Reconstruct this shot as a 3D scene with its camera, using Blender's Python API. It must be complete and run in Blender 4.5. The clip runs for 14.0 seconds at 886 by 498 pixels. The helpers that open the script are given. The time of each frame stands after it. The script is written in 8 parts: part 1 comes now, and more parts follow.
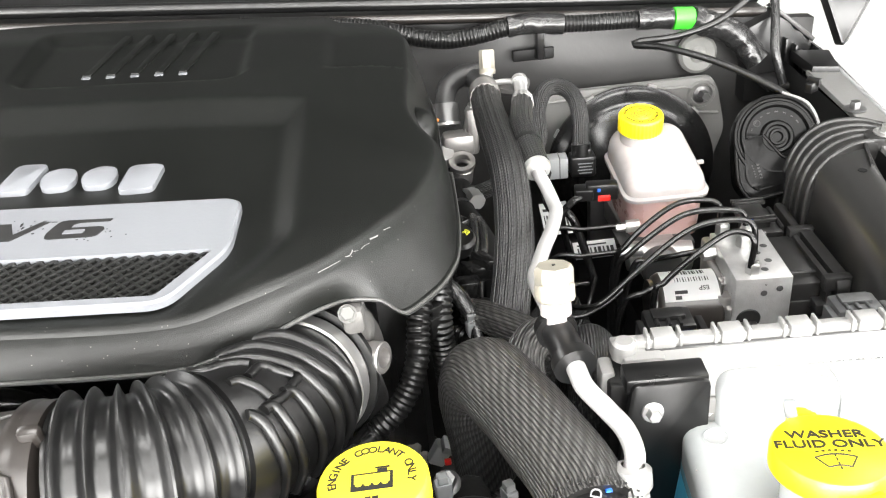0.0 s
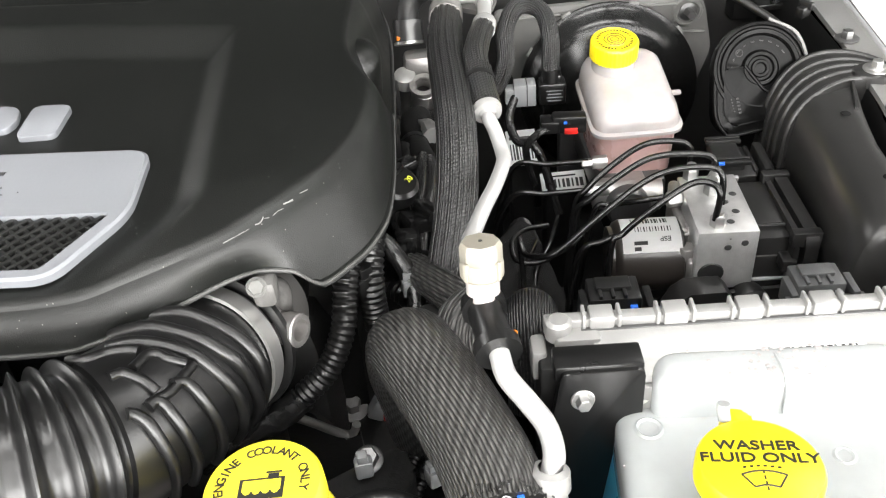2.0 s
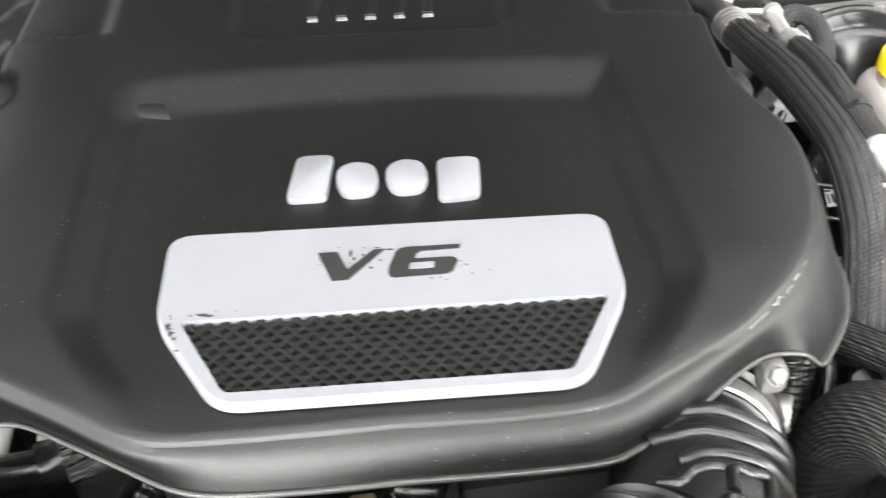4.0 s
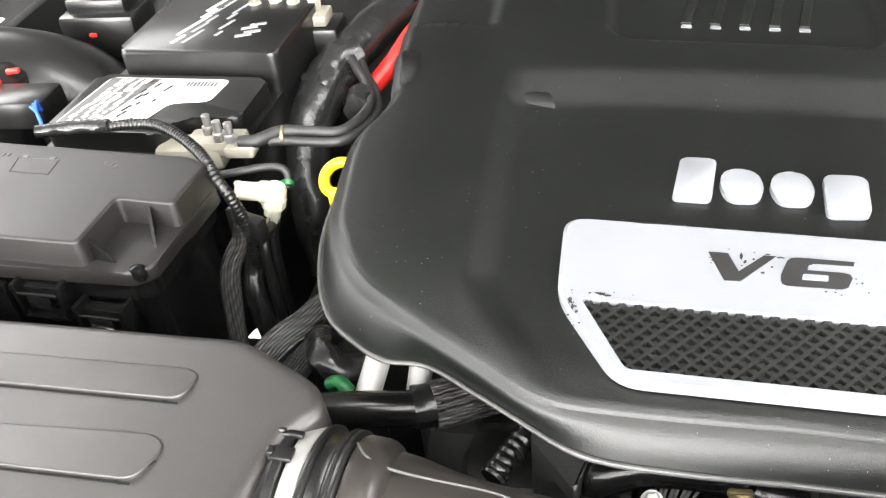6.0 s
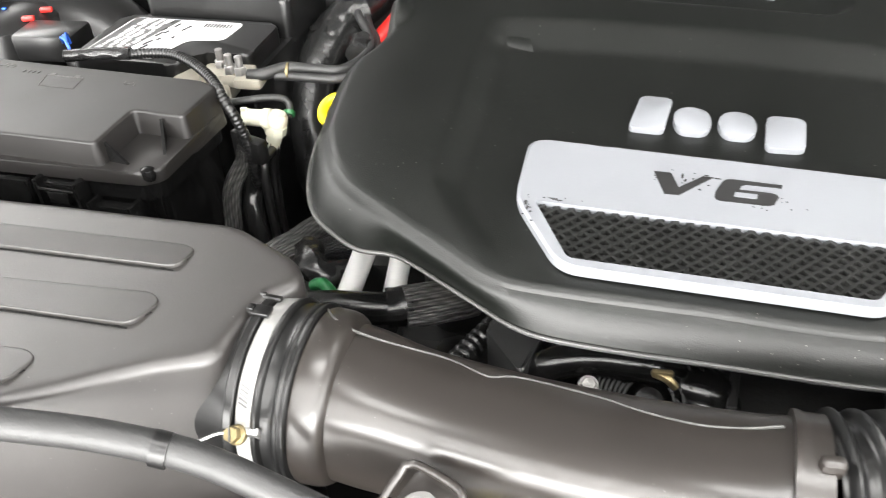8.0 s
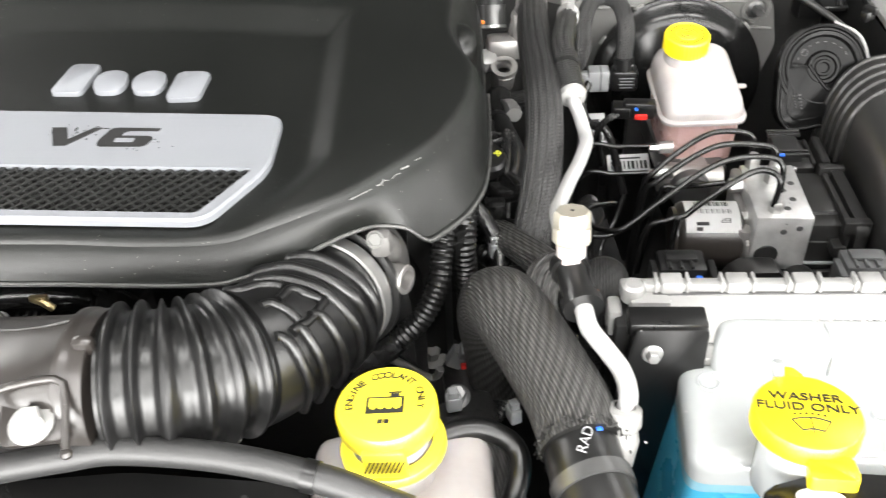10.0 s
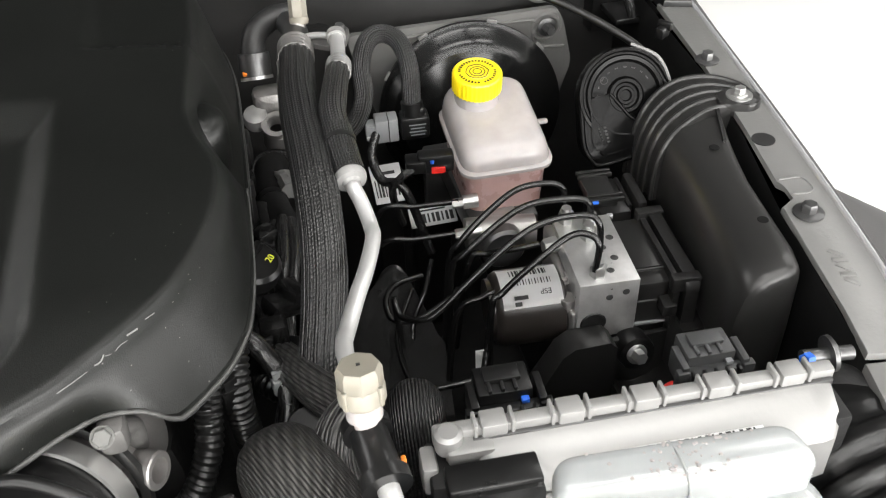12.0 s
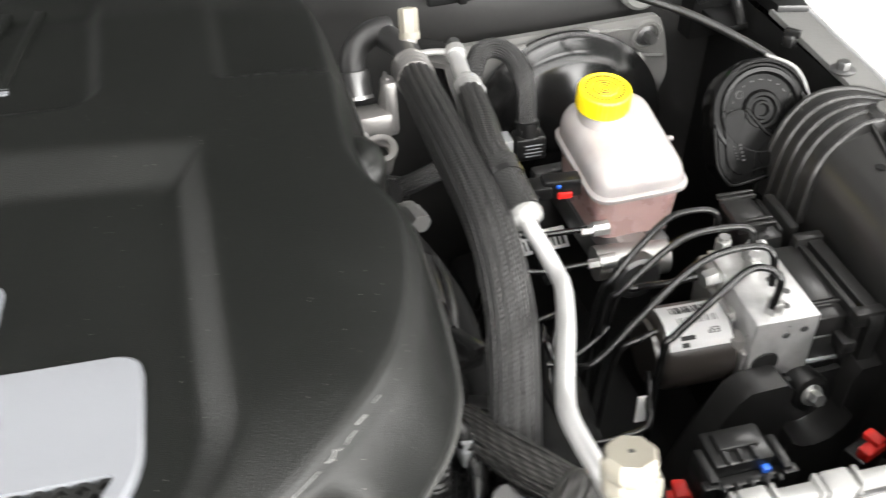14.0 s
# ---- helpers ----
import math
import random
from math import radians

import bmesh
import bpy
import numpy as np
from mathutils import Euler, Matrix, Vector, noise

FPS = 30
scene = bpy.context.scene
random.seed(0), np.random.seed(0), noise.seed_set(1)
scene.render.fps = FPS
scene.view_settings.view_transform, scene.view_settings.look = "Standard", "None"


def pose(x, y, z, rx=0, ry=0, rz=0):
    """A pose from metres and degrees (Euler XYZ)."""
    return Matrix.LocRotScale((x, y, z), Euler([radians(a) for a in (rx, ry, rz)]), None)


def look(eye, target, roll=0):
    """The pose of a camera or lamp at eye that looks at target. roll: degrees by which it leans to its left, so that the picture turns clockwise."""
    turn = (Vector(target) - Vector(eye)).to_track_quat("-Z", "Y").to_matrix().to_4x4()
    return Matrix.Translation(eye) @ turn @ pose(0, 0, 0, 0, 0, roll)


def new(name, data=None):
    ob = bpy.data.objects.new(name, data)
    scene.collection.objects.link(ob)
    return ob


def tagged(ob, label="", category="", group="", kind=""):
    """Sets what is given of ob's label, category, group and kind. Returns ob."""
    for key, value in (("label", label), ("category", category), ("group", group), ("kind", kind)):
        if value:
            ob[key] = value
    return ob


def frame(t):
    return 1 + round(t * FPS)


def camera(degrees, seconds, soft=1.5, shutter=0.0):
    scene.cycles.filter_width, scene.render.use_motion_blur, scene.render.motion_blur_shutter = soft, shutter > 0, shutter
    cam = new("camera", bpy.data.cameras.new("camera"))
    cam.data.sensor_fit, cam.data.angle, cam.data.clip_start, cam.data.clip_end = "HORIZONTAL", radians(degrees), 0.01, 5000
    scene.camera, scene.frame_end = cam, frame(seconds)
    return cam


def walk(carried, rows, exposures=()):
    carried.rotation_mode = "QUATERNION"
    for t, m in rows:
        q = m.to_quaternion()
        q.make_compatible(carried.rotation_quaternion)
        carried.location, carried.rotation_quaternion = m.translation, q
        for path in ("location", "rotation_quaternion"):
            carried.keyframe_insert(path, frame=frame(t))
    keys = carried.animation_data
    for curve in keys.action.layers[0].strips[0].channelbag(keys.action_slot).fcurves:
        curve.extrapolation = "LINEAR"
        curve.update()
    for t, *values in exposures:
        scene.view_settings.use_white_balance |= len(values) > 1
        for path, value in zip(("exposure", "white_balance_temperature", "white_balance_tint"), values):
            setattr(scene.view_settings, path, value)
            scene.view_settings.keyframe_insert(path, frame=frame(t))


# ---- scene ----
cam = camera(53.0, 14.0, soft=1.1, shutter=0.3)
PATH = [
    (0, (-0.083, -0.009, 1.58), (0.006, 1.726, 0.589), -5.4),
    (0.5, (-0.073, 0.02, 1.569), (-0.016, 1.741, 0.551), -5.1),
    (1, (-0.069, 0.053, 1.572), (-0.019, 1.741, 0.5), -4.5),
    (1.5, (-0.033, 0.066, 1.565), (0.005, 1.697, 0.408), -4.6),
    (2, (-0.023, 0.06, 1.594), (0.028, 1.654, 0.387), -4.9),
    (2.5, (-0.072, 0.064, 1.626), (0.01, 1.634, 0.391), -5.3),
    (3, (-0.183, 0.113, 1.63), (-0.028, 1.654, 0.365), -4.0),
    (3.5, (-0.268, 0.159, 1.624), (-0.086, 1.677, 0.335), -3.3),
    (4, (-0.327, 0.18, 1.629), (-0.204, 1.716, 0.354), -4.0),
    (4.2, (-0.358, 0.187, 1.642), (-0.288, 1.721, 0.36), -4.3),
    (6.3, (-0.436, 0.133, 1.648), (-0.803, 1.664, 0.413), -6.3),
    (6.5, (-0.439, 0.118, 1.64), (-0.807, 1.647, 0.404), -5.6),
    (7, (-0.439, 0.095, 1.625), (-0.825, 1.625, 0.396), -4.5),
    (7.2, (-0.441, 0.093, 1.621), (-0.827, 1.637, 0.409), -4.2),
    (9.3, (-0.171, 0.002, 1.652), (-0.434, 1.561, 0.427), -3.6),
    (9.5, (-0.134, -0.002, 1.65), (-0.322, 1.559, 0.414), -3.2),
    (10, (-0.067, -0.009, 1.64), (-0.099, 1.556, 0.394), -3.4),
    (10.5, (-0.034, 0.008, 1.624), (0.072, 1.561, 0.369), -2.7),
    (11, (-0.019, 0.045, 1.623), (0.201, 1.577, 0.357), -2.9),
    (11.5, (-0.013, 0.1, 1.627), (0.277, 1.613, 0.352), -2.6),
    (12, (-0.012, 0.154, 1.627), (0.326, 1.651, 0.345), -2.3),
    (12.5, (-0.009, 0.184, 1.617), (0.359, 1.672, 0.332), -2.0),
    (13, (-0.005, 0.204, 1.611), (0.376, 1.677, 0.313), -1.9),
    (13.5, (-0.023, 0.227, 1.609), (0.367, 1.694, 0.308), -1.9),
    (14, (-0.13, 0.262, 1.612), (0.262, 1.742, 0.325), -2.4),
]
EXPOSURES = [(0.0, 0.42), (1.0, 0.38), (2.0, 0.07), (3.0, 0.2), (3.5, 0.53), (4.0, 0.6), (6.5, 0.88), (7.0, 0.76), (9.5, 0.45), (10.5, -0.05), (11.0, -0.5), (12.0, -0.52), (12.5, -0.42), (13.5, -0.27), (14.0, 0.2)]
walk(cam, [(t, look(eye, target, roll)) for t, eye, target, roll in PATH], EXPOSURES)

# ---- light ----
world = bpy.data.worlds.new("showroom_air")
scene.world = world
world.use_nodes = True
world.node_tree.nodes["Background"].inputs[0].default_value = (0.9, 0.95, 1.0, 1)
world.node_tree.nodes["Background"].inputs[1].default_value = 0.3
LAMP = 11.8
# front fill light in an unseen opening, added to brighten front-facing surfaces
day = bpy.data.lights.new("daylight_fill", "AREA")
day.shape, day.size, day.size_y, day.energy, day.color = "RECTANGLE", 12.0, 3.0, 2400.0, (1.0, 0.985, 0.96)
sky = new("daylight_fill", day)
sky.matrix_basis = look((0, -6.0, 2.0), (0, 0, 1.6))
# side fill lights in unseen openings, added to brighten side-facing edges
for side_, watts, long_ in ((-1, 500.0, 8.5), (1, 500.0, 5.0)):
    day_side = bpy.data.lights.new("side_daylight_fill", "AREA")
    day_side.shape, day_side.size, day_side.size_y, day_side.energy, day_side.color = "RECTANGLE", long_, 3.0, watts, (1.0, 0.985, 0.96)
    ob_side = new("side_daylight_fill", day_side)
    ob_side.matrix_basis = look((side_ * 6.95, -5.0 + long_ / 2, 2.0), (0, -4.8 + long_ / 2, 1.8))

# ---- materials ----


def mat(name, color, rough=0.5, metal=0.0, bump=0.0, scale=200.0, vary=0.25, speck=0.0, spec=0.5, trans=0.0, coat=0.0,
        blotch=12.0, emit=0.0, sss=0.0, weave=None, smudge=None):
    """A procedural surface: colour with blotches at two scales, grain relief, dust specks, roughness wear; weave: strand pitch, stitch length, twist and stitch depth of a braid on a hose's UV; smudge: colour of dusty patches."""
    m = bpy.data.materials.new(name)
    m.use_nodes = True
    nt = m.node_tree
    N, L = nt.nodes, nt.links
    b = N["Principled BSDF"]
    co = N.new("ShaderNodeTexCoord")
    geo = N.new("ShaderNodeNewGeometry")
    n1 = N.new("ShaderNodeTexNoise")
    n1.inputs["Scale"].default_value = blotch
    n1.inputs["Detail"].default_value = 5
    L.new(geo.outputs["Position"], n1.inputs["Vector"])
    n2 = N.new("ShaderNodeTexNoise")
    n2.inputs["Scale"].default_value = scale
    n2.inputs["Detail"].default_value = 3
    L.new(geo.outputs["Position"], n2.inputs["Vector"])
    mix = N.new("ShaderNodeMix")
    mix.data_type = "RGBA"
    mix.inputs[6].default_value = tuple(c * (1 - vary) for c in color) + (1,)
    mix.inputs[7].default_value = tuple(min(1, c * (1 + vary)) for c in color) + (1,)
    L.new(n1.outputs["Fac"], mix.inputs[0])
    last = mix.outputs[2]
    if weave:
        pv, pu, twist, deep = weave
        uv = N.new("ShaderNodeUVMap")
        sep = N.new("ShaderNodeSeparateXYZ")
        L.new(uv.outputs[0], sep.inputs[0])

        def calc(op, a, b=0.0, c=0.0):
            nd = N.new("ShaderNodeMath")
            nd.operation = op
            for k_, v_ in enumerate((a, b, c)):
                if isinstance(v_, float):
                    nd.inputs[k_].default_value = v_
                else:
                    L.new(v_, nd.inputs[k_])
            return nd.outputs[0]
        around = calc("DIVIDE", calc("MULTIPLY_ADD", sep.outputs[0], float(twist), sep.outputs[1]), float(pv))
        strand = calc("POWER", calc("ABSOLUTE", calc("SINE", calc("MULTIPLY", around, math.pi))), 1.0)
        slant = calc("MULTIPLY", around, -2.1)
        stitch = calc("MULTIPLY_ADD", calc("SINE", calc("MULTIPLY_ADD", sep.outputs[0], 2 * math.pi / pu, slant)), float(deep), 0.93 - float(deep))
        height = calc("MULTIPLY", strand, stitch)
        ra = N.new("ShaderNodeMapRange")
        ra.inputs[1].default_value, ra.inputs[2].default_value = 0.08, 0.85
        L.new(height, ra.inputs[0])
        # shade between the strands is painted in: gaps get 7% of the colour
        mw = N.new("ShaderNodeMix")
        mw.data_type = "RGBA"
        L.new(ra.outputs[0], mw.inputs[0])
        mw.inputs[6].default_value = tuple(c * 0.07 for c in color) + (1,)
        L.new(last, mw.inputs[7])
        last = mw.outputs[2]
        bw = N.new("ShaderNodeBump")
        bw.inputs["Strength"].default_value = 1.0
        bw.inputs["Distance"].default_value = 0.001
        L.new(ra.outputs[0], bw.inputs["Height"])
        L.new(bw.outputs[0], b.inputs["Normal"])
    if speck:
        vo = N.new("ShaderNodeTexVoronoi")
        vo.inputs["Scale"].default_value = 170
        L.new(geo.outputs["Position"], vo.inputs["Vector"])
        lt = N.new("ShaderNodeMath")
        lt.operation = "LESS_THAN"
        lt.inputs[1].default_value = speck
        L.new(vo.outputs["Distance"], lt.inputs[0])
        gate = N.new("ShaderNodeMath")
        gate.operation = "GREATER_THAN"
        gate.inputs[1].default_value = 0.47
        L.new(n1.outputs["Fac"], gate.inputs[0])
        both = N.new("ShaderNodeMath")
        both.operation = "MULTIPLY"
        L.new(lt.outputs[0], both.inputs[0])
        L.new(gate.outputs[0], both.inputs[1])
        ms = N.new("ShaderNodeMix")
        ms.data_type = "RGBA"
        L.new(both.outputs[0], ms.inputs[0])
        L.new(last, ms.inputs[6])
        ms.inputs[7].default_value = (0.2, 0.195, 0.18, 1)
        last = ms.outputs[2]
    if smudge:
        n3 = N.new("ShaderNodeTexNoise")
        n3.inputs["Scale"].default_value = 34
        n3.inputs["Detail"].default_value = 9
        n3.inputs["Roughness"].default_value = 0.68
        L.new(geo.outputs["Position"], n3.inputs["Vector"])
        r3 = N.new("ShaderNodeMapRange")
        r3.inputs[1].default_value, r3.inputs[2].default_value, r3.inputs[4].default_value = 0.58, 0.78, 0.85
        L.new(n3.outputs["Fac"], r3.inputs[0])
        m3 = N.new("ShaderNodeMix")
        m3.data_type = "RGBA"
        L.new(r3.outputs[0], m3.inputs[0])
        L.new(last, m3.inputs[6])
        m3.inputs[7].default_value = smudge + (1,)
        last = m3.outputs[2]
    L.new(last, b.inputs["Base Color"])
    rr = N.new("ShaderNodeMapRange")
    rr.inputs[3].default_value, rr.inputs[4].default_value = max(0.02, rough * 0.8), min(1, rough * 1.2)
    L.new(n1.outputs["Fac"], rr.inputs[0])
    L.new(rr.outputs[0], b.inputs["Roughness"])
    b.inputs["Metallic"].default_value = metal
    b.inputs["Specular IOR Level"].default_value = spec
    b.inputs["Transmission Weight"].default_value = trans
    b.inputs["Coat Weight"].default_value = coat
    b.inputs["Coat Roughness"].default_value = 0.15
    if sss:
        b.inputs["Subsurface Weight"].default_value = sss
        b.inputs["Subsurface Radius"].default_value = (0.02, 0.015, 0.012)
    if bump and not weave:
        bp = N.new("ShaderNodeBump")
        bp.inputs["Strength"].default_value = bump
        bp.inputs["Distance"].default_value = 0.0006
        L.new(n2.outputs["Fac"], bp.inputs["Height"])
        L.new(bp.outputs[0], b.inputs["Normal"])
    if emit:
        b.inputs["Emission Color"].default_value = (1.0, 0.985, 0.96, 1)
        b.inputs["Emission Strength"].default_value = emit
    return m


COVER = mat("textured_black_plastic", (0.0036, 0.0041, 0.0035), 0.36, bump=0.35, scale=1300, speck=0.055, vary=0.25, spec=0.36, smudge=(0.0068, 0.0068, 0.0064))
PLASTIC = mat("black_moulded_plastic", (0.0055, 0.0055, 0.0055), 0.3, bump=0.06, scale=700, vary=0.25)
SATIN = mat("satin_black_plastic", (0.017, 0.0145, 0.0128), 0.3, bump=0.04, scale=500, vary=0.2, speck=0.035, spec=0.7)
DUSTY = mat("dusty_satin_plastic", (0.017, 0.0152, 0.0142), 0.42, bump=0.1, scale=700, vary=0.2, speck=0.04, spec=0.85, smudge=(0.024, 0.022, 0.021))
DUSTYLID = mat("dusty_black_lid", (0.0085, 0.0078, 0.0074), 0.4, bump=0.006, scale=300, vary=0.2, spec=0.42)
GLOSSY = mat("gloss_black_paint", (0.006, 0.006, 0.006), 0.2, bump=0.02, scale=150, vary=0.3)
RUBBER = mat("black_rubber", (0.005, 0.005, 0.005), 0.3, bump=0.06, scale=600, vary=0.3)
RUBBER_GREY = mat("dusty_rubber", (0.02, 0.02, 0.02), 0.45, bump=0.3, scale=600, vary=0.3)
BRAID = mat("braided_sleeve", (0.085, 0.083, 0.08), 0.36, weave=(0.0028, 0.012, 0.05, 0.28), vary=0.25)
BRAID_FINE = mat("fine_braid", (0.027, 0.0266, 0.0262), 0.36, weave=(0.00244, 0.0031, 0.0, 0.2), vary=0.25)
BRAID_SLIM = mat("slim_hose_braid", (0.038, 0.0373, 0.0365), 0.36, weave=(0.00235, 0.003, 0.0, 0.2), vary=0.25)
TAPE = mat("crinkled_tape", (0.013, 0.013, 0.013), 0.25, bump=0.6, scale=150, vary=0.5, blotch=60)
DARK = mat("shaded_underbody", (0.004, 0.004, 0.004), 0.6, bump=0.3, scale=80, vary=0.5, spec=0.25)
GREASE = mat("dark_cast_metal", (0.014, 0.014, 0.014), 0.5, 0.4, bump=0.6, scale=250, vary=0.4)
BODY = mat("black_body_paint", (0.012, 0.012, 0.0126), 0.25, bump=0.05, scale=60, vary=0.3, coat=0.3)
FLANGE = mat("primer_grey_paint", (0.16, 0.159, 0.155), 0.42, bump=0.3, scale=300, vary=0.25, speck=0.03)
FIREWALL = mat("painted_firewall_steel", (0.016, 0.0157, 0.0153), 0.45, bump=0.3, scale=120, vary=0.3)
SILVER = mat("silver_paint", (0.172, 0.179, 0.193), 0.4, 0.15, bump=0.15, scale=400, vary=0.08, spec=0.42)
CHROME = mat("bright_silver_edge", (0.5, 0.5, 0.51), 0.25, 0.5, bump=0.1, scale=300, vary=0.06)
ALU = mat("cast_aluminium", (0.34, 0.33, 0.32), 0.42, 0.85, bump=0.6, scale=450, vary=0.15)
ALU_PIPE = mat("drawn_aluminium", (0.56, 0.56, 0.555), 0.36, 0.65, bump=0.25, scale=250, vary=0.12)
MACHINED = mat("machined_aluminium", (0.52, 0.52, 0.515), 0.3, 0.7, bump=0.5, scale=900, vary=0.25, blotch=90)
BRIGHTALU = mat("bare_aluminium_runner", (0.66, 0.66, 0.65), 0.42, 0.25, bump=0.25, scale=300, vary=0.12)
RADIATOR = mat("pale_radiator_tank", (0.27, 0.268, 0.262), 0.35, 0.3, bump=0.2, scale=250, vary=0.08)
STEEL = mat("zinc_plated_steel", (0.5, 0.5, 0.49), 0.36, 0.9, bump=0.2, scale=300, vary=0.15)
BRASS = mat("yellow_zinc", (0.32, 0.26, 0.14), 0.36, 0.9, bump=0.2, scale=300, vary=0.25)
DARKSTEEL = mat("dark_steel", (0.12, 0.12, 0.12), 0.35, 0.8, bump=0.3, scale=300, vary=0.3)
WHITE = mat("aged_white_plastic", (0.22, 0.205, 0.17), 0.45, sss=0.15, bump=0.2, scale=200, vary=0.08)
CREAM = mat("cream_plastic", (0.46, 0.45, 0.36), 0.4, sss=0.15, bump=0.2, scale=200, vary=0.08)
YELLOW = mat("yellow_plastic", (0.78, 0.6, 0.008), 0.34, bump=0.15, scale=300, vary=0.06, spec=0.7)
YELLOWPALE = mat("pale_yellow_plastic", (0.8, 0.66, 0.03), 0.3, bump=0.15, scale=300, vary=0.05, spec=0.8)
YELLOW_INK = mat("yellow_ink", (0.6, 0.62, 0.05), 0.5)
MILKY = mat("milky_plastic", (0.345, 0.322, 0.316), 0.2, sss=0.35, bump=0.25, scale=50, vary=0.22, blotch=45)
FLUID = mat("pinkish_fluid_behind_plastic", (0.42, 0.28, 0.265), 0.28, sss=0.35, bump=0.2, scale=60, vary=0.18, blotch=40)
WASHER = mat("frosted_washer_plastic", (0.335, 0.35, 0.35), 0.15, sss=0.1, bump=0.25, scale=60, vary=0.2, blotch=26, spec=0.7)
WASHER_PALEBLUE = mat("pale_blue_fluid_line", (0.2, 0.38, 0.46), 0.22, sss=0.3, vary=0.15, blotch=20)
WASHER_BLUE = mat("blue_fluid_behind_plastic", (0.06, 0.36, 0.55), 0.28, sss=0.4, vary=0.15, blotch=20)
STAMPED = mat("matt_black_stamping", (0.004, 0.004, 0.004), 0.2, bump=0.01, scale=150, vary=0.3, spec=0.13)
MESH = mat("grille_lattice_plastic", (0.007, 0.0072, 0.0068), 0.35, bump=0.1, scale=600, vary=0.2)
PLATE = mat("dull_grey_steel_plate", (0.105, 0.104, 0.1), 0.45, bump=0.3, scale=300, vary=0.25)
DULLALU = mat("dull_cast_aluminium", (0.13, 0.127, 0.123), 0.5, 0.4, bump=0.5, scale=450, vary=0.2, spec=0.3)
PALE = mat("dull_pale_metal", (0.12, 0.12, 0.115), 0.5, bump=0.2, scale=300, vary=0.15, spec=0.1)
SNORKEL = mat("dusty_snorkel_plastic", (0.018, 0.0177, 0.0172), 0.32, bump=0.06, scale=500, vary=0.25, speck=0.03, spec=0.55)
FELT = mat("black_felt_lining", (0.008, 0.008, 0.008), 0.9, bump=0.5, scale=200, vary=0.3, spec=0.1)
DUSTYBLACK = mat("dusty_black_plastic", (0.013, 0.0128, 0.0126), 0.3, bump=0.05, scale=500, vary=0.25, speck=0.02)
EDGE_GLINT = mat("edge_highlight_plastic", (0.045, 0.045, 0.043), 0.45, bump=0.3, scale=900, vary=0.5, blotch=40)
HOLE_SHADE = mat("hole_shade_black", (0.002, 0.002, 0.002), 0.9, vary=0.2, spec=0.02)
INK = mat("black_ink", (0.01, 0.01, 0.01), 0.5)
LABEL = mat("white_label", (0.62, 0.62, 0.62), 0.45, vary=0.05)
GREYPLUG = mat("grey_connector_plastic", (0.2, 0.205, 0.21), 0.45, bump=0.2, scale=300, vary=0.1)
CONNECTOR_GREY = mat("dusty_connector_plastic", (0.045, 0.046, 0.047), 0.4, bump=0.2, scale=300, vary=0.25)
RED = mat("red_plastic", (0.55, 0.02, 0.015), 0.4)
BLUE = mat("blue_plastic", (0.02, 0.12, 0.6), 0.4)
GREEN = mat("green_tape", (0.05, 0.62, 0.03), 0.45, bump=0.3, scale=100)
DKGREEN = mat("green_plastic", (0.012, 0.12, 0.035), 0.4)
ORANGE = mat("orange_plastic", (0.7, 0.2, 0.02), 0.4)
FLOOR = mat("polished_pale_floor", (0.88, 0.87, 0.86), 0.3, bump=0.05, scale=30, vary=0.04, blotch=1.5)
FLARE = mat("weathered_grey_plastic", (0.1, 0.099, 0.098), 0.55, bump=0.3, scale=300, vary=0.2)
# paler than the other walls, to throw light on the cover's corner
WHITEWALL = mat("white_reflecting_wall", (0.75, 0.75, 0.74), 0.6, bump=0.2, scale=100, vary=0.03, blotch=2)
WALL = mat("grey_wall_paint", (0.11, 0.11, 0.11), 0.7, bump=0.2, scale=100, vary=0.03, blotch=2)
LIGHT = mat("lamp_diffuser", (0.9, 0.9, 0.9), 0.5, emit=LAMP)

# ---- mesh helpers ----


def thing(name, label, category, at=(0, 0, 0), group="", kind=""):
    ob = new(name)
    ob.location = at
    ob.empty_display_size = 0.02
    bpy.context.view_layer.update()
    return tagged(ob, label, category, group, kind)


def world_of(ob):
    m = ob.matrix_basis.copy()
    while ob.parent:
        m = ob.parent.matrix_basis @ m
        ob = ob.parent
    return m


def part(name, bm, material, parent=None, label="", smooth=True, m=None):
    """One mesh object; bm is in world metres, or in those of m."""
    if m is not None:
        bm.transform(m)
    if parent is not None:
        bm.transform(world_of(parent).inverted())
    me = bpy.data.meshes.new(name)
    bmesh.ops.recalc_face_normals(bm, faces=bm.faces)
    bm.to_mesh(me)
    bm.free()
    for mt in (material if isinstance(material, (list, tuple)) else (material,)):
        me.materials.append(mt)
    if smooth:
        for p in me.polygons:
            p.use_smooth = True
        me.set_sharp_from_angle(angle=radians(38))
    ob = new(name, me)
    if parent is not None:
        ob.parent = parent
    if label:
        tagged(ob, label)
    return ob


def solo(name, bm, material, label, category, group="", kind="", m=None, smooth=True):
    return tagged(part(name, bm, material, None, "", smooth, m), label, category, group, kind)


def box(x0, x1, y0, y1, z0, z1, bevel=0.002, seg=2):
    bm = bmesh.new()
    bmesh.ops.create_cube(bm, size=1)
    bm.transform(Matrix.Translation(((x0 + x1) / 2, (y0 + y1) / 2, (z0 + z1) / 2)) @ Matrix.Diagonal((x1 - x0, y1 - y0, z1 - z0, 1)))
    if bevel:
        bmesh.ops.bevel(bm, geom=bm.edges[:], offset=bevel, segments=seg, affect="EDGES", profile=0.5)
    return bm


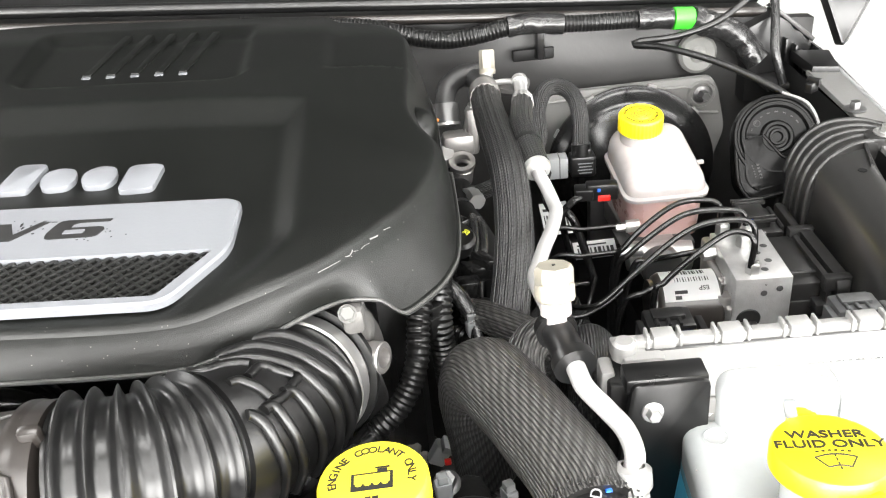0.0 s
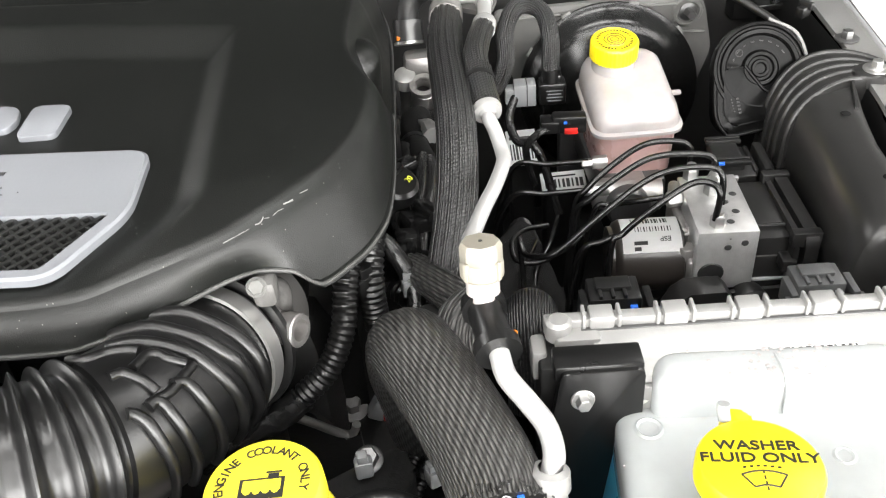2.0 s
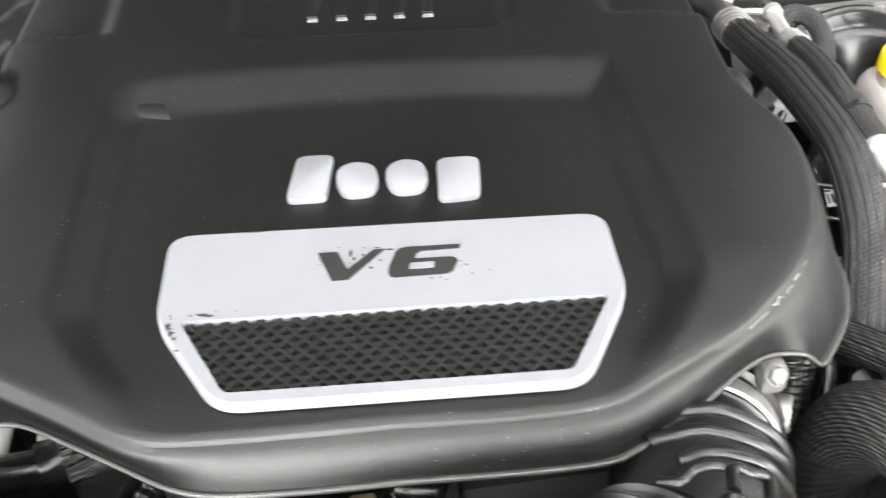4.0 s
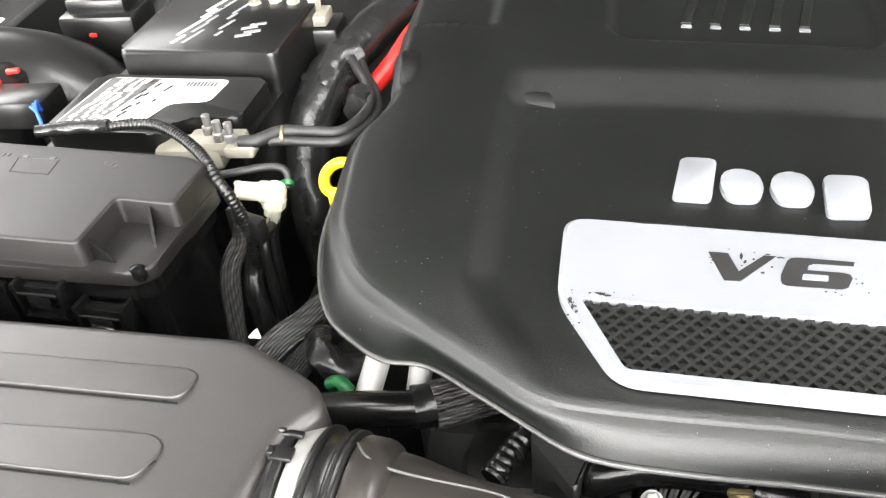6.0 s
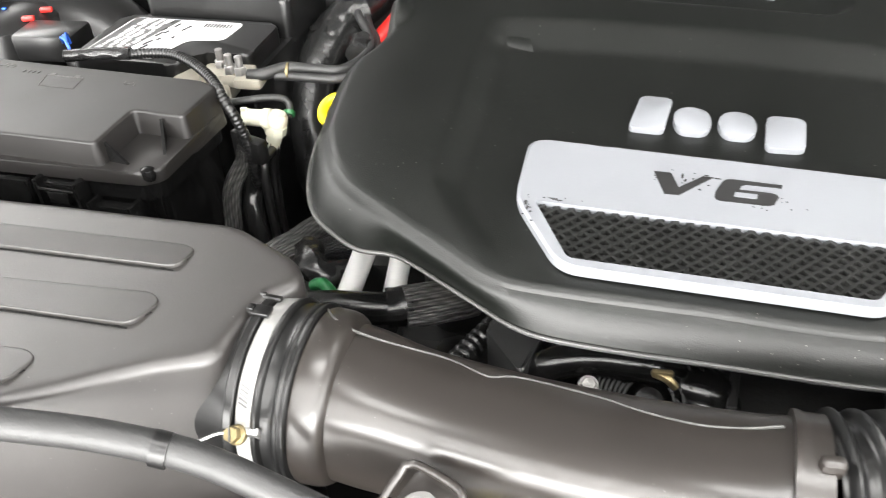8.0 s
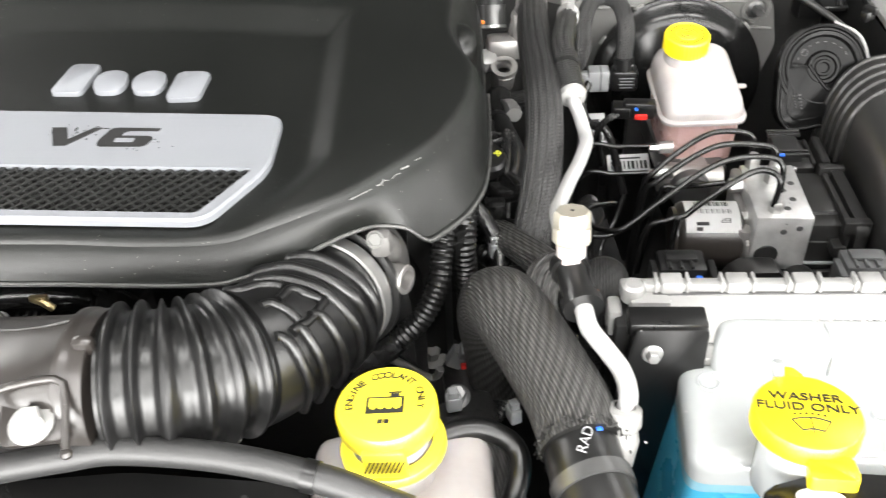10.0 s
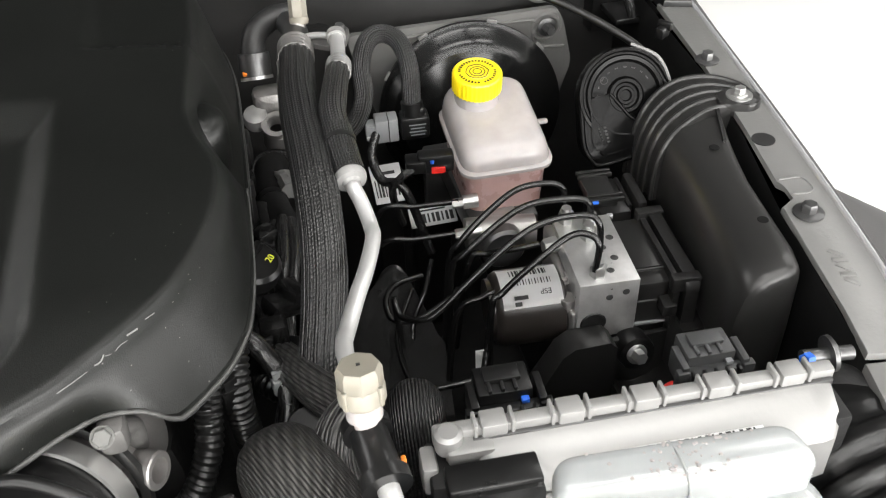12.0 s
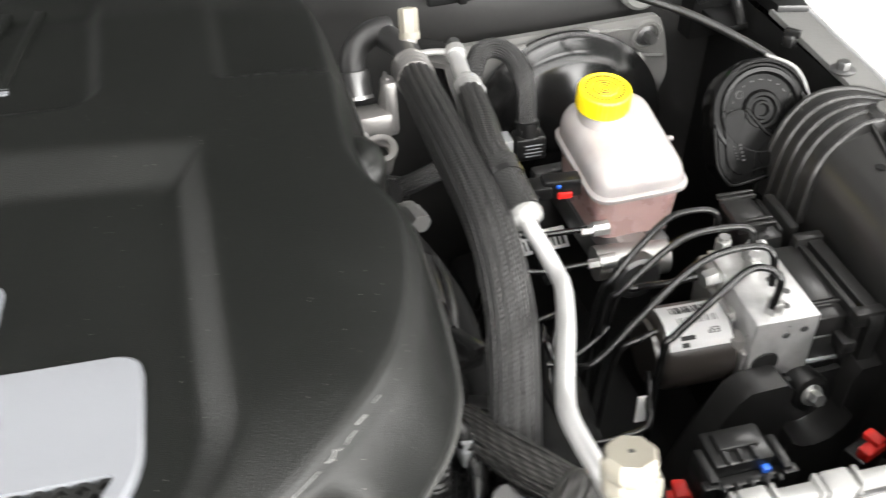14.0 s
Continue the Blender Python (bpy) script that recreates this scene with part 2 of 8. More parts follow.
def cbox(sx, sy, sz, bevel=0.002, seg=2):
    return box(-sx / 2, sx / 2, -sy / 2, sy / 2, -sz / 2, sz / 2, bevel, seg)


def lathe(profile, n=32):
    """Turned about z: rows of (radius, z); a radius of 0 closes the end."""
    bm = bmesh.new()
    rings = []
    for r, z in profile:
        rings.append([bm.verts.new((0, 0, z))] if r < 1e-6 else
                     [bm.verts.new((r * math.cos(2 * math.pi * i / n), r * math.sin(2 * math.pi * i / n), z)) for i in range(n)])
    for a, b in zip(rings, rings[1:]):
        for i in range(n):
            j = (i + 1) % n
            if len(a) == 1 and len(b) > 1:
                bm.faces.new((a[0], b[j], b[i]))
            elif len(b) == 1 and len(a) > 1:
                bm.faces.new((a[i], a[j], b[0]))
            elif len(a) > 1:
                bm.faces.new((a[i], a[j], b[j], b[i]))
    return bm


def spline(pts, step=0.003):
    """Points along a smooth curve through pts."""
    P = [Vector(p) for p in pts]
    P = [P[0] * 2 - P[1]] + P + [P[-1] * 2 - P[-2]]
    out = []
    for i in range(1, len(P) - 2):
        a, b, c, d = P[i - 1:i + 3]
        n = max(2, int((c - b).length / step))
        for k in range(n):
            t = k / n
            out.append(0.5 * ((2 * b) + (c - a) * t + (2 * a - 5 * b + 4 * c - d) * t * t + (3 * b - a - 3 * c + d) * t ** 3))
    out.append(P[-2])
    return out


def tube(pts, r, n=12, step=0.004, rfun=None, cap=True, flat=1.0):
    """A swept hose with UV in metres along and round it. rfun(s, angle, total) scales the radius."""
    C = spline(pts, step)
    bm = bmesh.new()
    uvl = bm.loops.layers.uv.new("UVMap")
    t0 = (C[1] - C[0]).normalized()
    up = Vector((0, 0, 1)) if abs(t0.z) < 0.9 else Vector((0, 1, 0))
    x = t0.cross(up).normalized()
    S, s = [0.0], 0.0
    for a, b in zip(C, C[1:]):
        s += (b - a).length
        S.append(s)
    rings = []
    for i, c in enumerate(C):
        t = (C[min(i + 1, len(C) - 1)] - C[max(i - 1, 0)]).normalized()
        x = (x - t * x.dot(t)).normalized()
        y = t.cross(x)
        ring = []
        for k in range(n):
            a = 2 * math.pi * k / n
            rr = r * (rfun(S[i], a, s) if rfun else 1.0)
            ring.append(bm.verts.new(c + x * math.cos(a) * rr + y * math.sin(a) * rr * flat))
        rings.append(ring)
    for i in range(len(rings) - 1):
        for k in range(n):
            j = (k + 1) % n
            f = bm.faces.new((rings[i][k], rings[i][j], rings[i + 1][j], rings[i + 1][k]))
            v0, v1 = 2 * math.pi * r * k / n, 2 * math.pi * r * (k + 1) / n
            for lp, uvv in zip(f.loops, ((S[i], v0), (S[i], v1), (S[i + 1], v1), (S[i + 1], v0))):
                lp[uvl].uv = uvv
    if cap:
        bm.faces.new(rings[0][::-1])
        bm.faces.new(rings[-1])
    return bm


def ribs(k, depth=0.05):
    """Lengthwise ribs of a woven sleeve, with a slight unevenness."""
    return lambda s, a, L: (1 - 2 * depth + 2 * depth * abs(math.cos(a * k / 2)) ** 0.6) * (1 + 0.03 * noise.noise((s * 40, a, 0)))


def rings(pitch, depth=0.1, sharp=1.0):
    """Corrugations across a conduit."""
    return lambda s, a, L: 1 + depth * math.copysign(abs(math.sin(2 * math.pi * s / pitch)) ** sharp, math.sin(2 * math.pi * s / pitch))


def prism(outline, z0, z1, bevel=0.0, seg=2, zfun=None):
    bm = bmesh.new()
    lo = [bm.verts.new((x, y, z0)) for x, y in outline]
    hi = [bm.verts.new((x, y, (zfun(x, y) if zfun else z1))) for x, y in outline]
    n = len(outline)
    bm.faces.new(lo[::-1])
    top = bm.faces.new(hi)
    for i in range(n):
        j = (i + 1) % n
        bm.faces.new((lo[i], lo[j], hi[j], hi[i]))
    if bevel:
        bmesh.ops.bevel(bm, geom=[e for e in top.edges], offset=bevel, segments=seg, affect="EDGES", profile=0.5)
    return bm


def rounded(outline, r, n=5):
    """Corners of a polygon cut round."""
    P = [Vector(p) for p in outline]
    out = []
    for i, p in enumerate(P):
        a, b = P[i - 1] - p, P[(i + 1) % len(P)] - p
        d = min(r, a.length * 0.45, b.length * 0.45)
        p0, p1 = p + a.normalized() * d, p + b.normalized() * d
        for k in range(n + 1):
            t = k / n
            q = p0 * (1 - t) ** 2 + p * 2 * t * (1 - t) + p1 * t * t
            out.append((q.x, q.y))
    return out


def merge(*bms):
    out = bms[0]
    for b in bms[1:]:
        me = bpy.data.meshes.new("tmp")
        b.to_mesh(me)
        b.free()
        out.from_mesh(me)
        bpy.data.meshes.remove(me)
    return out


def moved(bm, m):
    bm.transform(m)
    return bm


def aim(at, axis, spin=0.0):
    """Pose that puts local z along axis."""
    q = Vector(axis).normalized().to_track_quat("Z", "Y").to_matrix().to_4x4()
    return Matrix.Translation(at) @ q @ Matrix.Rotation(radians(spin), 4, "Z")


def loft(ringset, close=True):
    bm = bmesh.new()
    R = [[bm.verts.new(p) for p in r] for r in ringset]
    n = len(R[0])
    for a, b in zip(R, R[1:]):
        for i in range(n):
            j = (i + 1) % n
            bm.faces.new((a[i], a[j], b[j], b[i]))
    if close:
        bm.faces.new(R[0][::-1])
        bm.faces.new(R[-1])
    return bm


def inset(o, d, z):
    """A copy of an outline drawn in by d on all sides, at height z or z(x, y)."""
    xs, ys = [p[0] for p in o], [p[1] for p in o]
    cx, cy, hx, hy = (max(xs) + min(xs)) / 2, (max(ys) + min(ys)) / 2, (max(xs) - min(xs)) / 2, (max(ys) - min(ys)) / 2
    q = [(cx + (x - cx) * (1 - d / hx), cy + (y - cy) * (1 - d / hy)) for x, y in o]
    return [(x, y, z(x, y) if callable(z) else z) for x, y in q]


def shoulders(o, z0, top, r, n=6):
    """A hollow-looking moulded body: upright sides and a rounded shoulder of radius r under the top surface top(x, y)."""
    R = [inset(o, 0.0, z0)]
    for k in range(n + 1):
        a = math.pi / 2 * k / n
        R.append(inset(o, r * (1 - math.cos(a)), lambda x, y, a=a: top(x, y) - r + r * math.sin(a)))
    for d in (r + 0.006, r + 0.014, r + 0.024):
        if d < 0.9 * min(max(p[0] for p in o) - min(p[0] for p in o), max(p[1] for p in o) - min(p[1] for p in o)) / 2:
            R.append(inset(o, d, top))
    return loft(R)


def words(text, size, depth, material, parent, m, shear=0.0, stretch=1.0, name="lettering", spacing=1.0, offset=0.0):
    cu = bpy.data.curves.new("tmp_text", "FONT")
    cu.body, cu.size, cu.extrude, cu.shear, cu.align_x, cu.align_y = text, size, depth, shear, "CENTER", "CENTER"
    cu.space_character, cu.offset = spacing, offset
    ob = new("tmp_text", cu)
    dg = bpy.context.evaluated_depsgraph_get()
    me = bpy.data.meshes.new_from_object(ob.evaluated_get(dg))
    bm = bmesh.new()
    bm.from_mesh(me)
    bpy.data.objects.remove(ob)
    bpy.data.curves.remove(cu)
    bpy.data.meshes.remove(me)
    bm.transform(m @ Matrix.Diagonal((stretch, 1, 1, 1)))
    return part(name, bm, material, parent, "", False)


def hexhead(r, h):
    bm = lathe([(0, 0), (r, 0), (r, h * 0.85), (r * 0.85, h), (0, h)], 6)
    return bm


def bolt(at, axis, r=0.007, h=0.006, washer=0.012, material=None, label="zinc-plated hex bolt with a washer", name="bolt", parent=None):
    material = material or STEEL
    m = aim(at, axis)
    t = parent
    if t is None:
        t = thing(name, label, "bolt", at, "bolts")
    part("washer", lathe([(0, 0), (washer, 0), (washer, 0.0012), (washer * 0.9, 0.0018), (0, 0.0018)], 24), material, t, m=m)
    part("bolt_head", hexhead(r, h), material, t, m=m @ Matrix.Translation((0, 0, 0.0016)))
    return t

# ---- the showroom ----
solo("floor", box(-7, 7, -6, 9, -0.2, 0.0, 0), FLOOR, "pale polished showroom floor under the car", "floor", kind="structure")
# ceiling and walls are unseen, added to close the room and shape reflections
solo("ceiling", box(-7, 7, -6, 9, 4.2, 4.3, 0), WALL, "unseen grey ceiling added over the showroom", "ceiling", kind="structure")
solo("wall_north", box(-7, 7, 9, 9.15, 0, 4.2, 0), WALL, "unseen grey wall closing the showroom", "wall", kind="structure")
solo("wall_south", merge(box(-7, 7, -6.15, -6, 0, 0.5, 0), box(-7, 7, -6.15, -6, 3.5, 4.2, 0), box(-7, -6, -6.15, -6, 0.5, 3.5, 0), box(6, 7, -6.15, -6, 0.5, 3.5, 0)), WALL,
     "unseen grey wall with a wide opening for the added front light", "wall", kind="structure")
# unseen window, added as the opening of the front fill light
wn = thing("unseen_window_1", "unseen wide window with slim white frames, added for front light", "window", (0, -6.07, 0.5), kind="structure")
for wx in (-6, -3, 0, 3, 6):
    part("window_frame", box(wx - 0.03, wx + 0.03, -6.12, -6.02, 0.5, 3.5, 0.004), WALL, wn)
# unseen side walls with windows added for the side fill lights
for nm_, x0, x1, m_, ye in (("wall_east", 7.0, 7.15, WHITEWALL, 0.0), ("wall_west", -7.15, -7.0, WALL, 3.5)):
    solo(nm_, merge(box(x0, x1, -6, -5, 0, 4.2, 0), box(x0, x1, ye, 9, 0, 4.2, 0), box(x0, x1, -5, ye, 0, 0.5, 0), box(x0, x1, -5, ye, 3.5, 4.2, 0)), m_, "unseen painted wall with an opening for the added side light", "wall", kind="structure")
    ws = thing("unseen_window_2" if x0 > 0 else "unseen_window_3", "unseen side window with slim frames, added for fill light", "window", ((x0 + x1) / 2, -2.5, 0.5), kind="structure")
    for wy in (-4.97, -2.5, ye - 0.03):
        part("window_frame", box(x0 + 0.03, x1 - 0.02, wy - 0.03, wy + 0.03, 0.5, 3.5, 0.004), WALL, ws)
# unseen light strips, laid out for the highlights and reflections they give
for ly, x0, x1, wide in ([(-5.6 + 0.6 * k, -5.9, 5.1, 0.2) for k in range(8)] + [(0.0, -1.1, 1.9, 0.56), (2.2, 2.1, 5.1, 0.56)] + [(2.8 + 0.75 * k, -6.7, -3.4, 0.42) for k in range(4)]):
    cl = thing("ceiling_light", "long white ceiling light out of view, placed for its highlights", "ceiling light", ((x0 + x1) / 2, ly, 4.2), "ceiling lights")
    part("light_frame", box(x0 - 0.02, x1 + 0.02, ly - wide / 2 - 0.02, ly + wide / 2 + 0.02, 4.16, 4.2, 0.004), WALL, cl)
    part("diffuser", box(x0, x1, ly - wide / 2, ly + wide / 2, 4.145, 4.157, 0), LIGHT, cl)

# ---- the car body round the engine bay ----
fw = thing("firewall", "dark painted steel firewall with a grey grommet and a clip slot", "firewall", (0, 1.12, 1.0))


def cowl_z(x):
    return 1.281 - 0.085 * (x + 0.093)


bm = bmesh.new()
NX, NZ = 60, 16
grid = []
for i in range(NX + 1):
    x = -0.95 + 1.45 * i / NX
    col = []
    for k in range(NZ + 1):
        f = k / NZ
        z = 0.5 + (cowl_z(x) - 0.012 - 0.5) * f
        y = 1.13 - 0.012 * math.exp(-((x - 0.2) / 0.16) ** 4) * (1 if 0.85 < f < 0.98 else 0) + 0.004 * math.sin(x * 9)
        col.append(bm.verts.new((x, y, z)))
    grid.append(col)
for i in range(NX):
    for k in range(NZ):
        bm.faces.new((grid[i][k], grid[i + 1][k], grid[i + 1][k + 1], grid[i][k + 1]))
ext = bmesh.ops.extrude_face_region(bm, geom=bm.faces[:])
bmesh.ops.translate(bm, verts=[v for v in ext["geom"] if isinstance(v, bmesh.types.BMVert)], vec=(0, 0.02, 0))
part("panel", bm, FIREWALL, fw)
part("grommet", lathe([(0, 0.006), (0.008, 0.006), (0.012, 0.003), (0.022, 0.004), (0.026, 0), (0.026, -0.01), (0, -0.01)], 32), PALE, fw,
     "round grey foam grommet", m=aim((0.336, 1.108, 1.192), (0, -1, 0.1)))
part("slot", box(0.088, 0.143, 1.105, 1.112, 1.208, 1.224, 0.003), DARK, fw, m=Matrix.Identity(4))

cw = thing("cowl", "long dark cowl edge with a ribbed rubber hood seal", "cowl", (0, 1.15, 1.26))
for dy, dz, r, mt, nm in ((0.0, 0.0, 0.006, SATIN, "lip"), (0.03, 0.012, 0.008, RUBBER, "seal"), (0.055, 0.008, 0.006, SATIN, "rib")):
    part(nm, tube([(x, 1.125 + dy, cowl_z(x) - 0.002 + dz) for x in (-0.95, -0.5, 0.0, 0.3, 0.43)], r, 10, 0.03), mt, cw)
bm = bmesh.new()
vs = []
for x in (-0.95, -0.45, 0.05, 0.44):
    vs.append([bm.verts.new((x, y, cowl_z(x) + dz)) for y, dz in ((1.12, -0.008), (1.2, -0.004), (1.5, 0.06), (1.5, 0.03), (1.2, -0.03), (1.12, -0.02))])
for a, b in zip(vs, vs[1:]):
    for k in range(6):
        bm.faces.new((a[k], a[(k + 1) % 6], b[(k + 1) % 6], b[k]))
bm.faces.new(vs[0])
bm.faces.new(vs[-1][::-1])
part("tray", bm, PLASTIC, cw)

# raised hood behind the cowl
hd = thing("hood", "black car hood, raised open on its rear hinges", "hood", (-0.25, 1.22, 1.34))
hm = Matrix.Translation((-0.25, 1.24, 1.36)) @ Matrix.Rotation(radians(62), 4, "X")
part("hood_skin", prism(rounded([(-0.72, 0.0), (0.72, 0.0), (0.6, 1.15), (-0.6, 1.15)], 0.08), -0.01, 0.02, 0.006), BODY, hd, m=hm)
part("inner_frame", prism(rounded([(-0.66, 0.05), (0.66, 0.05), (0.55, 1.08), (-0.55, 1.08)], 0.08), 0.021, 0.045, 0.012), FELT, hd, "black felt hood lining", m=hm)
for sx in (-1, 1):
    part("hinge", box(sx * 0.62 - 0.015, sx * 0.62 + 0.015, -0.06, 0.06, -0.05, 0.0, 0.003), BODY, hd, m=hm)
part("hood_bumper", prism(rounded([(0.0, 0.0), (0.09, 0.01), (0.03, -0.09)], 0.01), -0.01, 0.01, 0.003), PLASTIC, hd,
     "black triangular hood corner", m=Matrix.Translation((0.485, 1.1, 1.275)) @ Matrix.Rotation(radians(75), 4, "X"))

# fender flange on the driver's side
fr = thing("fender", "black front fender with its grey bolted inner flange", "fender", (0.45, 0.7, 1.15))
FL = [(0.449, 1.03), (0.432, 0.876), (0.414, 0.766), (0.397, 0.68), (0.401, 0.672), (0.399, 0.655), (0.383, 0.648), (0.363, 0.53), (0.352, 0.487),
      (0.374, 0.482), (0.394, 0.5), (0.414, 0.565), (0.441, 0.72), (0.458, 0.83), (0.477, 0.96), (0.487, 1.03)]
part("flange", prism(FL, 1.176, 1.182, 0.0012), FLANGE, fr)
part("flange_front", prism([(0.35, 0.484), (0.373, 0.479), (0.392, 0.496), (0.375, 0.4), (0.33, 0.4)], 1.168, 1.177, 0.0012), FLANGE, fr)
part("flange_lip", tube([(x + 0.001, y, 1.182) for x, y in ((0.394, 0.5), (0.414, 0.565), (0.441, 0.72), (0.458, 0.83), (0.477, 0.96), (0.487, 1.03))], 0.0026, 8, 0.02), CHROME, fr,
     "bright strip along the flange edge")
bm = bmesh.new()
path = [(0.36, 0.36), (0.394, 0.5), (0.414, 0.565), (0.441, 0.72), (0.458, 0.83), (0.477, 0.96), (0.5, 1.1), (0.52, 1.5)]
cols = [[bm.verts.new((x + dx, y, z)) for dx, z in ((0.002, 1.181), (0.012, 1.176), (0.02, 1.15), (0.026, 1.05), (0.03, 0.8), (0.0, 0.8), (-0.004, 1.05), (-0.002, 1.17))] for x, y in path]
for a, b in zip(cols, cols[1:]):
    for k in range(8):
        bm.faces.new((a[k], a[(k + 1) % 8], b[(k + 1) % 8], b[k]))
part("side_panel", bm, BODY, fr)
bm = bmesh.new()
fl = []
for i in range(49):
    a = math.pi * i / 48
    sn_ = max(0.0, math.sin(a)) ** 0.1
    fl.append([bm.verts.new((x, 0.45 - k_ * math.cos(a), 0.7 + (zt - 0.7) * sn_)) for x, k_, zt in ((0.42, 0.47, 1.07), (0.58, 0.435, 1.062), (0.64, 0.36, 1.045), (0.68, 0.33, 1.0), (0.66, 0.32, 0.98), (0.42, 0.45, 1.03))])
for a, b in zip(fl, fl[1:]):
    for k in range(6):
        bm.faces.new((a[k], a[(k + 1) % 6], b[(k + 1) % 6], b[k]))
part("flare", bm, FLARE, fr, "dark grey wheel-arch flare")
part("hole", lathe([(0, 0), (0.0105, 0), (0.0105, 0.0007), (0, 0.0007)], 24), INK, fr, m=Matrix.Translation((0.419, 0.741, 1.1822)))
YZ = Matrix(((1, 0, 0, 0), (0, 0, -1, 1.13), (0, 1, 0, 0), (0, 0, 0, 1)))
part("rear_tower", prism([(0.4, 1.12), (0.4, 1.222), (0.436, 1.238), (0.452, 1.222), (0.462, 1.216), (0.468, 1.207), (0.485, 1.197), (0.483, 1.178), (0.488, 1.148), (0.487, 1.12)], 0.0, 0.03, 0.003), PLASTIC, fr, "black plastic cowl end", m=YZ)
part("tower_edge", prism([(0.434, 1.24), (0.438, 1.243), (0.49, 1.2), (0.487, 1.195)], -0.002, 0.034, 0.001), SNORKEL, fr, m=YZ)
for x, z0, z1 in ((0.448, 1.17, 1.205), (0.462, 1.16, 1.195), (0.474, 1.15, 1.185)):
    part("tower_rib", box(x - 0.0015, x + 0.0015, 1.088, 1.101, z0, z1, 0.0006), PLASTIC, fr)
part("tower_shelf", box(0.41, 0.47, 1.05, 1.1, 1.15, 1.158, 0.002), PLASTIC, fr)
part("rear_bracket", prism([(0.452, 1.02), (0.482, 1.01), (0.5, 1.075), (0.455, 1.09)], 1.176, 1.19, 0.003), PLASTIC, fr)
for p in ((0.439, 0.889, 1.183), (0.398, 0.634, 1.183)):
    bolt(p, (0, 0, 1), 0.0062, 0.008, 0.0125, DARKSTEEL, "dark hex bolt with a washer on the fender flange")
part("pressed_pad", tube([(0.4, 0.682, 1.1825), (0.4185, 0.6805, 1.1825), (0.4215, 0.672, 1.1825), (0.421, 0.664, 1.1825), (0.4142, 0.6589, 1.1825), (0.4, 0.661, 1.1825)], 0.0009, 8), FLANGE, fr)
# embossed marks on the flange, as plain bars
for k in range(5):
    part("stamped_mark", box(-0.002, 0.002, -0.006, 0.006, 0, 0.0008, 0.0003), FLANGE, fr, m=Matrix.Translation((0.391 - 0.0016 * k, 0.585 - 0.008 * k, 1.182)) @ Matrix.Rotation(radians(40 + 30 * (k % 2)), 4, "Z"))

# inner walls, and near-black sheets added for the shade deep in the bay
ib = thing("inner_fender", "inner fender, frame and added near-black sheets below the engine", "inner fender", (0.38, 0.6, 0.8))
bm = bmesh.new()
cols = []
for x, y in ((0.352, 0.3), (0.352, 0.48), (0.385, 0.655), (0.412, 0.766), (0.43, 0.876), (0.45, 1.13)):
    cols.append([bm.verts.new(p) for p in ((x, y, 1.177), (x - 0.004, y, 1.16), (x - 0.01, y, 1.0), (x - 0.03, y, 0.6), (x, y, 0.6), (x + 0.004, y, 1.16))])
for a, b in zip(cols, cols[1:]):
    for k in range(6):
        bm.faces.new((a[k], a[(k + 1) % 6], b[(k + 1) % 6], b[k]))
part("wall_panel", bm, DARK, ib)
# added sheet that hides the ground; its black stands for deep shade
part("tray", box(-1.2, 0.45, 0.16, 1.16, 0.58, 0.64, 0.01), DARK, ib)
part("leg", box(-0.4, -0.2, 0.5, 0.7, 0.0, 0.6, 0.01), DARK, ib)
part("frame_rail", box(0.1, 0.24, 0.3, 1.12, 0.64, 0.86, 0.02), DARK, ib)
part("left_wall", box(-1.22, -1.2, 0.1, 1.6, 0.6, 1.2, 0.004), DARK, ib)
lf = thing("passenger_fender", "black fender top on the battery side", "fender", (-1.15, 0.7, 1.1))
part("fender_top", box(-1.6, -1.05, 0.1, 1.6, 1.1, 1.13, 0.012), BODY, lf)
part("fender_side", box(-1.62, -1.6, 0.1, 1.6, 0.6, 1.12, 0.006), BODY, lf)
gr = thing("grille_panel", "black front grille panel of the car", "grille", (-0.28, 0.15, 0.9))
part("grille_skin", box(-1.05, 0.4, 0.13, 0.17, 0.6, 1.1, 0.01), BODY, gr)

# ---- engine cover ----
CN = Vector((0.0572, -0.0848, 0.9948)).normalized()
CU = Vector((1.0, -0.015, 0.0))
CU = (CU - CN * CU.dot(CN)).normalized()
CV = CN.cross(CU)
CM = Matrix(((CU.x, CV.x, CN.x, -0.3278), (CU.y, CV.y, CN.y, 0.6675), (CU.z, CV.z, CN.z, 1.3082), (0, 0, 0, 1)))
cover = thing("engine_cover", "black textured plastic engine cover with a silver badge", "engine cover")
cover.matrix_basis = CM
OUT = [(0.0, -0.224), (0.06, -0.225), (0.1, -0.224), (0.117, -0.219), (0.145, -0.204), (0.162, -0.1945), (0.188, -0.177), (0.207, -0.168), (0.222, -0.167), (0.235, -0.1685), (0.2465, -0.1645),
       (0.262, -0.149), (0.275, -0.133), (0.284, -0.115), (0.29, -0.096), (0.2945, -0.055), (0.296, 0.0), (0.298, 0.08), (0.299, 0.16), (0.297, 0.25), (0.275, 0.3), (0.228, 0.325),
       (0.176, 0.338), (0.09, 0.345), (0.0, 0.349), (-0.12, 0.353), (-0.203, 0.338), (-0.261, 0.292), (-0.273, 0.2), (-0.269, 0.113), (-0.26, 0.06), (-0.266, 0.03),
       (-0.28, 0.0), (-0.283, -0.06), (-0.274, -0.11), (-0.26, -0.14), (-0.24, -0.158), (-0.22, -0.169), (-0.194, -0.17), (-0.164, -0.186), (-0.137, -0.202),
       (-0.113, -0.216), (-0.09, -0.222), (-0.05, -0.224)]


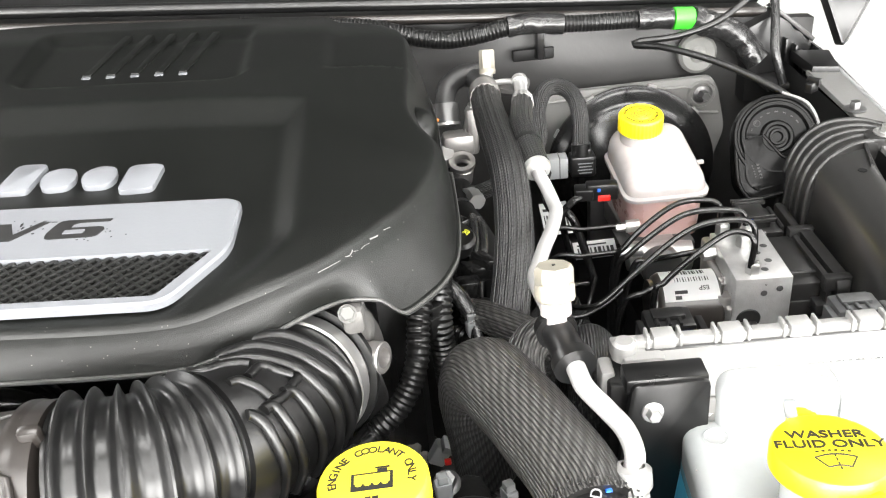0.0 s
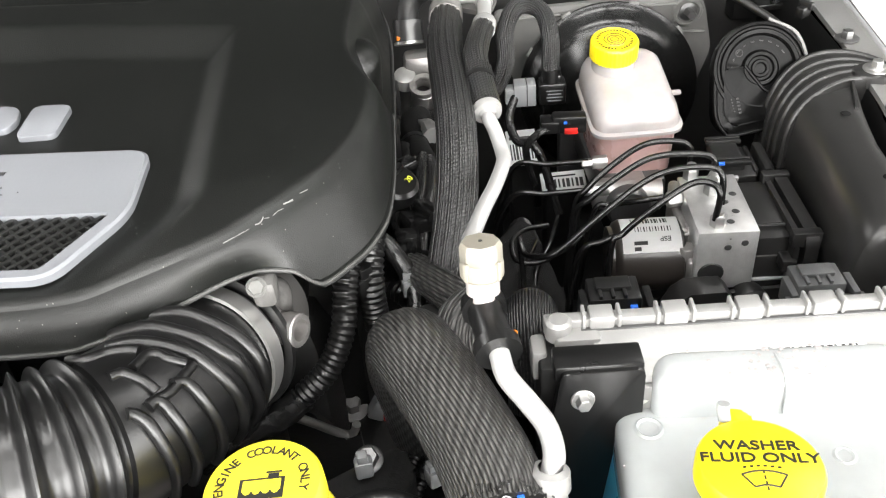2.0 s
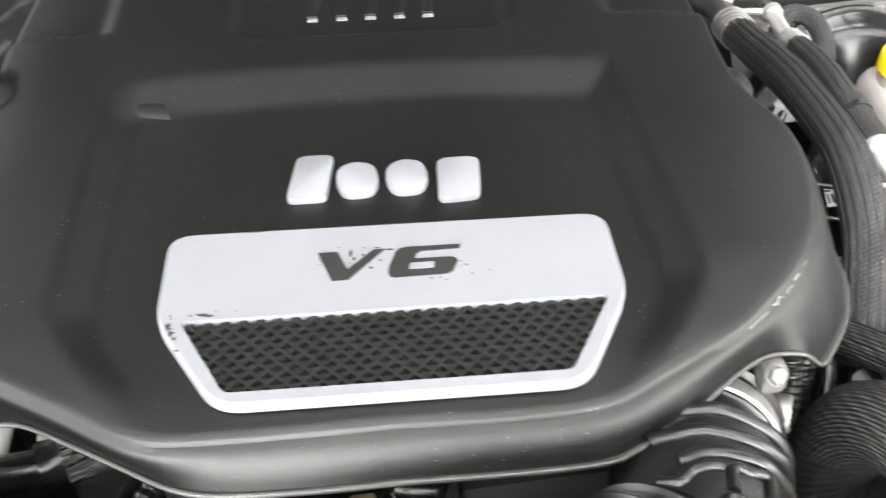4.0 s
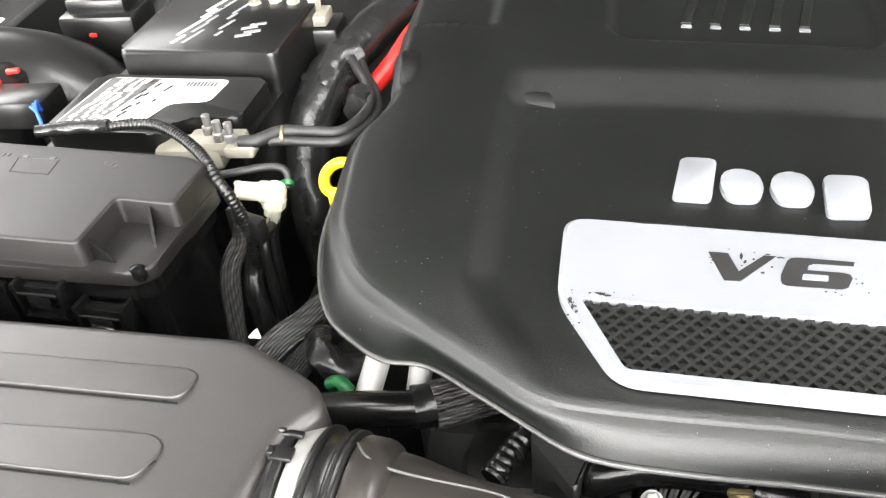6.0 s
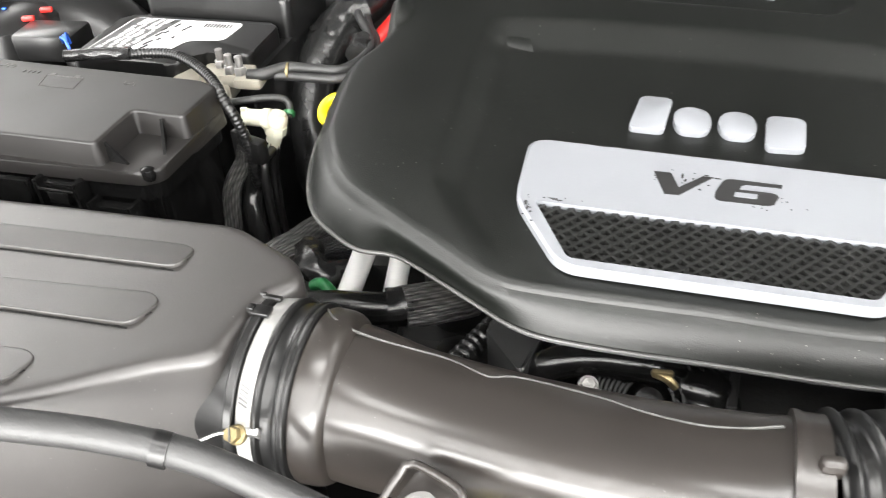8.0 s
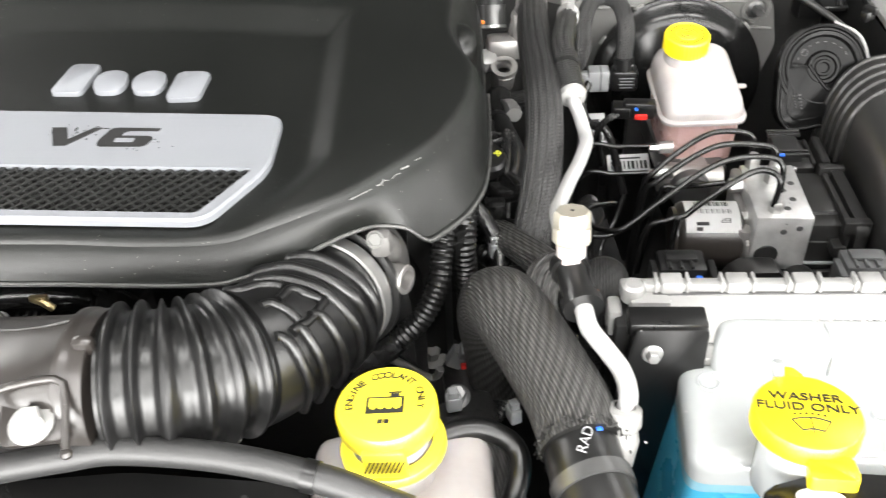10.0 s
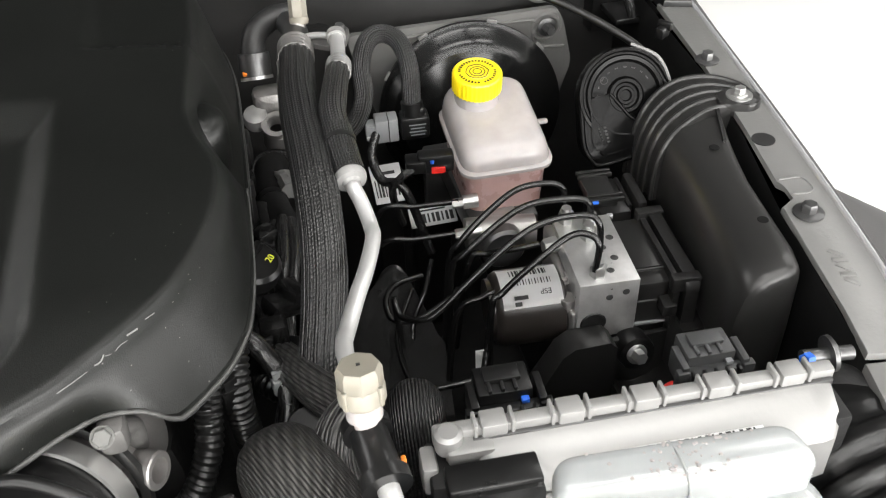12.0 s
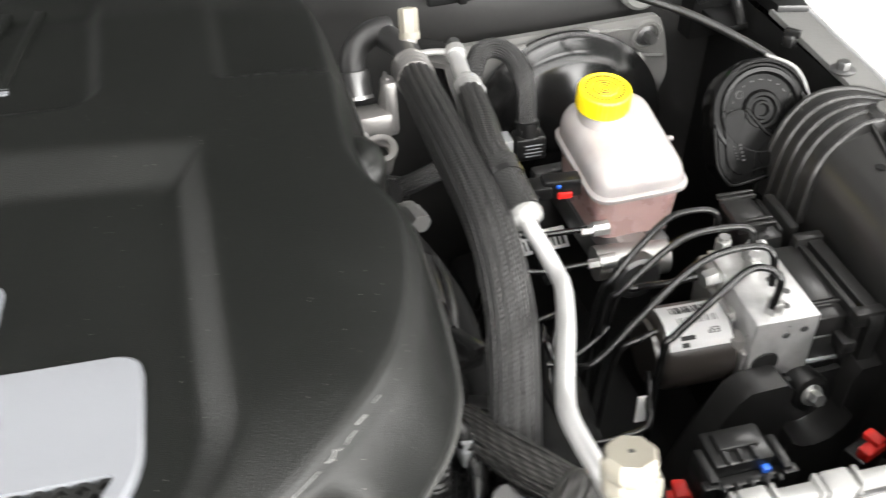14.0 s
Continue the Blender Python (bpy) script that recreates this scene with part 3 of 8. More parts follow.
def smooth01(a, b, x):
    t = min(1, max(0, (x - a) / (b - a)))
    return t * t * (3 - 2 * t)


def ramp(a, b, x, r=0.22):
    """Straight slope from 0 at a to 1 at b with slightly rounded ends."""
    t = min(1, max(0, (x - a) / (b - a)))
    if t < r:
        return t * t / (2 * r * (1 - r))
    if t > 1 - r:
        return 1 - (1 - t) ** 2 / (2 * r * (1 - r))
    return (t - r / 2) / (1 - r)


def cover_w(u, v):
    side = ramp(0.155, 0.18, abs(u + 0.002) + 0.05 * smooth01(-0.12, -0.22, v))
    back = ramp(0.047, 0.09, v - 0.012 * (1 - (u / 0.18) ** 2))
    flank = side * smooth01(-0.215, -0.11, v)
    w = 0.0115 * (max(flank, back) if u > 0 else flank + back - flank * back)
    du_ = max(0.0, abs(u - 0.006) - 0.085)
    dv_ = max(0.0, 0.162 - v)
    w -= 0.0085 * ramp(0.027, 0.013, math.hypot(du_, dv_)) * smooth01(0.3, 0.26, v)
    w -= 0.012 * smooth01(0.24, 0.34, v)
    w -= 0.006 * ramp(0.152, 0.158, v) * smooth01(0.185, 0.2, abs(u))
    w -= 0.008 * smooth01(0.21, 0.30, abs(u)) ** 1.5
    for bu in (-0.262,):
        d2 = ((u - bu) / 0.02) ** 2 + ((v - 0.085) / 0.028) ** 2
        w += 0.012 * max(0, 1 - d2)
    w -= 0.003 * smooth01(-0.17, -0.215, v)
    return w


TOPO = [(0.0, -0.207), (0.06, -0.209), (0.105, -0.206), (0.135, -0.194), (0.165, -0.18), (0.19, -0.167), (0.208, -0.153), (0.226, -0.138), (0.2504, -0.109), (0.2655, -0.079), (0.2765, -0.045), (0.2815, -0.01), (0.2795, 0.012),
        (0.270, 0.034), (0.264, 0.062), (0.265, 0.1), (0.269, 0.15), (0.27, 0.25), (0.258, 0.29), (0.22, 0.313), (0.174, 0.326), (0.09, 0.333), (0.0, 0.337), (-0.12, 0.34), (-0.195, 0.326), (-0.25, 0.285), (-0.262, 0.2), (-0.26, 0.113),
        (-0.254, 0.06), (-0.26, 0.03), (-0.272, 0.0), (-0.268, -0.068), (-0.262, -0.097), (-0.239, -0.137), (-0.199, -0.165), (-0.162, -0.186), (-0.129, -0.203), (-0.09, -0.207)]


def top_point(c, p):
    """Where the way from c to p meets the upper edge of the cover."""
    d = p - c
    best = 1.0
    for a, b in zip(TOP_LOOP, TOP_LOOP[1:] + TOP_LOOP[:1]):
        e = b - a
        den = d.x * e.y - d.y * e.x
        if abs(den) > 1e-12:
            t = ((a.x - c.x) * e.y - (a.y - c.y) * e.x) / den
            u = ((a.x - c.x) * d.y - (a.y - c.y) * d.x) / den
            if t > 0 and -1e-6 <= u <= 1 + 1e-6:
                best = t
    return c + d * best


TOP_LOOP = spline([(u, v, 0) for u, v in TOPO + [TOPO[0]]], 0.008)[:-1]
loop = spline([(u, v, 0) for u, v in OUT + [OUT[0]]], 0.006)[:-1]
bm = bmesh.new()
fr_ = [k / 76 for k in range(71)] + [0.931, 0.94, 0.948, 0.956, 0.963, 0.97, 0.976, 0.982, 0.987, 0.992, 0.996, 1.0]
prev = None
cen = Vector((0.0, 0.04, 0))
depth = 0.027
tops = [top_point(cen, p) for p in loop]
for f in fr_:
    if f == 0:
        c0 = bm.verts.new((cen.x, cen.y, cover_w(0, 0.04)))
        continue
    ring = []
    for p in tops:
        q = cen + (p - cen) * f
        d = (p - cen).length * (1 - f)
        R = 0.0065
        drop = 0 if d > R else R * (1 - math.sqrt(max(0, 1 - (1 - d / R) ** 2)))
        ring.append(bm.verts.new((q.x, q.y, cover_w(q.x, q.y) - drop * 0.6)))
    if prev is None:
        for i in range(len(ring)):
            bm.faces.new((c0, ring[i], ring[(i + 1) % len(ring)]))
    else:
        for i in range(len(ring)):
            j = (i + 1) % len(ring)
            bm.faces.new((prev[i], ring[i], ring[j], prev[j]))
    prev = ring
def cover_ring(at):
    global prev
    ring = [bm.verts.new(at(p, q)) for p, q in zip(loop, tops)]
    for i in range(len(ring)):
        j = (i + 1) % len(ring)
        bm.faces.new((prev[i], ring[i], ring[j], prev[j]))
    prev = ring


def foot_point(p, q):
    top = cover_w(q.x, q.y) - 0.0045
    deep = 0.016 * smooth01(0.228, 0.249, p.x) * smooth01(0.3, 0.2, p.y)
    deep += 0.05 * smooth01(0.03, 0.05, p.y) * smooth01(0.25, 0.28, p.x) * smooth01(0.315, 0.295, p.y)
    arch = 0.004 * math.exp(-((p.x - 0.19) / 0.04) ** 2) * (1 if p.y < 0 else 0)
    return Vector((p.x, p.y, min(top - 0.004, -depth - deep + arch)))


feet = [foot_point(p, q) for p, q in zip(loop, tops)]
soft_feet = [sum((feet[(i + k) % len(feet)] for k in range(-3, 4)), Vector()) / 7 for i in range(len(feet))]
foot_of = {tuple(p): (a, b) for p, a, b in zip(loop, feet, soft_feet)}


def edge_point(p, q, f, out=0.0, down=0.0):
    """On the sloping face: f from the upper edge (0) to the lip (1), then out or in and down."""
    hard, soft = foot_of[tuple(p)]
    end = soft.lerp(hard, max(0, f))
    r = Vector((q.x, q.y, cover_w(q.x, q.y) - 0.0045)).lerp(end, f)
    d = (p - cen).normalized()
    return (r.x + d.x * out, r.y + d.y * out, r.z - down)


for f, out, down in ((0.06, 0.0022, -0.0006), (0.14, 0.0034, 0.0), (0.25, 0.0036, 0.0), (0.5, 0.003, 0.0), (0.75, 0.0012, 0), (0.93, 0, 0), (0.935, 0.002, 0.0002), (0.99, 0.0022, 0.0008), (1.0, 0.001, 0.0015), (1.0, -0.003, 0.001), (0.8, -0.004, 0), (0.4, -0.006, 0), (0.2, -0.03, 0.002), (0.2, -0.12, 0.002)):
    cover_ring(lambda p, q: edge_point(p, q, f, out, down))
part("shell", bm, COVER, cover, m=CM)
# lip greyer than the shell: its edge highlight is in the colour
part("lip", tube([edge_point(p, q, 0.97, 0.0012) for p, q in zip(loop, tops)] + [edge_point(loop[0], tops[0], 0.97, 0.0012)], 0.0013, 8, 0.006), EDGE_GLINT, cover, "rolled lower lip", m=CM)

# worn edge at the front corner
random.seed(5)
worn = [(p, q) for p, q in zip(loop, tops) if 0.185 < q.x < 0.24 and q.y < -0.12]
worn.sort(key=lambda w_: w_[1].x)
for i0, i1, r_ in ((0, 3, 0.0004), (4, 6, 0.0006), (6, 9, 0.0003), (9, 10, 0.0006), (11, 13, 0.0004), (14, 16, 0.0003)):
    pts = [Vector(edge_point(p, q, 0.02 + random.uniform(-0.03, 0.03), 0.0006, -0.0009)) for p, q in worn[i0:i1 + 1]]
    if len(pts) > 1:
        part("worn_edge", tube(pts, r_, 6, 0.0015, lambda s_, a, L: 0.6 + 0.9 * abs(noise.noise((s_ * 900, a, i0)))), FLANGE, cover, "pale worn stretch of the edge", m=CM)
part("fixing_dome", moved(lathe([(0, 0.0165), (0.0063, 0.0152), (0.0117, 0.0117), (0.0152, 0.0063), (0.0165, 0.0), (0.0165, -0.03), (0, -0.03)], 40), Matrix.Diagonal((1.1, 1.5, 1, 1))), COVER, cover, "domed fixing boss", m=CM @ Matrix.Translation((0.2715, 0.08, -0.021)))
# badge: rim, tongue plate, grille
badge_o = rounded([(-0.123, -0.069), (-0.124, -0.136), (-0.090, -0.194), (0.096, -0.197), (0.131, -0.139), (0.1335, -0.073)], 0.014, 6)
badge_i = rounded([(-0.111, -0.137), (-0.0855, -0.186), (0.089, -0.189), (0.120, -0.140)], 0.004, 3)
bm = bmesh.new()
o1 = [bm.verts.new((x, y, 0.0)) for x, y in badge_o]
o2 = [bm.verts.new((x, y, 0.005)) for x, y in badge_o]
cx, cy = 0.004, -0.13
o3 = [bm.verts.new((cx + (x - cx) * 0.985, cy + (y - cy) * 0.975, 0.0065)) for x, y in badge_o]
i3 = [bm.verts.new((x, y, 0.0065)) for x, y in badge_i]
i4 = [bm.verts.new((x, y, 0.0)) for x, y in badge_i]
n = len(badge_o)
for i in range(n):
    j = (i + 1) % n
    bm.faces.new((o1[i], o1[j], o2[j], o2[i]))
    bm.faces.new((o2[i], o2[j], o3[j], o3[i]))
n = len(badge_i)
for i in range(n):
    j = (i + 1) % n
    bm.faces.new((i3[i], i3[j], i4[j], i4[i]))
ed = [e for e in bm.edges if e.is_boundary and all(abs(v.co.z - 0.0065) < 1e-6 for v in e.verts)]
bmesh.ops.triangle_fill(bm, edges=ed, use_beauty=True, use_dissolve=False)
badge = part("badge", bm, SILVER, cover, "worn silver badge plate with chipped edges", m=CM, smooth=False)
# black sheet added under the mesh so its holes read as shaded
part("mesh_hole_shade", prism(badge_i, 0.0006, 0.0011), HOLE_SHADE, cover, "added black sheet for the shade in the mesh holes", smooth=False, m=CM)
mesh_bm = bmesh.new()
for sgn in (1, -1):
    for k in range(-60, 61):
        x0 = k * 0.0092
        a, b = Vector((x0 - sgn * 0.0275, -0.19, 0)), Vector((x0 + sgn * 0.0275, -0.135, 0))
        pts = []
        for q_ in range(81):
            q = a.lerp(b, q_ / 80)
            lx = -0.111 + (0.0255) * (-0.137 - q.y) / 0.049
            rx = 0.120 - 0.031 * (-0.140 - q.y) / 0.049
            if lx < q.x < rx and -0.1885 < q.y < -0.1375:
                pts.append(q)
        if len(pts) > 1:
            p, q = pts[0], pts[-1]
            d = (q - p).normalized()
            nrm = Vector((-d.y, d.x, 0)) * 0.0017
            h0, h1 = Vector((0, 0, 0.0016)), Vector((0, 0, 0.0042 + 0.00015 * sgn))
            vs = [mesh_bm.verts.new(c) for c in (p + nrm + h0, p - nrm + h0, q - nrm + h0, q + nrm + h0,
                                                 p + nrm * 0.62 + h1, p - nrm * 0.62 + h1, q - nrm * 0.62 + h1, q + nrm * 0.62 + h1)]
            for f in ((4, 5, 6, 7), (0, 1, 5, 4), (1, 2, 6, 5), (2, 3, 7, 6), (3, 0, 4, 7)):
                mesh_bm.faces.new([vs[i] for i in f])
part("grille_mesh", mesh_bm, MESH, cover, "black diamond mesh insert", smooth=False, m=CM)
# second black sheet for the dark of the mesh holes
part("grille_back", prism(badge_i, 0.0009, 0.0013), INK, cover, m=CM)
V_SHAPE = [(-0.0379, -0.0929), (-0.0268, -0.0929), (-0.0218, -0.1075), (-0.0065, -0.0929), (0.0003, -0.0929), (-0.0215, -0.1153), (-0.0305, -0.1155)]
SIX_SHAPE = [(0.0437, -0.0932), (0.0125, -0.0926), (0.0085, -0.0935), (0.006, -0.0962), (0.0012, -0.108), (0.0007, -0.1125), (0.0015, -0.115), (0.004, -0.1162), (0.0335, -0.116), (0.037, -0.1142), (0.0405, -0.1065),
             (0.0395, -0.1038), (0.036, -0.1027), (0.0165, -0.1026), (0.0178, -0.0985), (0.021, -0.0967), (0.0425, -0.0966)]
for o_ in (V_SHAPE, SIX_SHAPE):
    part("v6_lettering", prism(o_, 0.0062, 0.0069), INK, badge, "recessed black V6 figure", m=CM, smooth=False)
part("six_counter", prism(rounded([(0.0135, -0.1062), (0.0275, -0.1062), (0.0265, -0.1108), (0.0125, -0.1108)], 0.001, 3), 0.0062, 0.0073), SILVER, badge, m=CM)
# chips in the badge's silver paint: ragged patches, then stray flecks
random.seed(11)


def chip(x, y, rx, ry, n_=9):
    o = [(x + rx * random.uniform(0.45, 1.25) * math.cos(2 * math.pi * a / n_), y + ry * random.uniform(0.4, 1.3) * math.sin(2 * math.pi * a / n_)) for a in range(n_)]
    part("paint_chip", prism(o, 0.0064, 0.00675), INK, badge, m=CM, smooth=False)


for x, y, rx, ry in ((-0.1165, -0.1405, 0.0014, 0.003), (-0.1148, -0.1445, 0.0012, 0.0028), (-0.1125, -0.1485, 0.0008, 0.0014), (-0.1, -0.1335, 0.0026, 0.0013), (-0.0955, -0.1345, 0.0034, 0.0007), (-0.1055, -0.1335, 0.0012, 0.0006),
                     (-0.073, -0.0712, 0.009, 0.0005), (-0.056, -0.0713, 0.008, 0.0004), (-0.025, -0.0716, 0.007, 0.0004), (0.004, -0.0719, 0.006, 0.0004), (0.015, -0.072, 0.004, 0.0004),
                     (-0.0195, -0.0945, 0.0012, 0.0026), (-0.0175, -0.099, 0.001, 0.0016), (-0.0125, -0.0965, 0.0009, 0.0007), (-0.004, -0.0915, 0.0016, 0.0006), (0.003, -0.0935, 0.0022, 0.0006), (-0.0085, -0.107, 0.0012, 0.0008)):
    chip(x, y, rx, ry)
for cu_, cv_, su, sv, k_ in ((-0.016, -0.1, 0.011, 0.007, 14), (0.03, -0.117, 0.012, 0.002, 6), (0.042, -0.108, 0.002, 0.004, 4), (-0.038, -0.098, 0.002, 0.003, 4), (-0.113, -0.146, 0.002, 0.006, 6), (-0.1, -0.1335, 0.008, 0.0012, 6)):
    for _ in range(k_):
        r_ = random.uniform(0.0003, 0.0007)
        chip(random.gauss(cu_, su), random.gauss(cv_, sv), r_ * 1.4, r_, 5)
# brand word as four plain silver shapes
for k, (o, r) in enumerate((([(-0.05, 0.0), (-0.0265, 0.0), (-0.0325, -0.042), (-0.057, -0.042)], 0.005),
                            ([(-0.023, -0.010), (-0.002, -0.009), (0.001, -0.029), (-0.004, -0.04), (-0.022, -0.041), (-0.027, -0.026)], 0.011),
                            ([(0.009, -0.010), (0.029, -0.009), (0.032, -0.029), (0.027, -0.04), (0.009, -0.041), (0.004, -0.026)], 0.011),
                            ([(0.039, -0.010), (0.066, -0.010), (0.0625, -0.048), (0.036, -0.05)], 0.006))):
    part("silver_emblem", prism(rounded(o, r, 4), 0.0, 0.0045, 0.001), SILVER, cover, "plain raised silver emblem shape", m=CM)
for k in range(5):
    x = -0.0393 + 0.0228 * k
    part("slot_bar", prism(rounded([(x - 0.0042, 0.1705), (x + 0.0042, 0.1705), (x + 0.0046, 0.1755), (x - 0.0038, 0.1755)], 0.001), -0.002, 0.0035, 0.0008), SILVER, cover, "small silver louvre tip", m=CM)
    part("louvre", prism([(x - 0.004, 0.177), (x + 0.004, 0.177), (x + 0.024, 0.275), (x + 0.017, 0.275)], -0.002, 0.0045, 0.001, zfun=lambda a, b: 0.0045 + 0.002 * (b - 0.177) / 0.1), COVER, cover, m=CM)

# ---- driver's side: radiator, washer tank, brake parts ----
RZ = Matrix.Rotation(radians(-3.7), 4, "Z")
RM = Matrix.Translation((0.055, 0.479, 1.217)) @ RZ          # radiator frame: x along the tank
rad = thing("radiator", "pale radiator end tank with crimped tabs along its flange", "radiator", (0.17, 0.46, 1.1))
part("core", box(-0.01, 0.25, -0.03, 0.005, -0.32, -0.02, 0.003), GREASE, rad, m=RM)
part("flange", box(-0.005, 0.246, -0.0065, 0.003, -0.014, -0.002, 0.002), RADIATOR, rad, m=RM)
bm = bmesh.new()
sec = [(-0.0065, -0.008), (-0.012, -0.009), (-0.032, -0.017), (-0.04, -0.026), (-0.041, -0.06), (-0.0065, -0.06)]
cols = []
for x, k in ((0.02, 0.6), (0.026, 0.95), (0.032, 1.0), (0.225, 1.0), (0.234, 0.95), (0.242, 0.6)):
    cols.append([bm.verts.new((x, -0.012 + (y + 0.012) * k, -0.06 + (z + 0.06) * (0.9 + 0.1 * k))) for y, z in sec])
for a, b in zip(cols, cols[1:]):
    for k in range(6):
        bm.faces.new((a[k], a[(k + 1) % 6], b[(k + 1) % 6], b[k]))
bm.faces.new(cols[0])
bm.faces.new(cols[-1][::-1])
part("tank", bm, RADIATOR, rad, m=RM)
for k in range(5):
    x = 0.0314 + 0.0465 * k
    part("tab", box(x - 0.0078, x + 0.0078, -0.009, 0.0048, -0.013, 0.0014, 0.0014), RADIATOR, rad, m=RM)
    for dx in (-0.0112, 0.0112):
        part("notch_rib", box(x + dx - 0.0012, x + dx + 0.0012, -0.0085, 0.0042, -0.013, 0.0022, 0.0008), RADIATOR, rad, m=RM)
part("corner_boss", merge(lathe([(0, 0.0), (0.0085, 0.0), (0.0085, 0.012), (0.006, 0.014), (0, 0.014)], 20), moved(cbox(0.03, 0.016, 0.012, 0.004), Matrix.Translation((0.012, -0.004, 0)))), RADIATOR, rad,
     m=RM @ Matrix.Translation((0.004, -0.006, -0.014)))
part("seam_gap", box(0.018, 0.244, -0.0098, -0.0066, -0.013, -0.0075, 0.0008), DARKSTEEL, rad, "dark joint under the flange", m=RM)
part("side_clip", box(-0.014, -0.004, -0.02, 0.0, -0.04, -0.016, 0.003), RADIATOR, rad, m=RM)
part("barcode_label", box(0.09, 0.19, -0.0302, -0.0282, -0.0172, -0.0148, 0), LABEL, rad, "white barcode label", m=RM)
for k in range(22):
    part("barcode_bar", box(0.093 + 0.0043 * k, 0.093 + 0.0043 * k + 0.0012 + 0.001 * (k % 3), -0.0304, -0.0288, -0.0172, -0.0146, 0), INK, rad, m=RM)

bk = thing("radiator_bracket", "black steel radiator side bracket", "bracket", (0.07, 0.43, 1.1))
part("plate", prism(rounded([(0.008, 0.0), (0.058, 0.0), (0.058, -0.2), (-0.004, -0.2), (-0.004, -0.1), (0.004, -0.03)], 0.005), -0.003, 0.003, 0.001), PLASTIC, bk,
     m=Matrix.Translation((0.045, 0.433, 1.212)) @ RZ @ Matrix.Rotation(radians(90), 4, "X"))
part("top_fold", box(0.004, 0.058, 0.0, 0.02, -0.012, 0.0, 0.002), PLASTIC, bk, m=Matrix.Translation((0.045, 0.433, 1.214)) @ RZ)
bolt((0.0655, 0.4285, 1.190), (0, -1, 0.12), 0.0048, 0.006, 0.0075, STEEL, "zinc-plated hex bolt in the radiator bracket")

# washer fluid tank
wt = thing("washer_tank", "frosted washer fluid tank with blue fluid and a yellow cap", "washer tank", (0.17, 0.38, 1.05))
WM = Matrix.Translation((0.114, 0.447, 0)) @ Matrix.Rotation(radians(-5), 4, "Z")
part("upper_tank", shoulders(rounded([(0.0, 0.004), (0.146, 0.004), (0.154, -0.028), (-0.006, -0.028)], 0.012, 6), 1.1, lambda x, y: 1.2055 + 0.03 * y, 0.011), WASHER, wt, m=WM)
part("lower_tank", shoulders(rounded([(-0.026, -0.012), (0.158, -0.011), (0.164, -0.06), (0.166, -0.1), (-0.029, -0.1)], 0.016, 6), 1.147, lambda x, y: 1.177 + 0.06 * y, 0.013), WASHER, wt, m=WM)
part("moulded_ring", lathe([(0.006, 0.0), (0.0075, 0.0012), (0.009, 0.0)], 24), WASHER, wt, m=WM @ Matrix.Translation((-0.008, -0.035, 1.1752)))
part("moulded_ring", lathe([(0.004, 0.0), (0.0055, 0.001), (0.007, 0.0)], 24), WASHER, wt, m=WM @ Matrix.Translation((0.1, -0.06, 1.1735)))
ft = prism(rounded([(-0.026, -0.013), (0.156, -0.012), (0.16, -0.06), (0.163, -0.099), (-0.029, -0.099)], 0.014), 0.95, 1.1375, 0.0)
for v in ft.verts:
    if v.co.x < 0.05 and v.co.z < 1.0:
        v.co.x -= 0.02
part("fluid_line", prism(rounded([(-0.026, -0.013), (0.156, -0.012), (0.16, -0.06), (0.163, -0.099), (-0.029, -0.099)], 0.014), 1.1376, 1.1468, 0.0), WASHER_PALEBLUE, wt, "pale blue tank wall at the fluid line", m=WM)
part("filled_tank", ft, WASHER_BLUE, wt, "lower tank, blue with fluid", m=WM)
part("mould_seam", tube([(0.07, 0.004, 1.2), (0.071, -0.008, 1.2052), (0.072, -0.022, 1.2045), (0.073, -0.0285, 1.195), (0.0735, -0.029, 1.178)], 0.0011, 8), WASHER, wt, m=WM)
CAPM = Matrix.Translation((0.136, 0.338, 1.215)) @ Matrix.Rotation(radians(-9), 4, "Z") @ Matrix.Rotation(radians(-4), 4, "X")
part("neck", lathe([(0.024, -0.05), (0.024, 0.0), (0, 0.0)], 32), WASHER, wt, m=CAPM)
cap = part("cap", lathe([(0, 0.0132), (0.0285, 0.0132), (0.0305, 0.0125), (0.0318, 0.010), (0.032, 0.0), (0.03, -0.002), (0, -0.002)], 56), YELLOW, wt, "round yellow washer cap", m=CAPM)
part("hinge_tab", prism(rounded([(-0.014, 0.026), (0.004, 0.028), (0.003, 0.041), (-0.006, 0.043), (-0.013, 0.04)], 0.004), -0.002, 0.009, 0.002), YELLOW, cap, m=CAPM)
part("hinge_pin", tube([(-0.011, 0.034, 0.009), (-0.012, 0.036, 0.014), (-0.012, 0.037, 0.018)], 0.0035, 10), WASHER, cap, m=CAPM)
part("pull_tab", prism(rounded([(-0.004, -0.028), (0.02, -0.026), (0.022, -0.045), (-0.006, -0.046)], 0.004), -0.004, 0.006, 0.0015), YELLOW, cap, m=CAPM)
TOPM = CAPM @ Matrix.Translation((0, 0, 0.0135))
words("WASHER", 0.0088, 0.0003, INK, cap, TOPM @ Matrix.Translation((0.0, 0.011, 0)), stretch=1.2, offset=0.00012)
words("FLUID ONLY", 0.0088, 0.0003, INK, cap, TOPM @ Matrix.Translation((0.0, 0.0025, 0)), stretch=1.2, offset=0.00012)
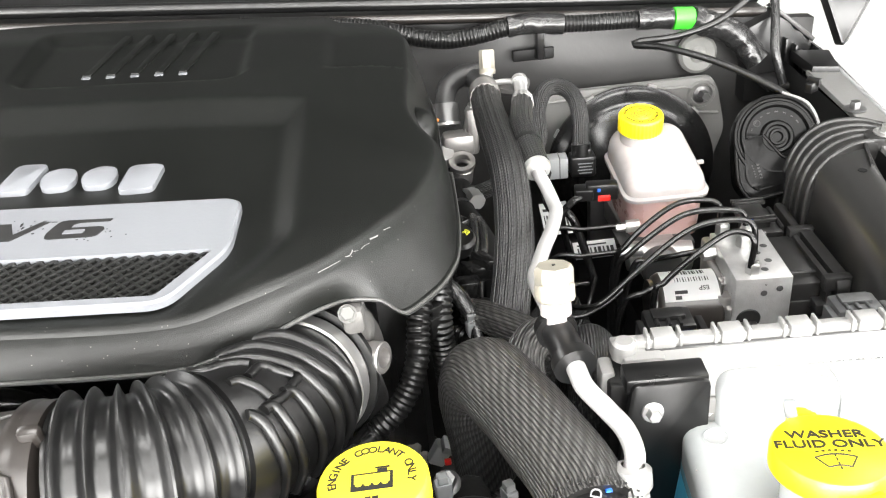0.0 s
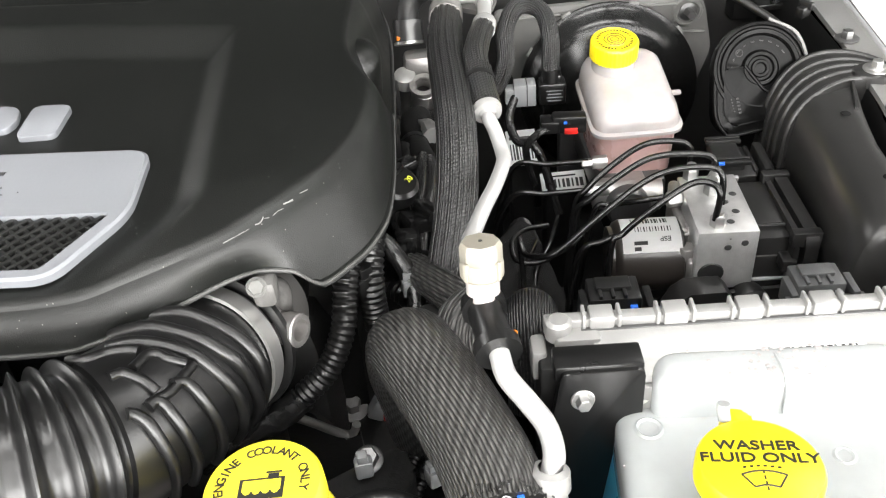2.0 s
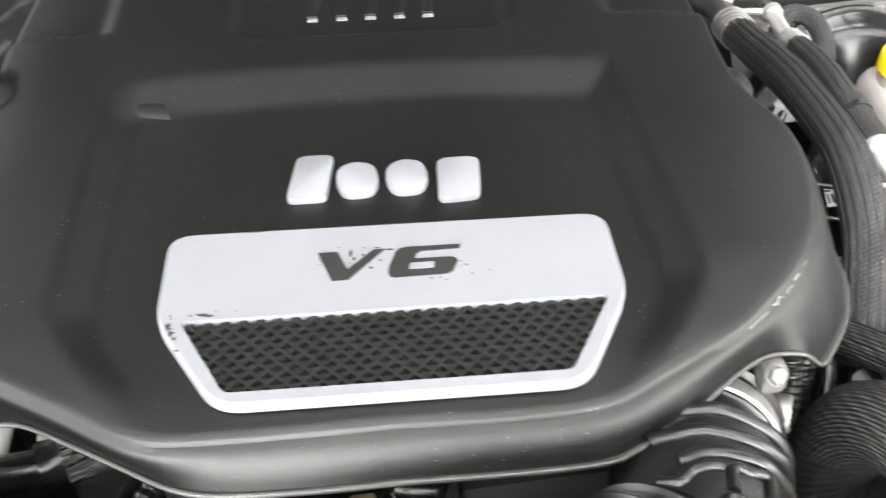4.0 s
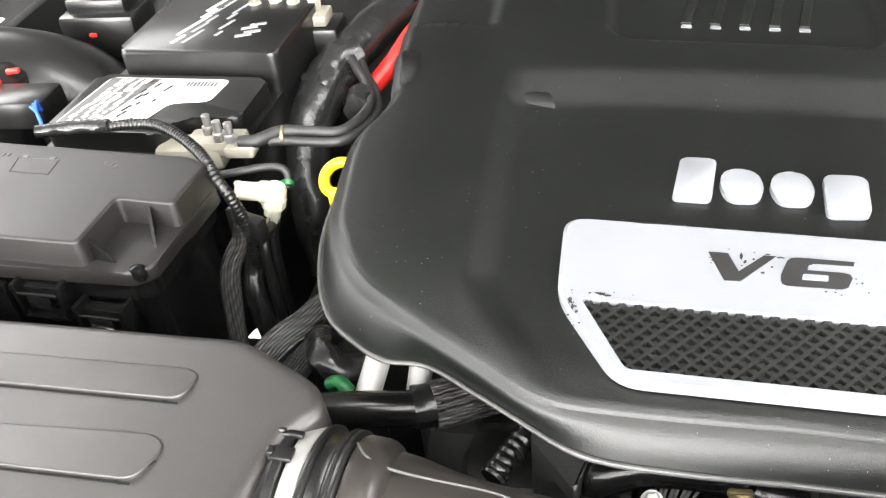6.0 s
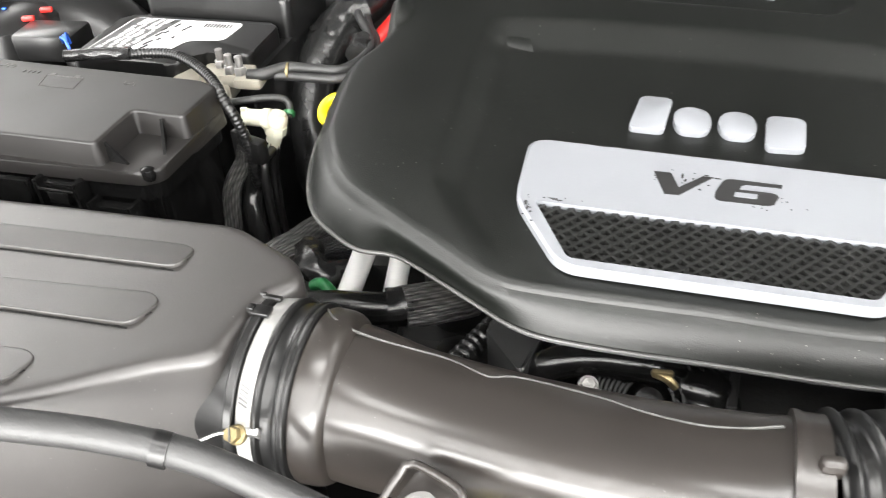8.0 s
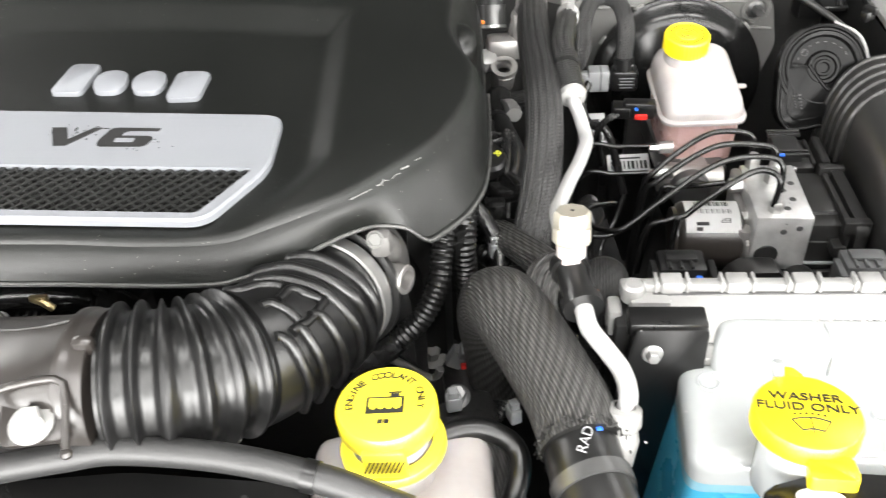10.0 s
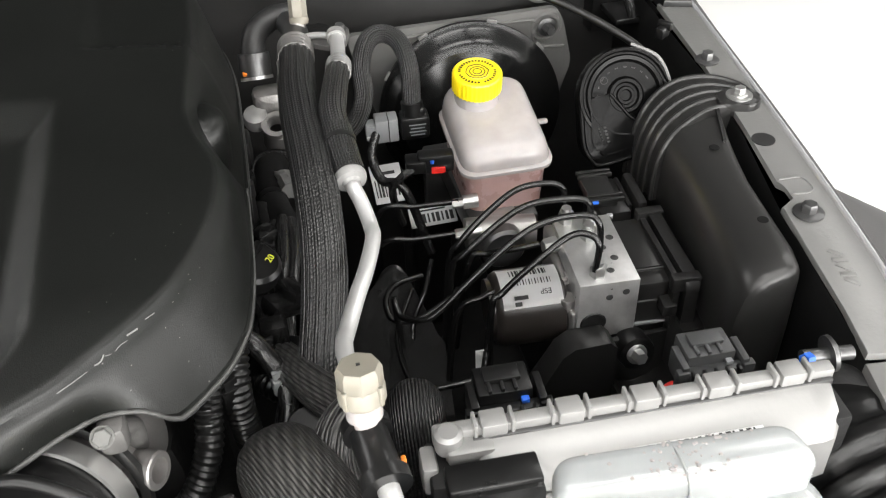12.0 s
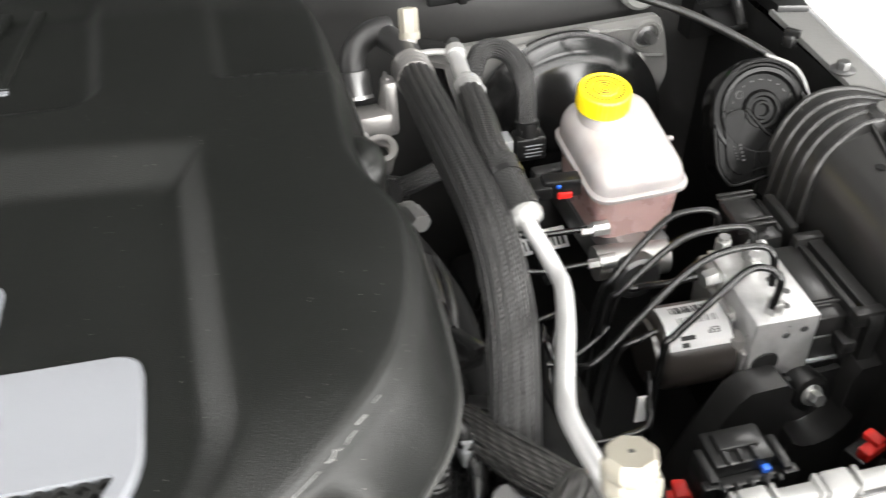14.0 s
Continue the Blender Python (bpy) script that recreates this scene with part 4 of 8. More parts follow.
ic = merge(tube([(-0.011, -0.0085, 0), (-0.005, -0.0065, 0), (0.0, -0.006, 0), (0.005, -0.0065, 0), (0.011, -0.0085, 0)], 0.0005, 6, 0.001),
           tube([(-0.011, -0.0085, 0), (-0.006, -0.0165, 0)], 0.0005, 6), tube([(0.011, -0.0085, 0), (0.006, -0.0165, 0)], 0.0005, 6),
           tube([(-0.006, -0.0165, 0), (0.0, -0.0152, 0), (0.006, -0.0165, 0)], 0.0005, 6, 0.001),
           *[box(-0.0004, 0.0004, -0.0185 + 0.0036 * k, -0.0165 + 0.0036 * k, -0.0002, 0.0004, 0) for k in range(4)],
           *[box(-0.0095 + 0.0034 * k, -0.0078 + 0.0034 * k, -0.0042 + 0.0012 * (1 - abs(k - 2.5) / 2.5), -0.0034 + 0.0012 * (1 - abs(k - 2.5) / 2.5), -0.0002, 0.0004, 0) for k in range(6)])
part("washer_symbol", ic, INK, cap, "windscreen washer symbol", m=TOPM)
# moisture beads on the tank
random.seed(4)
bead = bmesh.new()
for k in range(150):
    if k < 80:
        x, y, z = random.gauss(0.075, 0.022), random.uniform(-0.026, 0.0), 1.2053
    else:
        x, y = random.gauss(0.06, 0.055), random.gauss(-0.065, 0.02)
        z = 1.1765 + 0.06 * y
    r = random.uniform(0.0005, 0.0016)
    t_ = bmesh.new()
    bmesh.ops.create_icosphere(t_, subdivisions=1, radius=r)
    t_.transform(Matrix.Translation((x, y, z)) @ Matrix.Diagonal((1, 1, 0.35, 1)))
    bead = merge(bead, t_)
tagged(part("condensation", bead, MILKY, wt, "tiny moisture beads", m=WM), kind="stuff")
part("rear_bolt_boss", lathe([(0, 0.004), (0.005, 0.004), (0.006, 0.001), (0.01, 0.0), (0.01, -0.02), (0, -0.02)], 20), STEEL, rad, m=aim((0.102, 0.437, 1.185), (0, -0.6, 0.8)))
part("side_plate", box(0.044, 0.064, -0.045, -0.04, -0.1, -0.025, 0.002), RADIATOR, rad, m=RM)

# bracket with the rubber-tipped stud in front of the washer tank
sb = thing("stud_bracket", "black plate with a rubber-capped stud", "bracket", (0.19, 0.29, 1.17))
part("plate", prism(rounded([(0.1, 0.305), (0.145, 0.316), (0.26, 0.3), (0.3, 0.24), (0.12, 0.24)], 0.012), 1.192, 1.2, 0.002), GLOSSY, sb)
part("stud", lathe([(0.013, 0), (0.013, 0.003), (0.008, 0.004), (0.006, 0.012), (0.0055, 0.02), (0.0075, 0.0215), (0.0075, 0.029), (0.005, 0.033), (0, 0.034)], 24), RUBBER, sb, m=Matrix.Translation((0.192, 0.288, 1.2)))
part("stud_washer", lathe([(0.014, 0), (0.014, 0.002), (0.02, 0.002), (0.02, 0.0)], 28), STEEL, sb, m=Matrix.Translation((0.192, 0.288, 1.1995)))
part("cutout", prism(rounded([(0.12, 0.302), (0.135, 0.305), (0.15, 0.298), (0.147, 0.27), (0.128, 0.272)], 0.006), 1.2, 1.2012), LABEL, sb, "pale shape seen through a cut-out")
part("foot", box(0.15, 0.24, 0.25, 0.28, 0.9, 1.193, 0.004), PLASTIC, sb)

# ribbed air boot by the fender
ab = thing("air_boot", "black ribbed rubber air boot beside the washer tank", "air boot", (0.33, 0.4, 1.08))
part("boot", tube([(0.338, 0.468, 1.1), (0.337, 0.44, 1.115), (0.335, 0.38, 1.11), (0.33, 0.3, 1.1)], 0.06, 40, 0.0016,
                  rfun=lambda s, a, L: 1 + (0.045 if s > 0.03 else 0.0) * math.copysign(abs(math.sin(2 * math.pi * s / 0.017)) ** 0.5, math.sin(2 * math.pi * s / 0.017))), RUBBER, ab)
part("upper_horn", tube([(0.335, 0.5, 1.145), (0.352, 0.475, 1.15), (0.365, 0.455, 1.14), (0.37, 0.43, 1.11)], 0.018, 20), RUBBER_GREY, ab)
gm = thing("rail_fastener", "dull dark metal grommet bolt at the end of the radiator", "bolt", (0.325, 0.49, 1.19))
part("shank", tube([(0.3, 0.487, 1.194), (0.335, 0.484, 1.192)], 0.005, 12), DARKSTEEL, gm)
part("disc", lathe([(0, 0), (0.0125, 0), (0.0125, 0.003), (0.007, 0.006), (0, 0.006)], 24), DARKSTEEL, gm, m=aim((0.318, 0.486, 1.193), (1, -0.1, 0.1)))
part("blue_bolt", hexhead(0.005, 0.006), BLUE, gm, m=aim((0.302, 0.482, 1.197), (-1, -0.3, 0.3)))

# connectors on the back of the radiator
for (x, y, z), sc, lab in (((0.107, 0.517, 1.19), 1.05, "black wiring connector with a blue lock"), ((0.25, 0.516, 1.184), 1.0, "dusty grey wiring connector with locking arms")):
    cn = thing("wiring_connector", lab, "connector", (x, y, z), "radiator connectors")
    M = Matrix.Translation((x, y, z)) @ RZ @ Matrix.Scale(sc, 4)
    part("housing", merge(box(-0.018, 0.016, -0.008, 0.016, -0.03, 0.006, 0.0018), box(-0.022, 0.02, -0.016, -0.008, -0.03, -0.002, 0.0015), box(-0.013, 0.01, 0.0, 0.012, 0.006, 0.0095, 0.001)), PLASTIC if sc > 1 else CONNECTOR_GREY, cn, m=M)
    for sx in (-1, 1):
        part("lock_arm", merge(box(sx * 0.021 - 0.0025, sx * 0.021 + 0.0025, -0.014, 0.008, -0.016, 0.003, 0.0008), box(sx * 0.023 - 0.004, sx * 0.023 + 0.004, -0.016, -0.01, -0.018, 0.0, 0.0008)), PLASTIC if sc > 1 else CONNECTOR_GREY, cn, m=M)
    for k in range(3):
        part("top_ridge", box(-0.012 + 0.008 * k, -0.0095 + 0.008 * k, -0.0075, 0.012, 0.0055, 0.0085, 0.0006), PLASTIC if sc > 1 else CONNECTOR_GREY, cn, m=M)
    part("front_step", box(-0.012, 0.01, -0.021, -0.015, -0.012, -0.005, 0.001), PLASTIC if sc > 1 else CONNECTOR_GREY, cn, m=M)
    for k in range(5):
        part("rib", box(-0.018 + 0.008 * k, -0.0155 + 0.008 * k, -0.019, -0.014, -0.02, 0.0, 0.0005), PLASTIC, cn, m=M)
    part("lock", box(0.008, 0.013, -0.012, -0.008, -0.003, 0.001, 0.0006), BLUE if sc > 1 else GREYPLUG, cn, m=M)
    part("wire_tail", tube([M @ Vector((0.0, 0.01, -0.02)), M @ Vector((0.005, 0.03, -0.05)), M @ Vector((0.03, 0.05, -0.12))], 0.006, 10), TAPE, cn)
# black mounting bracket in front of the brake module
mb = thing("module_bracket", "black moulded bracket holding the brake module", "bracket", (0.24, 0.6, 1.05))
XZ = Matrix(((1, 0, 0, 0), (0, 0, 1, 0), (0, 1, 0, 0), (0, 0, 0, 1)))
for nm_, o_, y0_, y1_ in (("left_arm", [(0.14, 0.9), (0.15, 0.98), (0.176, 1.046), (0.193, 1.08), (0.204, 1.088), (0.235, 1.087), (0.242, 1.079), (0.243, 1.03), (0.242, 0.9)], 0.626, 0.652),
                          ("right_shelf", [(0.294, 0.9), (0.294, 1.072), (0.3, 1.084), (0.346, 1.083), (0.35, 1.07), (0.35, 0.9)], 0.625, 0.65),
                          ("back_wall", [(0.236, 0.9), (0.236, 1.073), (0.304, 1.073), (0.304, 0.9)], 0.64, 0.647),
                          ("pocket_lip", [(0.241, 0.9), (0.241, 1.036), (0.246, 1.026), (0.256, 1.019), (0.268, 1.0165), (0.281, 1.02), (0.291, 1.029), (0.296, 1.042), (0.296, 0.9)], 0.614, 0.642)):
    part(nm_, moved(prism(o_, y0_, y1_, 0.0035, 3), XZ), DUSTYBLACK, mb)
part("bushing", lathe([(0.0, 0.004), (0.008, 0.004), (0.011, 0.006), (0.0155, 0.0045), (0.0165, 0.001), (0.0165, -0.014), (0, -0.014)], 32), RUBBER, mb, m=aim((0.262, 0.632, 1.064), (0, -1, 0.25)))
bolt((0.2605, 0.6265, 1.0665), (0, -1, 0.35), 0.0062, 0.009, 0.0092, STEEL, "zinc hex bolt in the module bracket")

# brake module
AB = thing("brake_module", "machined aluminium brake hydraulic block with motor and controller", "brake module", (0.24, 0.7, 1.06))
AM = Matrix.Translation((0.2405, 0.695, 1.105)) @ Matrix.Rotation(radians(-5), 4, "Z")
blk = part("block", box(-0.0225, 0.0295, -0.045, 0.045, -0.034, 0.028, 0.0012), MACHINED, AB, m=AM)
part("valve_casting", merge(box(-0.031, -0.022, -0.016, 0.044, -0.034, 0.012, 0.004, 3), box(-0.028, -0.022, -0.044, -0.018, -0.034, -0.004, 0.003, 3), box(-0.031, -0.02, 0.02, 0.046, 0.008, 0.025, 0.004, 3),
                            moved(lathe([(0, 0.008), (0.007, 0.008), (0.008, 0.006), (0.008, -0.02), (0, -0.02)], 20), Matrix.Translation((-0.027, -0.03, -0.004)))), ALU, AB, "rounded cast valve body", m=AM)
for x, y in ((0.008, -0.03), (0.016, -0.015), (0.01, 0.0), (0.02, 0.012), (0.004, 0.026)):
    part("port", lathe([(0.0035, 0.0004), (0.0022, 0.0006), (0.0022, 0.0002), (0, 0.0002)], 14), DARKSTEEL, blk, m=AM @ Matrix.Translation((x, y, 0.028)))
for x, z in ((0.004, 0.012), (0.018, 0.016)):
    part("face_port", lathe([(0, 0.0004), (0.0028, 0.0006), (0.0032, 0.0)], 14), DARKSTEEL, blk, m=AM @ aim((x, -0.0453, z), (0, -1, 0)))
part("face_plug", lathe([(0, 0.001), (0.0105, 0.001), (0.0115, 0.0)], 28), GREASE, blk, m=AM @ aim((-0.008, -0.0453, -0.016), (0, -1, 0)))
part("rating_tag", box(-0.11, -0.096, -0.046, -0.0445, -0.06, -0.03, 0), LABEL, AB, "small white tag", m=AM)
part("motor", lathe([(0, 0.0), (0.03, 0.0), (0.0335, 0.003), (0.0335, 0.055), (0.031, 0.06), (0.0275, 0.062), (0.0275, 0.066), (0, 0.066)], 48), SATIN, AB, "dark steel motor can", m=AM @ aim((-0.027, -0.008, -0.02), (-1, 0, 0)))


def cyl_label(r, x0, x1, a0, a1, n=14):
    bm = bmesh.new()
    A = [[bm.verts.new((x, rr * math.cos(radians(a0 + (a1 - a0) * k / n)), rr * math.sin(radians(a0 + (a1 - a0) * k / n)))) for x in (x0, x1)] for k in range(n + 1) for rr in (r,)]
    for a, b in zip(A, A[1:]):
        bm.faces.new((a[0], a[1], b[1], b[0]))
    bmesh.ops.extrude_face_region(bm, geom=bm.faces[:])
    return bm


MOT = AM @ Matrix.Translation((-0.027, -0.008, -0.02))
part("label", cyl_label(0.0339, -0.056, -0.004, 66, 140), LABEL, AB, "white barcode label on the motor", m=MOT)
for k in range(13):
    x = -0.046 + 0.0026 * k
    part("barcode_bar", cyl_label(0.0342, x, x + 0.0009 + 0.0006 * (k % 3), 74, 88, 3), INK, AB, m=MOT)
    part("barcode_bar", cyl_label(0.0342, x + 0.002, x + 0.0026 + 0.0005 * (k % 2), 96, 106, 3), INK, AB, m=MOT)
words("ESP", 0.0068, 0.0002, INK, AB, MOT @ Matrix.Rotation(radians(119 - 90), 4, "X") @ Matrix.Translation((-0.018, 0, 0.0343)) @ Matrix.Rotation(radians(180), 4, "Z"), name="esp_lettering")
for k, (a0, w) in enumerate(((122, 0.012), (131, 0.006))):
    part("print_bar", cyl_label(0.0342, -0.046, -0.046 + w, a0, a0 + 6, 2), INK, AB, m=MOT)
ecu = part("controller", merge(box(0.028, 0.066, -0.038, 0.05, -0.045, 0.0145, 0.003), box(0.03, 0.06, -0.04, -0.03, -0.045, -0.004, 0.002)), DUSTYBLACK, AB, "black plastic controller housing", m=AM)
part("controller_lid", box(0.031, 0.062, -0.02, 0.046, 0.0145, 0.0175, 0.0012), DUSTYBLACK, ecu, m=AM)
for x0, x1, y0, y1, zt in ((0.0585, 0.0635, -0.05, 0.054, 0.0205), (0.0665, 0.078, -0.055, 0.056, 0.0235)):
    part("edge_flange", moved(prism(rounded([(y0, -0.05), (y1, -0.05), (y1, zt), (y0 + 0.006, zt + 0.003), (y0, zt - 0.006)], 0.005, 4), 0, x1 - x0, 0.0014), Matrix(((0, 0, 1, x0), (1, 0, 0, 0), (0, 1, 0, 0), (0, 0, 0, 1)))), DUSTYBLACK, ecu, m=AM)
for y in (-0.046, 0.046):
    part("flange_clip", box(0.056, 0.081, y - 0.005, y + 0.005, 0.012, 0.0265, 0.0015), DUSTYBLACK, ecu, m=AM)
part("corner_foot", box(0.05, 0.062, -0.054, -0.038, -0.012, 0.0, 0.0015), DUSTYBLACK, ecu, m=AM)
part("front_ridge", box(0.03, 0.06, -0.0425, -0.039, -0.03, -0.027, 0.0008), GREYPLUG, ecu, m=AM)
part("ridge", tube([(0.03, -0.024, 0.018), (0.058, -0.024, 0.018)], 0.0014, 8), DUSTYBLACK, ecu, m=AM)
plug = part("plug", merge(box(0.03, 0.06, 0.064, 0.12, -0.03, 0.012, 0.003), box(0.022, 0.05, 0.075, 0.118, 0.01, 0.022, 0.003)), DUSTYBLACK, AB, "black multi-pin plug", m=AM)
part("plug_flange", box(0.0665, 0.077, 0.068, 0.12, -0.035, 0.017, 0.004), DUSTYBLACK, plug, m=AM)
part("plug_flange", box(0.0575, 0.063, 0.07, 0.118, -0.035, 0.0145, 0.003), DUSTYBLACK, plug, m=AM)
for y in (0.072, 0.079, 0.112, 0.118):
    part("plug_ridge", box(0.02, 0.054, y - 0.0018, y + 0.0018, 0.02, 0.0245, 0.0008), DUSTYBLACK, plug, m=AM)
part("blue_lock", cbox(0.006, 0.003, 0.003, 0.0008), BLUE, plug, m=AM @ Matrix.Translation((0.022, 0.06, 0.03)))
part("clear_pin", cbox(0.006, 0.005, 0.005, 0.001), CHROME, plug, m=AM @ Matrix.Translation((0.036, 0.058, 0.014)))
for x, y in ((-0.011, 0.042), (0.002, 0.016), (-0.004, -0.033), (0.008, 0.03)):
    part("line_nut", merge(hexhead(0.0072, 0.012), moved(lathe([(0.0045, 0.009), (0.0045, 0.016), (0, 0.016)], 16), Matrix.Identity(4))), STEEL, AB, m=AM @ Matrix.Translation((x, y, 0.027)))
part("side_nut", merge(hexhead(0.0075, 0.013)), STEEL, AB, m=AM @ aim((-0.024, 0.022, 0.02), (-1, -0.2, 0)))
part("side_nut", merge(hexhead(0.0065, 0.013)), STEEL, AB, m=AM @ aim((-0.019, -0.008, 0.006), (-1, -0.3, 0)))
for (x, y, z), a in (((0.255, 0.555, 1.09), 0.3), ((0.092, 0.545, 1.115), -0.2)):
    rk = thing("connector_lock", "red locking clip on a dark plug behind the radiator", "connector", (x, y, z), "red locks")
    M = Matrix.Translation((x, y, z)) @ Matrix.Rotation(a, 4, "Z")
    part("clip", merge(cbox(0.022, 0.01, 0.01, 0.002), moved(cbox(0.01, 0.014, 0.006, 0.002), Matrix.Translation((0.004, 0.003, 0.006)))), RED, rk, m=M)
    part("plug_body", cbox(0.026, 0.018, 0.03, 0.003), PLASTIC, rk, m=M @ Matrix.Translation((0, 0.004, -0.019)))
    part("wire_tail", tube([M @ Vector((0, 0.004, -0.03)), M @ Vector((0.004, 0.012, -0.09)), M @ Vector((0.01, 0.02, -0.2))], 0.006, 10), TAPE, rk)

# ---- brake lines ----


def line(name, pts, r, material, label, category, group="", n=10, step=0.004, rfun=None):
    return solo(name, tube(pts, r, n, step, rfun), material, label, category, group)


for pts in ([(0.240, 0.761, 1.135), (0.238, 0.760, 1.152), (0.226, 0.764, 1.158), (0.195, 0.761, 1.160), (0.163, 0.746, 1.152), (0.135, 0.734, 1.135), (0.124, 0.736, 1.110), (0.119, 0.741, 1.0)],
            [(0.250, 0.723, 1.140), (0.249, 0.725, 1.158), (0.237, 0.730, 1.163), (0.200, 0.731, 1.165), (0.174, 0.727, 1.158), (0.135, 0.718, 1.135), (0.123, 0.722, 1.110), (0.119, 0.722, 0.99)],
            [(0.243, 0.682, 1.140), (0.243, 0.689, 1.165), (0.233, 0.697, 1.170), (0.200, 0.698, 1.170), (0.171, 0.694, 1.160), (0.130, 0.683, 1.135), (0.101, 0.675, 1.115), (0.087, 0.675, 1.108), (0.071, 0.692, 1.100), (0.069, 0.712, 1.100), (0.078, 0.725, 1.0)],
            [(0.230, 0.660, 1.14), (0.232, 0.662, 1.166), (0.226, 0.671, 1.171), (0.210, 0.674, 1.170), (0.179, 0.665, 1.157), (0.151, 0.661, 1.135), (0.140, 0.657, 1.120), (0.138, 0.655, 1.0)],
            [(0.214, 0.690, 1.112), (0.185, 0.690, 1.112), (0.160, 0.689, 1.112), (0.141, 0.688, 1.108), (0.118, 0.688, 1.090), (0.105, 0.682, 0.98)],
            [(0.204, 0.723, 1.125), (0.183, 0.728, 1.120), (0.161, 0.740, 1.110), (0.144, 0.742, 1.100), (0.129, 0.738, 1.0)],
            [(0.160, 0.836, 1.100), (0.120, 0.846, 1.095), (0.083, 0.853, 1.090), (0.062, 0.868, 1.0)],
            [(0.155, 0.806, 1.085), (0.112, 0.814, 1.080), (0.077, 0.821, 1.075), (0.049, 0.835, 1.0)],
            [(0.105, 0.766, 1.075), (0.08, 0.756, 1.08), (0.068, 0.745, 1.079), (0.0643, 0.7325, 1.075), (0.068, 0.7205, 1.0705), (0.0876, 0.7154, 1.07), (0.1131, 0.7188, 1.08), (0.13, 0.724, 1.09)],
            [(0.0956, 0.7765, 1.05), (0.0728, 0.7273, 1.05), (0.0665, 0.6819, 1.06), (0.067, 0.65, 1.069), (0.072, 0.637, 1.07), (0.0828, 0.6324, 1.07), (0.105, 0.632, 1.07), (0.1186, 0.6335, 1.07), (0.128, 0.64, 1.07), (0.1335, 0.6522, 1.071), (0.1441, 0.6765, 1.08)],
            [(0.1244, 0.8139, 1.05), (0.1099, 0.7825, 1.04), (0.088, 0.7415, 1.03), (0.085, 0.7, 0.98)]):
    line("brake_line", pts, 0.0029, GLOSSY, "bent black steel brake line", "brake line", "brake lines", 10, 0.003)

# brake fluid reservoir on its master cylinder
rs = thing("brake_reservoir", "milky brake fluid reservoir with pinkish fluid and a yellow cap", "brake reservoir", (0.21, 0.88, 1.08))
RSM = Matrix.Translation((0.212, 0.8895, 0)) @ Matrix.Rotation(radians(-1.5), 4, "Z")
HW, HD = 0.0455, 0.057


def ring_of(k, off, z, tilt):
    o = rounded([(-HW + off, -HD + off), (HW - off, -HD + off), (HW - off, HD - off), (-HW + off, HD - off)], 0.02, 5)
    return [(x, y, z + tilt * (y + HD)) for x, y in o]


TL = 0.235
body = part("lower_bowl", loft([ring_of(0, 0.011, 1.072, 0.0), ring_of(0, 0.006, 1.076, 0.02), ring_of(0, 0.0042, 1.10, 0.05), ring_of(0, 0.003, 1.1245, 0.08)]), FLUID, rs, "lower bowl, pinkish with fluid", m=RSM)
part("rim", loft([ring_of(0, 0.003, 1.1235, 0.08), ring_of(0, -0.0022, 1.126, 0.08), ring_of(0, -0.0024, 1.1295, 0.09), ring_of(0, 0.0005, 1.1315, 0.1)]), MILKY, rs, "moulded seam flange", m=RSM)
part("upper_shell", loft([ring_of(0, 0.0005, 1.131, 0.1), ring_of(0, 0.001, 1.1365, 0.14), ring_of(0, 0.0025, 1.142, 0.18), ring_of(0, 0.0058, 1.1468, 0.21), ring_of(0, 0.0105, 1.1496, TL), ring_of(0, 0.017, 1.151, TL), ring_of(0, 0.026, 1.1516, TL)]), [MILKY], rs, m=RSM)
part("filler_neck", lathe([(0.0225, -0.02), (0.0225, 0.002), (0, 0.002)], 32), MILKY, rs, m=Matrix.Translation((0.2, 0.911, 1.178)))


def fluted(r, h, k=36, amp=0.012):
    bm = bmesh.new()
    R = []
    n = k * 4
    for rr, z in ((0.93, 0.0), (1.0, 0.001), (1.0, h - 0.0025), (0.97, h - 0.0008), (0.93, h), (0.86, h), (0.84, h - 0.0006), (0.5, h - 0.0006), (0.48, h)):
        f = amp if 0.99 < rr else 0
        R.append([bm.verts.new((r * (rr + f * (1 if i % 4 < 2 else -1)) * math.cos(2 * math.pi * i / n), r * (rr + f * (1 if i % 4 < 2 else -1)) * math.sin(2 * math.pi * i / n), z)) for i in range(n)])
    for a, b in zip(R, R[1:]):
        for i in range(n):
            bm.faces.new((a[i], a[(i + 1) % n], b[(i + 1) % n], b[i]))
    bm.faces.new(R[0][::-1])
    bm.faces.new(R[-1])
    return bm


BCM = Matrix.Translation((0.2, 0.911, 1.1795)) @ Matrix.Rotation(radians(8), 4, "X")
bc = part("cap", fluted(0.0248, 0.020), YELLOW, rs, "ribbed yellow brake fluid cap", m=BCM)
for k in range(34):
    a = 2 * math.pi * k / 34
    if k % 9 != 8:
        part("print_bar", box(-0.0009, 0.0009, -0.0011 - 0.0003 * (k % 3), 0.0011, 0, 0.0002, 0), INK, bc, m=BCM @ Matrix.Rotation(a, 4, "Z") @ Matrix.Translation((0, 0.0178, 0.0198)))
for rr, w in ((0.0115, 6), (0.0075, 40), (0.0042, 40)):
    part("symbol_ring", tube([(rr * math.cos(2 * math.pi * i / w), rr * math.sin(2 * math.pi * i / w), 0) for i in range(w + 1)], 0.0005, 5, 0.02), INK, bc, m=BCM @ Matrix.Translation((0, 0, 0.0201)))
part("side_nib", cbox(0.016, 0.006, 0.005, 0.002), MILKY, rs, m=Matrix.Translation((0.265, 0.9, 1.135)))
